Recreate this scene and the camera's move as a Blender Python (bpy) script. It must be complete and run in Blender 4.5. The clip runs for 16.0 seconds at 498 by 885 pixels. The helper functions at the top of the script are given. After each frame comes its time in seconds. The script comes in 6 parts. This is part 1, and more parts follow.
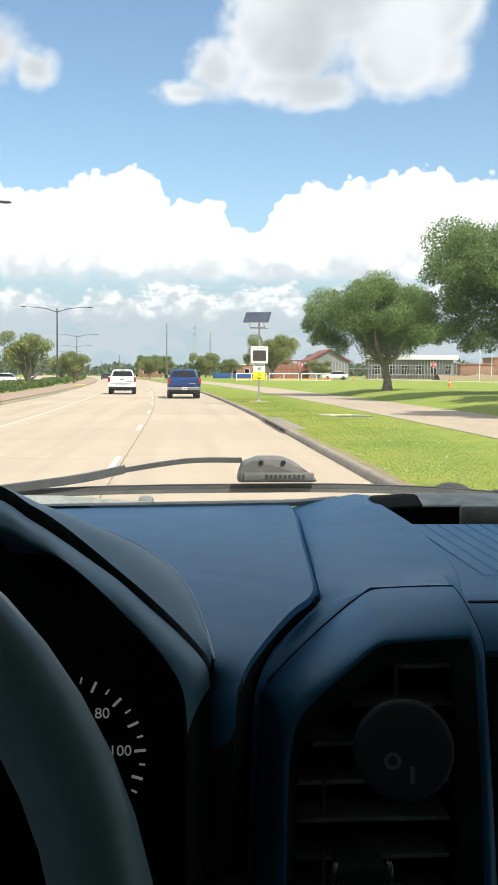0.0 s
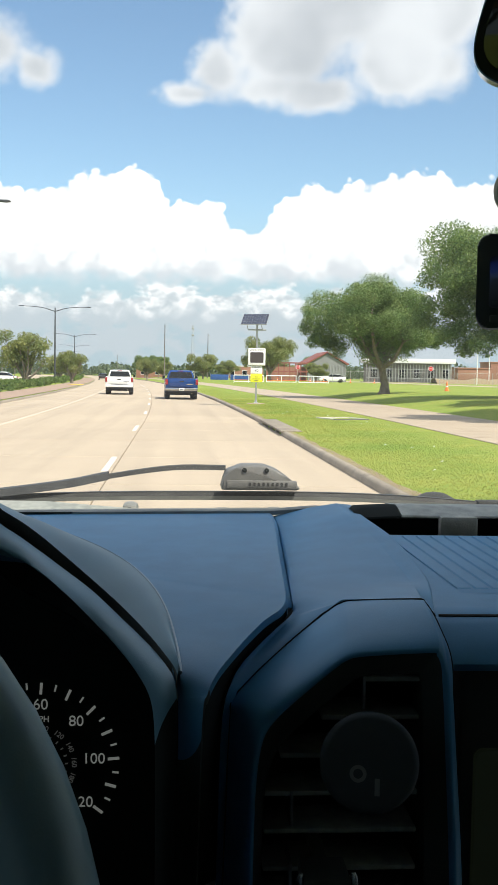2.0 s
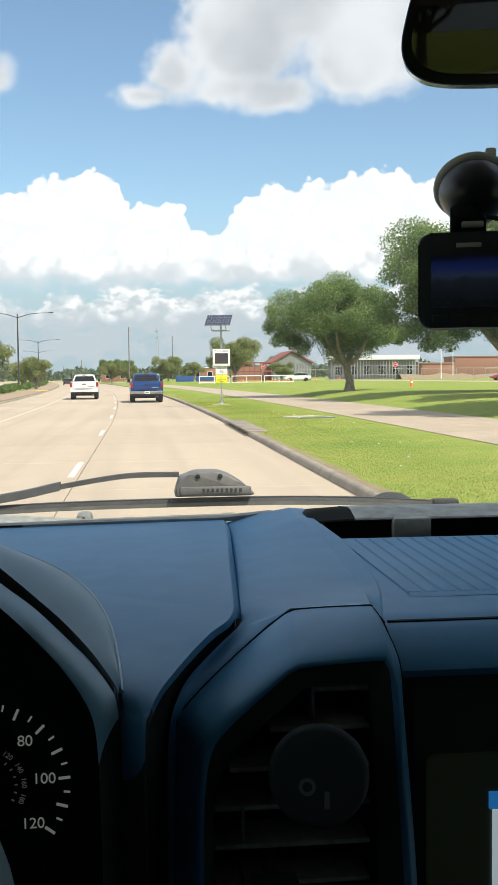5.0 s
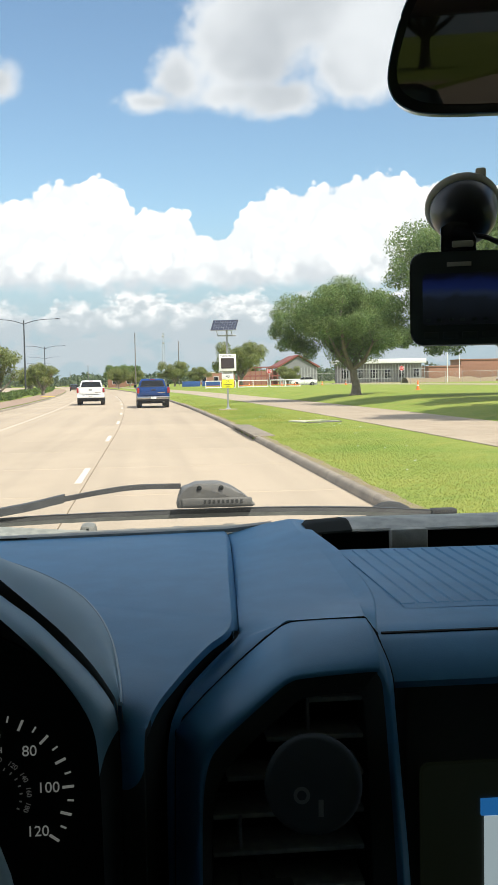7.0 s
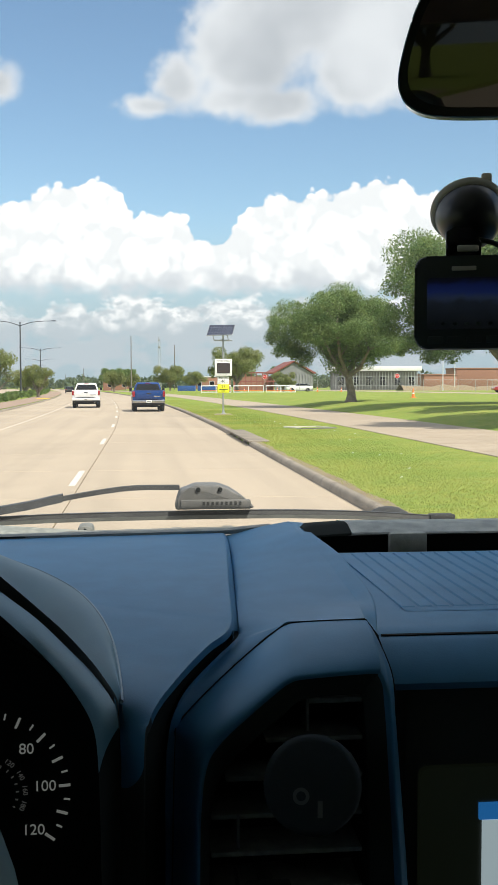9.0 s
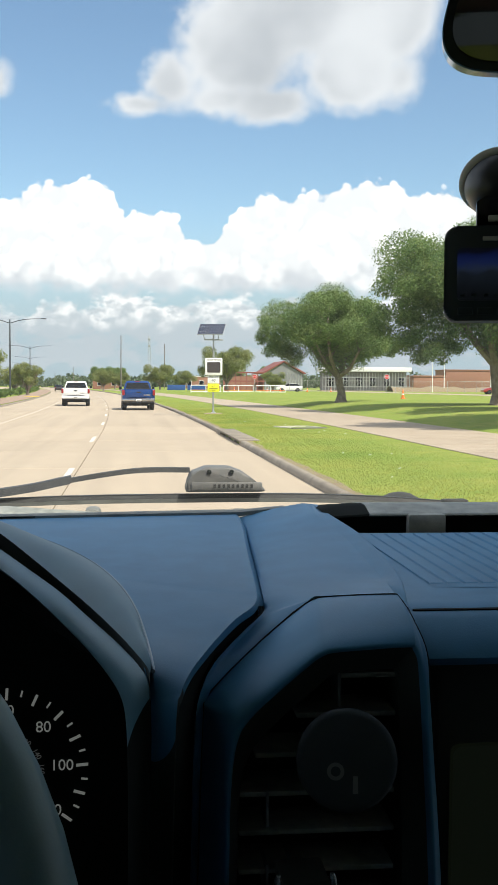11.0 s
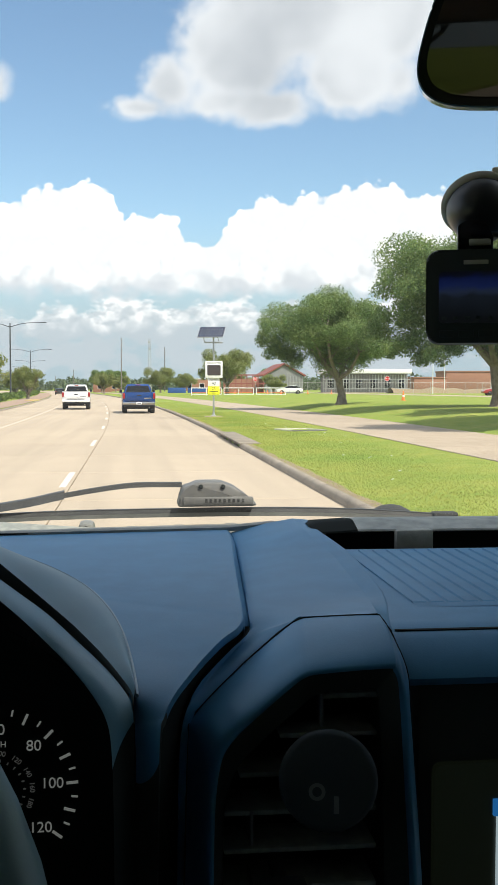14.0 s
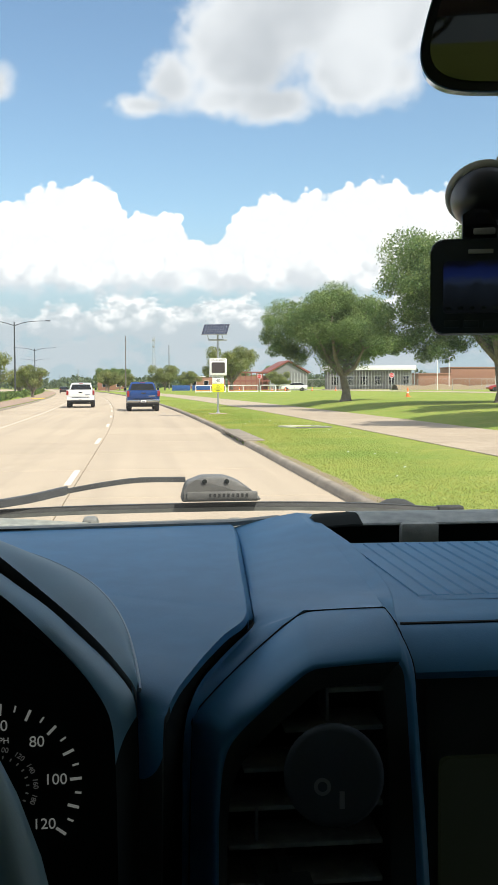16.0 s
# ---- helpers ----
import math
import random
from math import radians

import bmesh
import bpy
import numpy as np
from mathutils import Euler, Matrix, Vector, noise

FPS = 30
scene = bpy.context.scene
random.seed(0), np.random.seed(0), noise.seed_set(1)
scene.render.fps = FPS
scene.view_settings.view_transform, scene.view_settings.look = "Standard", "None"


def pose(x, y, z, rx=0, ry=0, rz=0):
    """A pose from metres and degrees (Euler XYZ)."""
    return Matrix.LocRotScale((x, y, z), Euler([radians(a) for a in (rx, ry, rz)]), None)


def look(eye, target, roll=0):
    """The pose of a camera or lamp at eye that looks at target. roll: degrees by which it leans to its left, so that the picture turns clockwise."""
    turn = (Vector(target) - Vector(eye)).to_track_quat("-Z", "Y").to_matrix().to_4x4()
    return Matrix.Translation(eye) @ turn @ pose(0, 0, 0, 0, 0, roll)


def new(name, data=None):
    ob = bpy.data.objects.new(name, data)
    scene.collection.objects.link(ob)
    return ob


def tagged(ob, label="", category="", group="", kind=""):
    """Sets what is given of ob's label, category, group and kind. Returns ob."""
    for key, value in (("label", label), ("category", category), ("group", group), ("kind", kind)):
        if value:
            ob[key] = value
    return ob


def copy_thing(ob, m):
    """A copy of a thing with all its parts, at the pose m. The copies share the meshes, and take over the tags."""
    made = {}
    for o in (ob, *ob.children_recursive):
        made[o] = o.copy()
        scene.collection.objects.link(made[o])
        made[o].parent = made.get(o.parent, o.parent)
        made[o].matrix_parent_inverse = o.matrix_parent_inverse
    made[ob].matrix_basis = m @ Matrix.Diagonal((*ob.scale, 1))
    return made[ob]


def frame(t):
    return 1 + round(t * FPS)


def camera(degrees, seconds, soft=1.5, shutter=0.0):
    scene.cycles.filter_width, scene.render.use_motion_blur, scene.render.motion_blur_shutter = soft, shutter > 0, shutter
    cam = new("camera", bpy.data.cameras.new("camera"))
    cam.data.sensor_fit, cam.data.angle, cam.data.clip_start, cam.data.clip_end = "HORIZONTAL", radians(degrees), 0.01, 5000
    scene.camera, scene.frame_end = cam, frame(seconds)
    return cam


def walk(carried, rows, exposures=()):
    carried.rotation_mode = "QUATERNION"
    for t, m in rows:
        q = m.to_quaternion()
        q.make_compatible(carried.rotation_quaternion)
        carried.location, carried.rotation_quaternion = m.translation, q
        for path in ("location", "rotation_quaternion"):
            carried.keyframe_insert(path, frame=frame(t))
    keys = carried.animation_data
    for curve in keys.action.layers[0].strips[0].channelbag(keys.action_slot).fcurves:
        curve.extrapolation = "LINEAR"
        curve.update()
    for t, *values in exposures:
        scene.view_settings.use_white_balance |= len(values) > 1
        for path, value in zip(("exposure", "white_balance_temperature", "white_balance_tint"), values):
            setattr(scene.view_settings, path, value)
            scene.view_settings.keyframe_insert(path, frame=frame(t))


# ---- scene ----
# The place: a street seen from the driver's seat of a pickup. x right, y along the road, z up; the road's top is z = 0.
cam = camera(26.0, 16.0)
ROWS = [
    (0.0, -0.0203, -0.0007, 1.5413, -3.775, -3.655, 0.301),
    (0.5, -0.0140, -0.0156, 1.5503, -3.111, -3.691, 0.797),
    (1.0, -0.0213, 0.0102, 1.5363, -3.475, -3.717, 0.943),
    (1.5, 0.0002, -0.0077, 1.5512, -3.533, -3.693, 0.952),
    (2.0, -0.0065, -0.0065, 1.5485, -3.946, -3.567, 0.977),
    (2.5, -0.0111, 0.0092, 1.5392, -4.476, -3.576, 0.932),
    (3.0, 0.0108, 0.0028, 1.5523, -4.626, -3.580, 0.864),
    (3.5, 0.0069, 0.0141, 1.5452, -5.115, -3.534, 0.572),
    (6.0, 0.0124, -0.0034, 1.5569, -5.649, -3.542, -0.987),
    (6.5, 0.0043, -0.0068, 1.5552, -5.460, -3.462, -0.608),
    (7.0, 0.0158, -0.0147, 1.5618, -5.316, -3.290, -1.081),
    (7.5, 0.0151, -0.0107, 1.5602, -5.058, -3.300, -1.126),
    (8.0, 0.0000, 0.0000, 1.5500, -5.354, -3.266, -0.000),
    (8.5, -0.0086, 0.0002, 1.5459, -5.770, -3.077, 0.228),
    (9.0, 0.0102, -0.0141, 1.5586, -5.611, -3.012, -0.147),
    (9.5, 0.0070, -0.0002, 1.5524, -5.769, -3.031, 0.173),
    (12.0, -0.0193, 0.0060, 1.5371, -6.270, -3.021, 0.320),
    (12.5, 0.0047, -0.0223, 1.5561, -5.522, -3.179, 0.660),
    (13.0, -0.0006, -0.0141, 1.5538, -5.696, -3.029, 0.610),
    (13.5, -0.0044, -0.0097, 1.5518, -6.001, -2.779, 0.362),
    (14.0, -0.0034, -0.0069, 1.5526, -6.144, -2.892, 0.041),
    (14.5, -0.0005, -0.0059, 1.5518, -5.905, -2.913, 0.033),
    (15.0, 0.0129, -0.0076, 1.5572, -5.639, -3.041, -0.222),
    (15.5, 0.0163, -0.0051, 1.5582, -5.804, -3.082, -0.525),
    (16.0, -0.0017, 0.0000, 1.5489, -5.896, -3.034, -0.271),
]
walk(cam, [(t, pose(x, y, z, 90 + pitch, 0, yaw) @ pose(0, 0, 0, 0, 0, roll)) for t, x, y, z, yaw, pitch, roll in ROWS],
     exposures=[(0.0, 0.62), (2.0, 0.60), (3.5, 0.54), (6.0, 0.53), (8.0, 0.53), (9.0, 0.46), (9.7, 0.44), (12.0, 0.56), (16.0, 0.56)])

# ---------------------------------------------------------------- world and sun
SUN_EL, SUN_AZ = radians(52), radians(141)   # azimuth from +y, clockwise


def world_sky():
    w = bpy.data.worlds.new("sky")
    scene.world = w
    w.use_nodes = True
    nt = w.node_tree
    N, L = nt.nodes, nt.links
    N.clear()

    def put(sock, v):
        if v is None:
            return
        if hasattr(v, "links"):
            L.new(v, sock)
        else:
            sock.default_value = v

    def math_(op, a, b=None, c=None, clamp=False):
        n = N.new("ShaderNodeMath")
        n.operation, n.use_clamp = op, clamp
        for s, v in zip(n.inputs, (a, b, c)):
            put(s, v)
        return n.outputs[0]

    def vec_(op, a, b=None):
        n = N.new("ShaderNodeVectorMath")
        n.operation = op
        put(n.inputs[0], a)
        put(n.inputs[1], b)
        return n.outputs["Value"] if op == "LENGTH" else n.outputs[0]

    def ramp_(v, lo, hi, a=0.0, b=1.0):
        n = N.new("ShaderNodeMapRange")
        n.interpolation_type = "SMOOTHSTEP"
        for s, x in zip(n.inputs, (v, lo, hi, a, b)):
            put(s, x)
        return n.outputs[0]

    def mix_(f, a, b):
        n = N.new("ShaderNodeMix")
        n.data_type = "RGBA"
        put(n.inputs[0], f)
        put(n.inputs[6], a)
        put(n.inputs[7], b)
        return n.outputs[2]

    def noise_(v, scale, detail=8.0, rough=0.55):
        n = N.new("ShaderNodeTexNoise")
        put(n.inputs["Vector"], v)
        n.inputs["Scale"].default_value, n.inputs["Detail"].default_value, n.inputs["Roughness"].default_value = scale, detail, rough
        return n.outputs[0]

    tc = N.new("ShaderNodeTexCoord").outputs["Generated"]
    sep = N.new("ShaderNodeSeparateXYZ")
    L.new(tc, sep.inputs[0])
    x, y, z = sep.outputs
    az = math_("MULTIPLY", math_("ARCTAN2", x, y), 57.2958)
    el = math_("MULTIPLY", math_("ARCSINE", z), 57.2958)
    comb = N.new("ShaderNodeCombineXYZ")
    L.new(az, comb.inputs[0])
    L.new(el, comb.inputs[1])
    uv = comb.outputs[0]
    # cauliflower edges: the coordinates wander by a few tenths of a degree
    wob = N.new("ShaderNodeTexNoise")
    L.new(uv, wob.inputs["Vector"])
    wob.inputs["Scale"].default_value, wob.inputs["Detail"].default_value, wob.inputs["Roughness"].default_value = 0.55, 2.5, 0.5
    shift = vec_("MULTIPLY", vec_("SUBTRACT", wob.outputs["Color"], (0.5, 0.5, 0.5)), (0.9, 0.8, 0.0))
    puv0 = vec_("ADD", uv, shift)
    # puffs: rounded cells of two sizes push the outline outwards
    def puffs(scale):
        n = N.new("ShaderNodeTexVoronoi")
        n.feature = "SMOOTH_F1"
        L.new(puv0, n.inputs["Vector"])
        n.inputs["Scale"].default_value, n.inputs["Smoothness"].default_value = scale, 0.15
        return math_("SUBTRACT", 0.50, math_("MULTIPLY", math_("MULTIPLY", n.outputs["Distance"], n.outputs["Distance"]), 1.35))

    puff_a, puff_b = puffs(0.9), puffs(2.3)
    puff = math_("ADD", math_("MULTIPLY", puff_a, 0.17), math_("MULTIPLY", puff_b, 0.11))
    puv = puv0

    def bank(blobs):
        total = None
        for cu, cv, ru, rv, *w in blobs:
            d = vec_("LENGTH", vec_("MULTIPLY", vec_("SUBTRACT", puv, (cu, cv, 0)), (1 / ru, 1 / rv, 0)))
            f = math_("SUBTRACT", 1.0, d)
            if w:
                f = math_("MULTIPLY", f, w[0])
            total = f if total is None else math_("SMOOTH_MAX", total, f, 0.35)
        return total

    n1 = noise_(uv, 1.1, 9.0, 0.6)
    flat = vec_("MULTIPLY", uv, (0.75, 1.25, 1.0))
    n2 = noise_(uv, 0.45, 5.0, 0.5)
    n3 = noise_(uv, 0.8, 4.0, 0.5)
    rough_edge = math_("MULTIPLY", math_("SUBTRACT", n1, 0.5), 0.22)
    edge = math_("ADD", math_("MULTIPLY", rough_edge, 0.45), math_("SUBTRACT", puff, 0.06))
    # the top line of the near cloud bank, azimuth against elevation in degrees
    split = N.new("ShaderNodeSeparateXYZ")
    L.new(puv0, split.inputs[0])
    tops = ((-24, 9.0), (-18, 10.6), (-13, 9.0), (-9.5, 10.0), (-7.6, 9.3), (-5.8, 9.5), (-5.2, 10.3), (-2.2, 10.6), (-1.1, 10.1), (-0.3, 9.0), (1.4, 9.2), (2.2, 9.1), (2.8, 8.2), (3.3, 7.8),
            (4.3, 8.1), (5.1, 8.7), (5.9, 9.7), (7.0, 10.3), (8.5, 10.0), (10.1, 10.3), (12.4, 10.9), (13.7, 10.6), (14.9, 9.8), (16.2, 10.4), (18.5, 10.0), (21, 11.2), (25, 9.4), (30, 10.4))
    span = N.new("ShaderNodeMapRange")
    for sock, v in zip(span.inputs, (split.outputs[0], -26.0, 32.0, 0.0, 1.0)):
        put(sock, v)
    curve = N.new("ShaderNodeValToRGB")
    curve.color_ramp.interpolation = "LINEAR"
    for e in curve.color_ramp.elements:
        e.color = (0.7, 0.7, 0.7, 1)
    for a, h in tops:
        curve.color_ramp.elements.new((a + 26.0) / 58.0).color = (h / 14, h / 14, h / 14, 1)
    L.new(span.outputs[0], curve.inputs[0])
    low = math_("MULTIPLY", math_("SUBTRACT", math_("MULTIPLY", curve.outputs[0], 14.0), split.outputs[1]), 0.33)
    haze = bank([(-4.0, 3.2, 1.7, 1.1), (-0.4, 3.6, 2.2, 1.2), (2.2, 3.0, 2.0, 1.2), (4.9, 3.1, 2.7, 1.4), (9.0, 2.8, 3.4, 1.4),
                 (14.0, 3.2, 4.0, 1.4), (-9.0, 3.0, 3.0, 1.3), (20.0, 3.0, 4.0, 1.4), (-15.0, 3.0, 4.0, 1.4),
                 (-2.6, 1.7, 2.8, 0.8, 0.6), (2.9, 1.5, 2.2, 0.7, 0.6), (7.2, 1.6, 2.6, 0.8, 0.6), (12.0, 1.4, 3.4, 0.8, 0.6), (-7.0, 1.5, 2.6, 0.8, 0.6)])
    high = bank([(5.4, 17.2, 3.4, 3.0), (8.8, 20.0, 6.0, 4.6), (2.0, 15.5, 1.7, 1.6, 0.6), (0.4, 14.3, 1.9, 0.7, 0.5), (4.6, 14.6, 2.6, 1.0, 0.6), (7.2, 14.4, 2.6, 1.2, 0.7),
                 (11.4, 16.0, 2.7, 2.4), (13.8, 15.6, 1.5, 1.6, 0.5), (13.6, 18.8, 2.6, 3.0), (6.0, 23.5, 8.0, 4.4), (-7.2, 15.2, 1.3, 1.1, 0.5), (-9.6, 16.0, 2.2, 1.8, 0.5)])
    m_low = math_("MULTIPLY", ramp_(math_("ADD", low, edge), 0.0, 0.07), ramp_(math_("ADD", el, math_("MULTIPLY", math_("SUBTRACT", n3, 0.5), 1.8)), 4.5, 5.4, 0.0, 1.0))
    m_haze = ramp_(math_("ADD", haze, math_("MULTIPLY", math_("SUBTRACT", noise_(flat, 0.9, 7.0, 0.6), 0.5), 2.6)), -0.20, 0.22, 0.0, 0.92)
    m_high = ramp_(math_("ADD", high, math_("MULTIPLY", rough_edge, 1.8)), -0.06, 0.34, 0.0, 0.95)
    # the sky beyond the view: scattered cumulus
    around = N.new("ShaderNodeTexNoise")
    L.new(tc, around.inputs["Vector"])
    around.inputs["Scale"].default_value, around.inputs["Detail"].default_value = 3.2, 8.0
    away = math_("MAXIMUM", ramp_(math_("ABSOLUTE", math_("SUBTRACT", az, 4.0)), 24.0, 34.0), ramp_(el, 27.0, 34.0))
    m_far = math_("MULTIPLY", math_("MULTIPLY", ramp_(around.outputs[0], 0.42, 0.56), away), ramp_(el, 1.0, 5.0))

    sky = N.new("ShaderNodeTexSky")
    sky.sky_type, sky.sun_disc = "NISHITA", False
    sky.sun_elevation, sky.sun_rotation = SUN_EL, SUN_AZ
    sky.air_density, sky.dust_density, sky.ozone_density = 1.0, 0.6, 2.0
    blue0 = vec_("MULTIPLY", sky.outputs[0], (SKY_GAIN, SKY_GAIN, SKY_GAIN))
    blue = vec_("MULTIPLY", blue0, (0.97, 1.03, 1.0))
    pale = mix_(ramp_(el, 9.5, 2.0, 0.0, 0.9), blue, (0.33, 0.42, 0.485, 1))
    white, grey = (0.90, 0.90, 0.885, 1), (0.46, 0.50, 0.54, 1)
    # flat grey undersides below, sunlit heads above
    lit = ramp_(math_("ADD", el, math_("ADD", math_("MULTIPLY", math_("SUBTRACT", n1, 0.5), 2.6), math_("MULTIPLY", math_("SUBTRACT", n2, 0.5), 5.0))), 4.7, 6.6)
    col_low = mix_(math_("MULTIPLY", math_("SUBTRACT", 1.0, lit), 0.85), white, grey)
    # hollows between the puffs are a little greyer
    hollow = ramp_(math_("ADD", math_("ADD", math_("MULTIPLY", puff_a, 0.7), math_("MULTIPLY", puff_b, 0.3)), math_("MULTIPLY", math_("SUBTRACT", n2, 0.5), 0.9)), 0.16, -0.14, 0.0, 0.5)
    col_low = mix_(hollow, col_low, (0.57, 0.60, 0.63, 1))
    thick = ramp_(math_("ADD", math_("MULTIPLY", ramp_(high, 0.0, 0.5), 0.5), math_("MULTIPLY", math_("SUBTRACT", noise_(uv, 0.2, 3.0, 0.45), 0.5), 1.5)), 0.1, 0.8, 0.0, 0.85)
    col_high = mix_(thick, (0.66, 0.675, 0.69, 1), (0.40, 0.42, 0.445, 1))
    head = ramp_(math_("ADD", el, math_("MULTIPLY", math_("SUBTRACT", n3, 0.5), 4.0)), 2.6, 4.2)
    col_haze = mix_(math_("MULTIPLY", head, ramp_(noise_(flat, 1.7, 6.0, 0.55), 0.36, 0.60, 0.15, 1.0)), (0.43, 0.48, 0.515, 1), (0.82, 0.82, 0.81, 1))
    c = mix_(m_haze, pale, col_haze)
    c = mix_(m_low, c, col_low)
    c = mix_(m_high, c, col_high)
    c = mix_(m_far, c, (0.72, 0.75, 0.79, 1))
    bg = N.new("ShaderNodeBackground")
    L.new(c, bg.inputs[0])
    bg.inputs[1].default_value = 1.0
    out = N.new("ShaderNodeOutputWorld")
    L.new(bg.outputs[0], out.inputs[0])


SKY_GAIN = 0.112
world_sky()
lamp = bpy.data.lights.new("sun", "SUN")
lamp.energy, lamp.angle, lamp.color = 4.25, radians(0.53), (1.0, 0.93, 0.82)
sun = new("sun", lamp)
sun.matrix_world = look((0, 0, 60), Vector((0, 0, 60)) - Vector((math.sin(SUN_AZ) * math.cos(SUN_EL), math.cos(SUN_AZ) * math.cos(SUN_EL), math.sin(SUN_EL))))

# ---------------------------------------------------------------- materials
def material(name, base, rough=0.6, metal=0.0, second=None, scale=5.0, amount=0.5, third=None, scale2=0.6, streak=None, bump=0.0, bump_scale=60.0,
             coord="Object", spec=0.5, island=0.0, objrand=0.0, emit=None, coat=0.0):
    m = bpy.data.materials.new(name)
    m.use_nodes = True
    nt = m.node_tree
    N, L = nt.nodes, nt.links
    b = N["Principled BSDF"]
    b.inputs["Roughness"].default_value, b.inputs["Metallic"].default_value = rough, metal
    b.inputs["Specular IOR Level"].default_value = spec
    b.inputs["Coat Weight"].default_value = coat
    col = N.new("ShaderNodeRGB")
    col.outputs[0].default_value = (*base, 1)
    c = col.outputs[0]
    tc = N.new("ShaderNodeNewGeometry").outputs["Position"] if coord == "World" else N.new("ShaderNodeTexCoord").outputs[coord]

    def blend(f, a, colour):
        n = N.new("ShaderNodeMix")
        n.data_type = "RGBA"
        L.new(f, n.inputs[0])
        L.new(a, n.inputs[6])
        n.inputs[7].default_value = (*colour, 1)
        return n.outputs[2]

    def noise_factor(sc, lo, hi, amt, detail=6.0):
        n = N.new("ShaderNodeTexNoise")
        L.new(tc, n.inputs["Vector"])
        n.inputs["Scale"].default_value, n.inputs["Detail"].default_value = sc, detail
        r = N.new("ShaderNodeMapRange")
        L.new(n.outputs[0], r.inputs[0])
        for s, v in zip(r.inputs[1:5], (lo, hi, 0.0, amt)):
            s.default_value = v
        return r.outputs[0]

    if second:
        c = blend(noise_factor(scale, 0.35, 0.65, amount), c, second)
    if third:
        c = blend(noise_factor(scale2, 0.4, 0.68, amount), c, third)
    if streak:   # long marks that follow the traffic
        v = N.new("ShaderNodeVectorMath")
        v.operation = "MULTIPLY"
        L.new(tc, v.inputs[0])
        v.inputs[1].default_value = (1.6, 0.035, 1.0)
        n = N.new("ShaderNodeTexNoise")
        L.new(v.outputs[0], n.inputs["Vector"])
        n.inputs["Scale"].default_value, n.inputs["Detail"].default_value = 1.0, 5.0
        r = N.new("ShaderNodeMapRange")
        L.new(n.outputs[0], r.inputs[0])
        for s_, v_ in zip(r.inputs[1:5], (0.45, 0.68, 0.0, 0.5)):
            s_.default_value = v_
        c = blend(r.outputs[0], c, streak)
    for weight, node, sock in ((island, "ShaderNodeNewGeometry", "Random Per Island"), (objrand, "ShaderNodeObjectInfo", "Random")):
        if weight:
            g = N.new(node)
            h = N.new("ShaderNodeHueSaturation")
            r = N.new("ShaderNodeMapRange")
            L.new(g.outputs[sock], r.inputs[0])
            r.inputs[3].default_value, r.inputs[4].default_value = 1 - weight, 1 + weight
            L.new(r.outputs[0], h.inputs["Value"])
            L.new(c, h.inputs["Color"])
            c = h.outputs[0]
    L.new(c, b.inputs["Base Color"])
    if bump:
        n = N.new("ShaderNodeTexNoise")
        L.new(tc, n.inputs["Vector"])
        n.inputs["Scale"].default_value, n.inputs["Detail"].default_value = bump_scale, 4.0
        k = N.new("ShaderNodeBump")
        k.inputs["Strength"].default_value, k.inputs["Distance"].default_value = bump, 1.0 / bump_scale
        L.new(n.outputs[0], k.inputs["Height"])
        L.new(k.outputs[0], b.inputs["Normal"])
    if emit:
        b.inputs["Emission Color"].default_value, b.inputs["Emission Strength"].default_value = (*emit[0], 1), emit[1]
    return m


def leaf_material(name, a, b_, c_):
    m = material(name, a, 0.55, second=b_, scale=0.5, third=c_, scale2=1.3, amount=0.8, island=0.35, spec=0.35)
    nt = m.node_tree
    N, L = nt.nodes, nt.links
    p = N["Principled BSDF"]
    tr = N.new("ShaderNodeBsdfTranslucent")
    L.new(p.inputs["Base Color"].links[0].from_socket, tr.inputs[0])
    mx = N.new("ShaderNodeMixShader")
    mx.inputs[0].default_value = 0.5
    L.new(p.outputs[0], mx.inputs[1])
    L.new(tr.outputs[0], mx.inputs[2])
    L.new(mx.outputs[0], N["Material Output"].inputs[0])
    return m


def glass_material(name, tint=(1, 1, 1), gloss=0.5, dust=0.0):
    m = bpy.data.materials.new(name)
    m.use_nodes = True
    nt = m.node_tree
    N, L = nt.nodes, nt.links
    N.remove(N["Principled BSDF"])
    t, g, f, mx = N.new("ShaderNodeBsdfTransparent"), N.new("ShaderNodeBsdfGlossy"), N.new("ShaderNodeFresnel"), N.new("ShaderNodeMixShader")
    t.inputs[0].default_value = (*tint, 1)
    g.inputs[0].default_value, g.inputs["Roughness"].default_value = (gloss, gloss, gloss, 1), 0.02
    f.inputs[0].default_value = 1.45
    L.new(f.outputs[0], mx.inputs[0])
    L.new(t.outputs[0], mx.inputs[1])
    L.new(g.outputs[0], mx.inputs[2])
    if dust:   # a film of dust that scatters daylight
        d, mx2 = N.new("ShaderNodeBsdfTranslucent"), N.new("ShaderNodeMixShader")
        d.inputs[0].default_value = (0.8, 0.8, 0.78, 1)
        mx2.inputs[0].default_value = dust
        L.new(mx.outputs[0], mx2.inputs[1])
        L.new(d.outputs[0], mx2.inputs[2])
        mx = mx2
    L.new(mx.outputs[0], N["Material Output"].inputs[0])
    return m


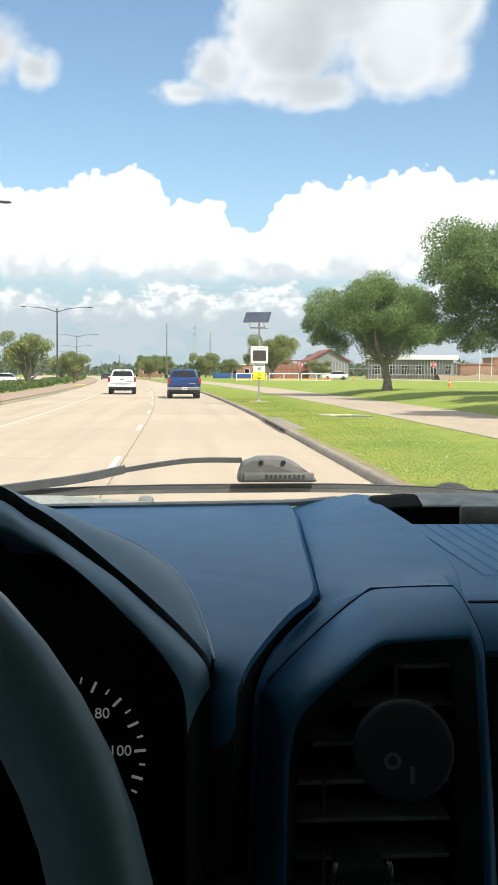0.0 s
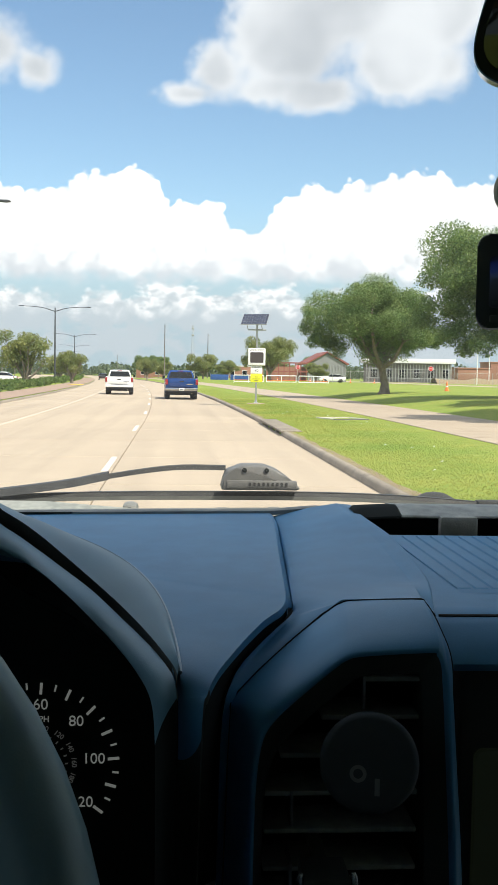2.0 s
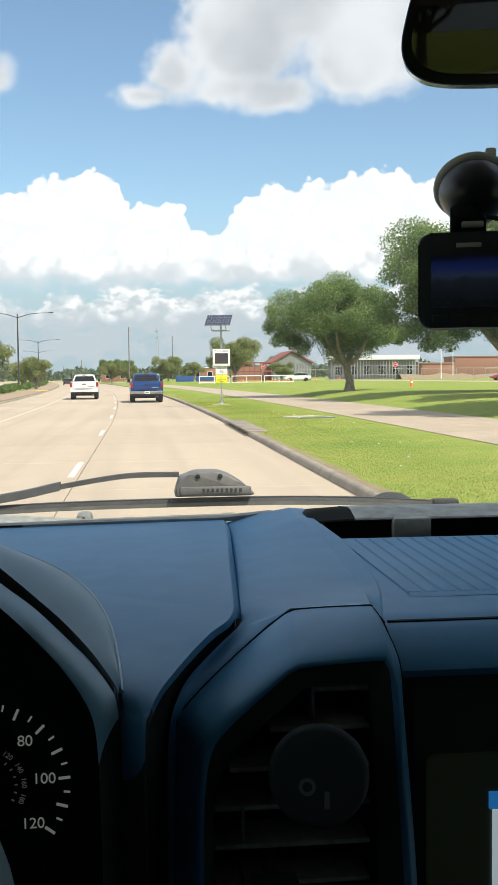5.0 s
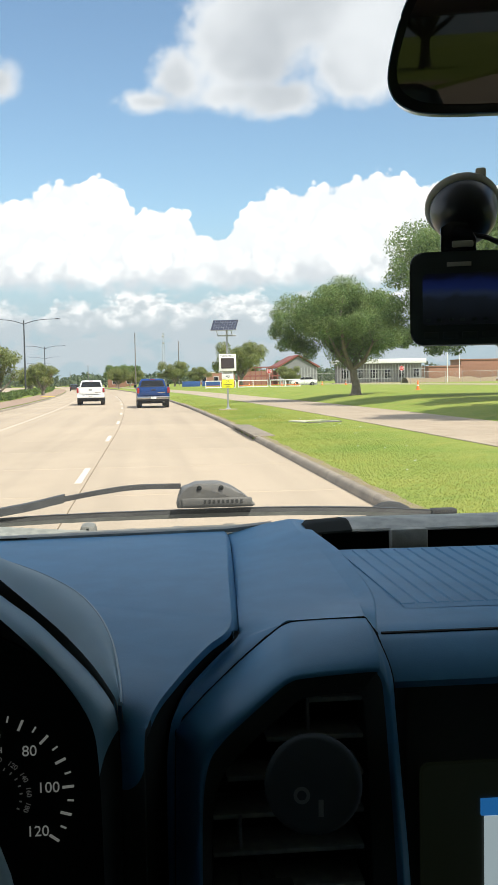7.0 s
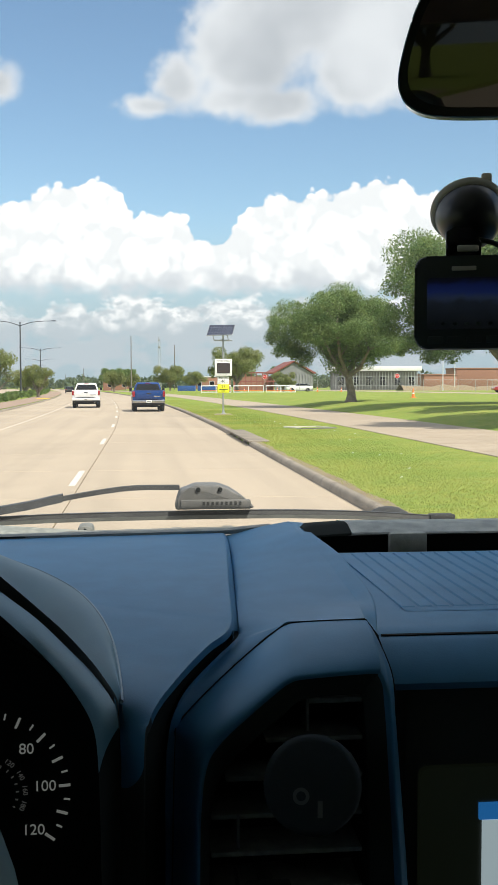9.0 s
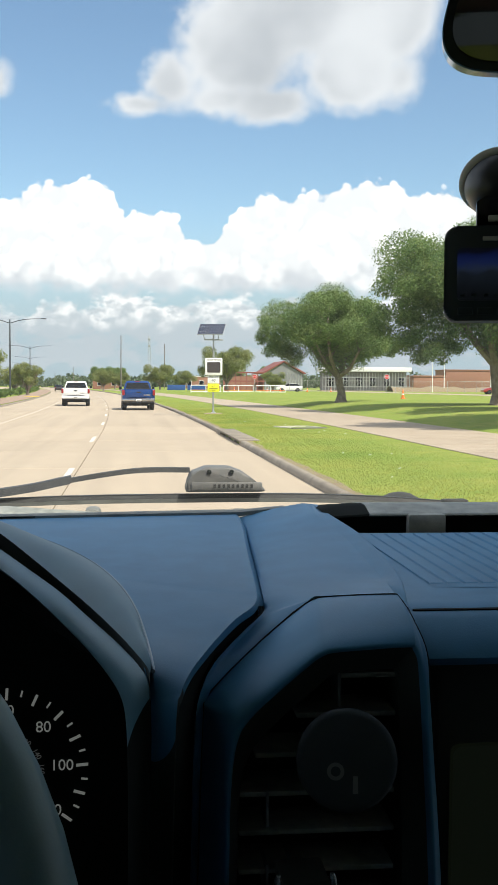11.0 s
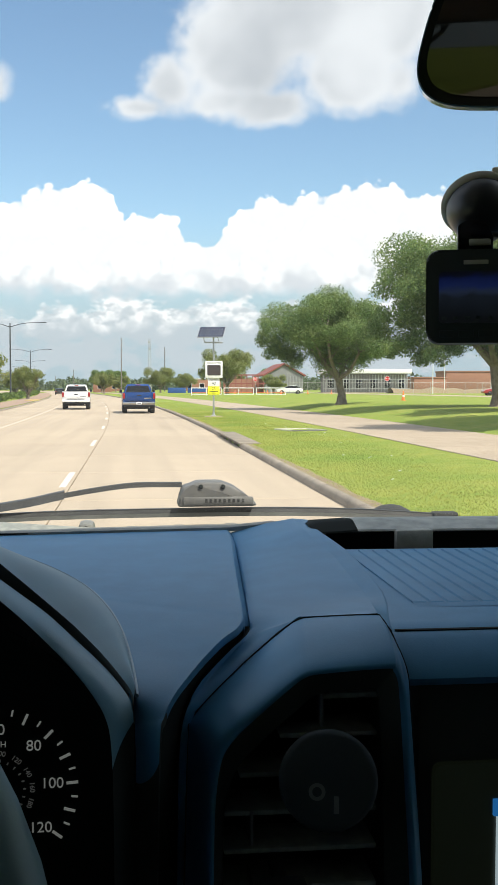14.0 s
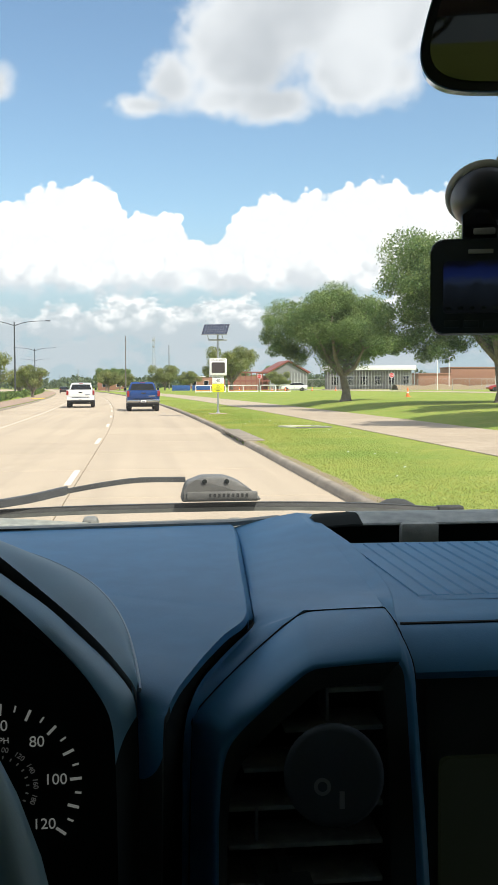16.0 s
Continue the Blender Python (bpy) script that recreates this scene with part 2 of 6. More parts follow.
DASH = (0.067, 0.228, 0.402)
M = dict(
    concrete=material("road_concrete", (0.455, 0.368, 0.268), 0.85, coord="World", streak=(0.335, 0.275, 0.20), second=(0.37, 0.30, 0.215), scale=0.9, amount=0.4, third=(0.49, 0.41, 0.305), scale2=14, bump=0.25, bump_scale=45, objrand=0.05),
    concrete_far=material("road_concrete_distant", (0.45, 0.362, 0.262), 0.85, coord="World", streak=(0.335, 0.275, 0.20), second=(0.40, 0.325, 0.23), scale=0.25, amount=0.6),
    joint=material("joint_sealant", (0.10, 0.085, 0.065), 0.9, second=(0.16, 0.13, 0.10), scale=8),
    paint_white=material("road_paint_white", (0.68, 0.66, 0.60), 0.7, second=(0.55, 0.48, 0.38), scale=9, amount=0.6),
    paint_worn=material("worn_paint", (0.62, 0.54, 0.43), 0.8, second=(0.56, 0.455, 0.34), scale=5, amount=0.9),
    paint_yellow=material("road_paint_yellow", (0.75, 0.52, 0.04), 0.7, second=(0.6, 0.42, 0.08), scale=7),
    kerb=material("kerb_concrete", (0.30, 0.255, 0.195), 0.9, coord="World", second=(0.125, 0.105, 0.082), scale=3.5, amount=0.7, third=(0.39, 0.335, 0.265), scale2=45, bump=0.04, bump_scale=90, objrand=0.12),
    path=material("path_concrete", (0.41, 0.33, 0.24), 0.9, coord="World", second=(0.32, 0.255, 0.18), scale=1.1, amount=0.7, third=(0.45, 0.37, 0.28), scale2=8, bump=0.3, bump_scale=40, objrand=0.06),
    grass=material("lawn", (0.215, 0.285, 0.052), 0.95, second=(0.34, 0.34, 0.085), scale=0.35, amount=0.8, third=(0.16, 0.25, 0.044), scale2=3.5, bump=0.6, bump_scale=22, coord="World", spec=0.1),
    blade=material("grass_blade", (0.225, 0.31, 0.056), 0.8, second=(0.40, 0.385, 0.09), scale=0.3, amount=1.0, island=0.12, spec=0.2),
    mulch=material("verge_pavers", (0.36, 0.26, 0.19), 0.9, second=(0.28, 0.19, 0.135), scale=3, amount=0.6, bump=0.4),
    bark=material("bark", (0.26, 0.22, 0.17), 0.95, second=(0.13, 0.105, 0.08), scale=4, amount=0.8, bump=0.9, bump_scale=14),
    oak=leaf_material("oak_leaves", (0.195, 0.285, 0.100), (0.140, 0.225, 0.078), (0.255, 0.310, 0.105)),
    oak2=leaf_material("oak_leaves_olive", (0.250, 0.295, 0.105), (0.180, 0.235, 0.085), (0.34, 0.33, 0.115)),
    # green made paler and bluer: the haze of distance is in the leaf colour
    woods=leaf_material("haze_tinted_leaves", (0.150, 0.195, 0.120), (0.115, 0.160, 0.100), (0.18, 0.215, 0.135)),
    shrub=leaf_material("shrub_leaves", (0.12, 0.19, 0.045), (0.085, 0.15, 0.035), (0.19, 0.24, 0.065)),
    rust=leaf_material("autumn_leaves", (0.20, 0.105, 0.030), (0.13, 0.075, 0.024), (0.24, 0.15, 0.035)),
    white_paint=material("white_car_paint", (0.78, 0.78, 0.77), 0.25, second=(0.72, 0.72, 0.70), scale=2, coat=0.6),
    blue_paint=material("blue_car_paint", (0.006, 0.048, 0.205), 0.25, metal=0.2, second=(0.005, 0.040, 0.170), scale=2, coat=0.4),
    black_paint=material("dark_car_paint", (0.025, 0.027, 0.03), 0.25, second=(0.035, 0.035, 0.035), scale=2, coat=0.7),
    silver_paint=material("silver_car_paint", (0.36, 0.38, 0.39), 0.3, metal=0.4, second=(0.45, 0.47, 0.48), scale=2, coat=0.6),
    red_paint=material("red_car_paint", (0.35, 0.03, 0.025), 0.3, second=(0.30, 0.025, 0.02), scale=2, coat=0.6),
    car_glass=material("car_glass", (0.010, 0.012, 0.014), 0.08, second=(0.016, 0.018, 0.020), scale=3, spec=0.3),
    tyre=material("tyre_rubber", (0.02, 0.02, 0.02), 0.85, second=(0.035, 0.033, 0.03), scale=12),
    chrome=material("chrome", (0.44, 0.45, 0.46), 0.22, metal=0.95, second=(0.5, 0.5, 0.5), scale=5),
    alloy=material("alloy_rim", (0.42, 0.43, 0.44), 0.35, metal=0.8, second=(0.3, 0.3, 0.3), scale=6),
    lamp_red=material("tail_lamp_red", (0.30, 0.010, 0.012), 0.2, second=(0.20, 0.008, 0.01), scale=9, coat=0.5),
    lamp_clear=material("lamp_lens", (0.62, 0.62, 0.60), 0.15, second=(0.5, 0.5, 0.5), scale=9, coat=0.5),
    under=material("underbody", (0.012, 0.012, 0.012), 0.9, second=(0.02, 0.018, 0.016), scale=6),
    steel=material("galvanised_steel", (0.46, 0.47, 0.47), 0.45, metal=0.7, second=(0.36, 0.37, 0.37), scale=6, amount=0.6),
    pole_dark=material("dark_lamp_pole", (0.05, 0.055, 0.06), 0.5, metal=0.3, second=(0.075, 0.08, 0.085), scale=3),
    pole_wood=material("weathered_pole_wood", (0.20, 0.185, 0.165), 0.95, second=(0.13, 0.115, 0.10), scale=3, amount=0.8, bump=0.5, bump_scale=12),
    sign_white=material("sign_white", (0.80, 0.80, 0.79), 0.5, second=(0.72, 0.72, 0.70), scale=4),
    sign_black=material("sign_black", (0.02, 0.02, 0.02), 0.5, second=(0.035, 0.035, 0.035), scale=6),
    sign_yellow=material("fluorescent_yellow_sign", (0.80, 0.78, 0.02), 0.5, second=(0.72, 0.70, 0.02), scale=4),
    sign_red=material("sign_red", (0.55, 0.03, 0.03), 0.5, second=(0.48, 0.03, 0.03), scale=4),
    display=material("dark_display", (0.055, 0.045, 0.045), 0.2, second=(0.08, 0.065, 0.065), scale=30),
    solar=material("solar_cell", (0.016, 0.022, 0.050), 0.15, second=(0.022, 0.030, 0.065), scale=14, objrand=0.1, coat=0.5),
    brick=material("red_brick", (0.32, 0.165, 0.11), 0.9, second=(0.26, 0.13, 0.09), scale=2.5, amount=0.7, bump=0.3),
    roof_red=material("red_primer_steel", (0.27, 0.085, 0.065), 0.7, second=(0.20, 0.065, 0.05), scale=0.6, amount=0.7),
    stud=material("steel_studs", (0.42, 0.43, 0.42), 0.5, metal=0.4, second=(0.34, 0.35, 0.35), scale=2),
    wall_grey=material("grey_sheathing", (0.24, 0.245, 0.245), 0.85, second=(0.18, 0.185, 0.19), scale=0.6, amount=0.7),
    wall_white=material("white_roof_edge", (0.74, 0.74, 0.72), 0.7, second=(0.66, 0.66, 0.64), scale=0.8),
    fence=material("fence_wire", (0.40, 0.40, 0.38), 0.6, metal=0.4, second=(0.32, 0.32, 0.30), scale=3),
    barrier_blue=material("blue_screen_cloth", (0.025, 0.085, 0.27), 0.85, second=(0.02, 0.065, 0.21), scale=1.2, amount=0.7),
    orange=material("traffic_orange", (0.85, 0.20, 0.03), 0.55, second=(0.72, 0.16, 0.03), scale=5),
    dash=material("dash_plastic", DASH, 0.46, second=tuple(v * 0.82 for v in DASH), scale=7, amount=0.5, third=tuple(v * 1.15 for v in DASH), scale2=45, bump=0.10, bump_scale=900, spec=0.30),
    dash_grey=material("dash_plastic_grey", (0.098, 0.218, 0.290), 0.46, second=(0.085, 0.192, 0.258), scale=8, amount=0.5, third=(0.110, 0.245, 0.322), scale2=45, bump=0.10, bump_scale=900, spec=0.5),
    # hood plastic made lighter and glossier to paint the highlight on its edge
    hood_highlight=material("hood_edge_highlight", (0.15, 0.26, 0.32), 0.32, second=(0.12, 0.21, 0.27), scale=12, spec=0.5),
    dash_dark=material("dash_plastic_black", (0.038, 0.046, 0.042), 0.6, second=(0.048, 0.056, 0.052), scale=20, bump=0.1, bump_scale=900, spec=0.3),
    holder=material("holder_plastic", (0.044, 0.056, 0.062), 0.7, second=(0.036, 0.047, 0.052), scale=30, bump=0.1, bump_scale=600, spec=0.2),
    # real black of joints and dial; also shade painted in recesses and low parts
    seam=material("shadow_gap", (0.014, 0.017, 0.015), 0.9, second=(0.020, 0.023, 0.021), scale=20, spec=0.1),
    trim=material("cowl_trim_grey", (0.21, 0.215, 0.195), 0.6, second=(0.14, 0.145, 0.13), scale=35, amount=0.8, bump=0.15, bump_scale=400),
    rubber=material("wiper_rubber", (0.030, 0.031, 0.030), 0.65, second=(0.055, 0.056, 0.052), scale=40, amount=0.7, spec=0.3),
    wiper=material("wiper_plastic", (0.022, 0.024, 0.024), 0.5, second=(0.040, 0.041, 0.040), scale=45, amount=0.8, bump=0.2, bump_scale=500),
    gloss_black=material("gloss_black_plastic", (0.008, 0.008, 0.009), 0.12, second=(0.012, 0.012, 0.013), scale=12, spec=0.5),
    mark=material("dial_marking", (0.42, 0.45, 0.46), 0.6, second=(0.36, 0.39, 0.40), scale=30, emit=((0.75, 0.78, 0.72), 0.10)),
    mark_dim=material("dial_marking_small", (0.25, 0.27, 0.27), 0.6, second=(0.2, 0.22, 0.22), scale=30, emit=((0.75, 0.78, 0.72), 0.035)),
    mirror=material("mirror_glass", (0.30, 0.25, 0.25), 0.02, metal=1.0, second=(0.28, 0.24, 0.24), scale=3),
    headliner=material("headliner_cloth", (0.48, 0.48, 0.455), 0.95, second=(0.43, 0.43, 0.41), scale=20, bump=0.2, bump_scale=300),
    leather=material("steering_leather", (0.180, 0.288, 0.322), 0.36, second=(0.155, 0.248, 0.280), scale=6, bump=0.06, bump_scale=900),
    tinted=glass_material("tinted_glass", (0.05, 0.058, 0.055), 0.3),
    rear_glass=glass_material("rear_glass", (0.30, 0.33, 0.32), 0.3),
    side_glass=glass_material("side_glass", (0.66, 0.70, 0.69), 0.3),
    sign_blue=material("blue_sign_paint", (0.02, 0.16, 0.50), 0.45, second=(0.02, 0.13, 0.42), scale=2),
    stone=material("tan_stone", (0.42, 0.31, 0.20), 0.9, second=(0.33, 0.22, 0.14), scale=3, amount=0.7, bump=0.6, bump_scale=20, objrand=0.12),
    soil=material("bare_soil", (0.23, 0.165, 0.105), 0.95, second=(0.30, 0.25, 0.13), scale=6, amount=0.8, bump=0.5),
    windscreen=glass_material("windscreen_glass", (0.97, 0.985, 0.98), 0.25, 0.028),
    bar_grey=material("printed_mark_grey", (0.16, 0.17, 0.17), 0.6, second=(0.13, 0.14, 0.14), scale=30),
    louvre=material("louvre_grey", (0.46, 0.47, 0.42), 0.7, second=(0.26, 0.27, 0.25), scale=60, amount=0.8, bump=0.2, bump_scale=500),
    edge_grey=material("dash_edge_grey", (0.30, 0.31, 0.285), 0.6, second=(0.20, 0.21, 0.20), scale=25, amount=0.7, third=(0.34, 0.34, 0.31), scale2=90),
    cowl_pale=material("cowl_pale", (0.27, 0.29, 0.26), 0.5, second=(0.20, 0.215, 0.19), scale=20, amount=0.8, third=(0.36, 0.37, 0.33), scale2=120),
    cap_grey=material("pivot_cap_plastic", (0.145, 0.145, 0.138), 0.5, second=(0.105, 0.105, 0.10), scale=60, amount=0.8, third=(0.15, 0.145, 0.13), scale2=180, bump=0.2, bump_scale=500),
    board=material("weathered_board", (0.62, 0.58, 0.50), 0.85, second=(0.48, 0.44, 0.37), scale=6, amount=0.7),
    cup_black=material("cup_black", (0.012, 0.013, 0.013), 0.28, second=(0.018, 0.019, 0.019), scale=12, spec=0.6),
    lip_clear=leaf_material("translucent_lip", (0.60, 0.57, 0.46), (0.52, 0.50, 0.41), (0.66, 0.62, 0.50)),
    lip_grey=material("cup_lip_grey", (0.46, 0.44, 0.36), 0.5, second=(0.38, 0.37, 0.31), scale=40),
    wire=material("cable_black", (0.012, 0.012, 0.012), 0.6, second=(0.02, 0.02, 0.02), scale=8),
)

# ---------------------------------------------------------------- mesh helpers
def mesh_of(bm, name, mat, smooth=False):
    bmesh.ops.recalc_face_normals(bm, faces=bm.faces[:])
    me = bpy.data.meshes.new(name)
    bm.to_mesh(me)
    bm.free()
    me.materials.append(mat)
    if smooth:
        for p in me.polygons:
            p.use_smooth = True
        me.set_sharp_from_angle(angle=radians(38 if smooth is True else smooth))
    return me


def part(name, bm, mat, parent=None, label="", smooth=True):
    ob = new(name, mesh_of(bm, name, mat, smooth))
    ob.parent = parent
    if label:
        ob["label"] = label
    return ob


def thing(name, label, category, at=(0, 0, 0), turn=0.0, group="", kind=""):
    ob = new(name)
    ob.empty_display_size = 0.1
    ob.matrix_basis = pose(*at, 0, 0, turn)
    return tagged(ob, label, category, group, kind)


def box(x0, x1, y0, y1, z0, z1, bevel=0.0, seg=2, bm=None):
    bm = bm or bmesh.new()
    made = bmesh.ops.create_cube(bm, size=1.0, matrix=Matrix.LocRotScale(((x0 + x1) / 2, (y0 + y1) / 2, (z0 + z1) / 2), None, (abs(x1 - x0), abs(y1 - y0), abs(z1 - z0))))
    if bevel:
        edges = list({e for v in made["verts"] for e in v.link_edges})
        bmesh.ops.bevel(bm, geom=edges, offset=bevel, segments=seg, affect="EDGES", profile=0.5)
    return bm


def loft(rows, bm=None, close=False):
    """Quads between rows of equally many points."""
    bm = bm or bmesh.new()
    vs = [[bm.verts.new(p) for p in r] for r in rows]
    for a, b in zip(vs, vs[1:]):
        n = len(a)
        for i in range(n if close else n - 1):
            j = (i + 1) % n
            bm.faces.new((a[i], a[j], b[j], b[i]))
    return bm


def smooth_line(pts, n):
    """n points on a Catmull-Rom line through pts, evenly by parameter."""
    P = [Vector(p) for p in pts]
    P = [2 * P[0] - P[1]] + P + [2 * P[-1] - P[-2]]
    out = []
    for k in range(n):
        s = k / (n - 1) * (len(P) - 3)
        i = min(int(s), len(P) - 4)
        t = s - i
        a, b, c, d = P[i:i + 4]
        out.append(0.5 * ((2 * b) + (c - a) * t + (2 * a - 5 * b + 4 * c - d) * t * t + (3 * b - a - 3 * c + d) * t ** 3))
    return out


def even_line(pts, n):
    """n points on the straight-sided line through pts, evenly by parameter."""
    P = [Vector(p) for p in pts]
    out = []
    for k in range(n):
        s = k / (n - 1) * (len(P) - 1)
        i = min(int(s), len(P) - 2)
        out.append(P[i].lerp(P[i + 1], s - i))
    return out


def sheet(left, right, n, across, sag=0.0):
    """A surface between two lines, with a slight crown."""
    A, B = smooth_line(left, n), smooth_line(right, n)
    rows = []
    for a, b in zip(A, B):
        rows.append([a.lerp(b, k / across) + Vector((0, 0, sag * math.sin(math.pi * k / across))) for k in range(across + 1)])
    return loft(rows)


def tube(pts, radii, sides=8, bm=None, cap=True):
    bm = bm or bmesh.new()
    P = [Vector(p) for p in pts]
    rings = []
    for i, p in enumerate(P):
        d = (P[min(i + 1, len(P) - 1)] - P[max(i - 1, 0)]).normalized()
        u = d.orthogonal().normalized() if abs(d.z) > 0.95 else d.cross(Vector((0, 0, 1))).normalized()
        v = d.cross(u)
        r = radii[i] if hasattr(radii, "__len__") else radii
        rings.append([bm.verts.new(p + r * (math.cos(2 * math.pi * k / sides) * u + math.sin(2 * math.pi * k / sides) * v)) for k in range(sides)])
    for a, b in zip(rings, rings[1:]):
        for k in range(sides):
            bm.faces.new((a[k], a[(k + 1) % sides], b[(k + 1) % sides], b[k]))
    if cap:
        bm.faces.new(rings[0])
        bm.faces.new(rings[-1])
    return bm


def lathe(profile, sides=24, axis="Z", centre=(0, 0, 0), bm=None):
    """profile: (radius, height) pairs."""
    bm = bm or bmesh.new()
    c = Vector(centre)
    rings = []
    for r, h in profile:
        ring = []
        for k in range(sides):
            a = 2 * math.pi * k / sides
            ca, sa = r * math.cos(a), r * math.sin(a)
            ring.append(bm.verts.new(c + Vector({"Z": (ca, sa, h), "X": (h, ca, sa), "Y": (ca, h, sa)}[axis])))
        rings.append(ring)
    for a, b in zip(rings, rings[1:]):
        for k in range(sides):
            bm.faces.new((a[k], a[(k + 1) % sides], b[(k + 1) % sides], b[k]))
    bm.faces.new(rings[0])
    bm.faces.new(rings[-1])
    return bm


def prism(outline, lo, hi, axis="Y", bevel=0.0, bm=None):
    """An outline of pairs pushed from lo to hi along an axis."""
    bm = bm or bmesh.new()
    place = {"Y": lambda a, b, h: (a, h, b), "X": lambda a, b, h: (h, a, b), "Z": lambda a, b, h: (a, b, h)}[axis]
    lows = [bm.verts.new(place(a, b, lo)) for a, b in outline]
    highs = [bm.verts.new(place(a, b, hi)) for a, b in outline]
    faces = [bm.faces.new(lows), bm.faces.new(highs)]
    for k in range(len(outline)):
        j = (k + 1) % len(outline)
        faces.append(bm.faces.new((lows[k], lows[j], highs[j], highs[k])))
    if bevel:
        bmesh.ops.bevel(bm, geom=list({e for f in faces for e in f.edges}), offset=bevel, segments=2, affect="EDGES", profile=0.5)
    return bm


def rounded(x0, x1, z0, z1, r, n=5):
    out = []
    for cx, cz, a0 in ((x1 - r, z1 - r, 0), (x0 + r, z1 - r, 90), (x0 + r, z0 + r, 180), (x1 - r, z0 + r, 270)):
        for k in range(n + 1):
            a = radians(a0 + 90 * k / n)
            out.append((cx + r * math.cos(a), cz + r * math.sin(a)))
    return out


def text(name, body, size, m, mat, parent, extrude=0.0005):
    cu = bpy.data.curves.new(name, "FONT")
    cu.body, cu.size, cu.align_x, cu.align_y, cu.extrude = body, size, "CENTER", "CENTER", extrude
    ob = new(name, cu)
    me = bpy.data.meshes.new_from_object(ob.evaluated_get(bpy.context.evaluated_depsgraph_get()))
    bpy.data.objects.remove(ob)
    me.materials.clear()
    me.materials.append(mat)
    # one object a letter
    bm = bmesh.new()
    bm.from_mesh(me)
    bpy.data.meshes.remove(me)
    left = set(bm.verts)
    while left:
        seen, todo = set(), [next(iter(left))]
        while todo:
            v = todo.pop()
            if v not in seen:
                seen.add(v)
                todo += [e.other_vert(v) for e in v.link_edges]
        left -= seen
        one = bmesh.new()
        twin = {v: one.verts.new(v.co) for v in bm.verts if v in seen}
        for f in bm.faces:
            if f.verts[0] in twin:
                one.faces.new([twin[v] for v in f.verts])
        ob = part(name, one, mat, parent, smooth=False)
        ob.matrix_basis = m
    bm.free()


def bend(y):
    """How far the road has swung to the left at y."""
    return -max(abs(y) - 33.0, 0.0) ** 1.68 / 806.0


def heading(y):
    return math.degrees(math.atan(1.68 * max(abs(y) - 33.0, 0.0) ** 0.68 / 806.0)) * (1 if y > 0 else -1)


def on_road(x, y, z=0.0):
    return (x + bend(y), y, z)


# ---------------------------------------------------------------- ground, road, kerbs, path
KERB_R, KERB_L, LINE, SOLID = 2.75, -8.1, -0.99, -5.05


def stations(lo, hi, step):
    n = max(1, int(round((hi - lo) / step)))
    return [lo + (hi - lo) * k / n for k in range(n + 1)]


def strip(x0, x1, ys, z, thick=0.0):
    rows = [[on_road(x0, y, z), on_road(x1, y, z)] for y in ys]
    if thick:
        rows = [[on_road(x0, y, z - thick), on_road(x0, y, z), on_road(x1, y, z), on_road(x1, y, z - thick)] for y in ys]
    return loft(rows)


def ground():
    far = [-3000, -1500, -700] + stations(-400, 600, 10) + [700, 900, 1200, 1700, 2400, 3500]
    xs = [(-3500, .14), (-900, .14), (-200, .14), (-60, .14), (-29.2, .14), (-29.0, -.1), (-17.8, -.1), (-17.6, .14), (-12.4, .16), (-8.25, .14), (-8.2, -.1), (2.81, -.1), (2.88, .105), (4.4, .14),
          (6.8, .15), (10.8, .16), (12.2, .32), (13.5, .50), (16, .60), (20, .64), (26, .60), (40, .5), (90, .5), (300, .4), (1000, .2), (3500, .2)]
    bm = loft([[on_road(x, y, z) for x, z in xs] for y in far])
    ob = part("ground", bm, M["grass"], None, smooth=False)
    tagged(ob, "mown green lawn with yellowish patches along the street", "lawn", kind="structure")


ground()

road = thing("road", "pale tan concrete carriageway with three lanes and sealed joints", "road", kind="structure")
part("road_bed", strip(-8.2, 2.80, stations(-60, 170, 5), -0.035), M["joint"], road, "dark joint sealant between the slabs", smooth=False)
for lo, hi in ((-400, -30.2), (160.2, 900)):
    part("road_surface", strip(-8.2, 2.78, stations(lo, hi, 12), 0.0), M["concrete_far"], road, smooth=False)



def slab_mesh(w, l):
    gx, gy, b = 0.007, 0.026, 0.008
    rows = []
    for more_in, z in ((0.0, -0.03), (0.0, -b), (b, 0.0)):
        x, y = w / 2 - gx - more_in, l / 2 - gy - more_in
        rows.append([(-x, -y, z), (x, -y, z), (x, y, z), (-x, y, z)])
    bm = loft(rows, close=True)
    bm.verts.ensure_lookup_table()
    bm.faces.new([bm.verts[i] for i in (8, 9, 10, 11)])
    return mesh_of(bm, "slab", M["concrete"])


SLAB = 5.0
for x0, x1 in ((KERB_L - 0.1, SOLID), (SOLID, LINE), (LINE, KERB_R + 0.05)):
    me = slab_mesh(x1 - x0, SLAB)
    for k in range(38):
        y = -30 + SLAB * (k + 0.5)
        ob = new("slab", me)
        ob.parent = road
        ob.matrix_basis = pose(*on_road((x0 + x1) / 2, y), 0, 0, heading(y))

# dashes 3 m long, one every 12 m, and the solid line of the turning lane
dash_mesh = mesh_of(box(-0.052, 0.052, -1.5, 1.5, 0.0, 0.004), "lane_dash", M["paint_white"])
for k in range(34):
    y = 6.3 + 12.2 * (k - 2)
    ob = new("lane_dash", dash_mesh)
    ob.parent = road
    ob.matrix_basis = pose(*on_road(LINE - 0.12, y), 0, 0, heading(y))
part("lane_line", strip(SOLID - 0.06, SOLID + 0.06, stations(10, 120, 4), 0.004), M["paint_worn"], road, "worn solid white line", smooth=False)


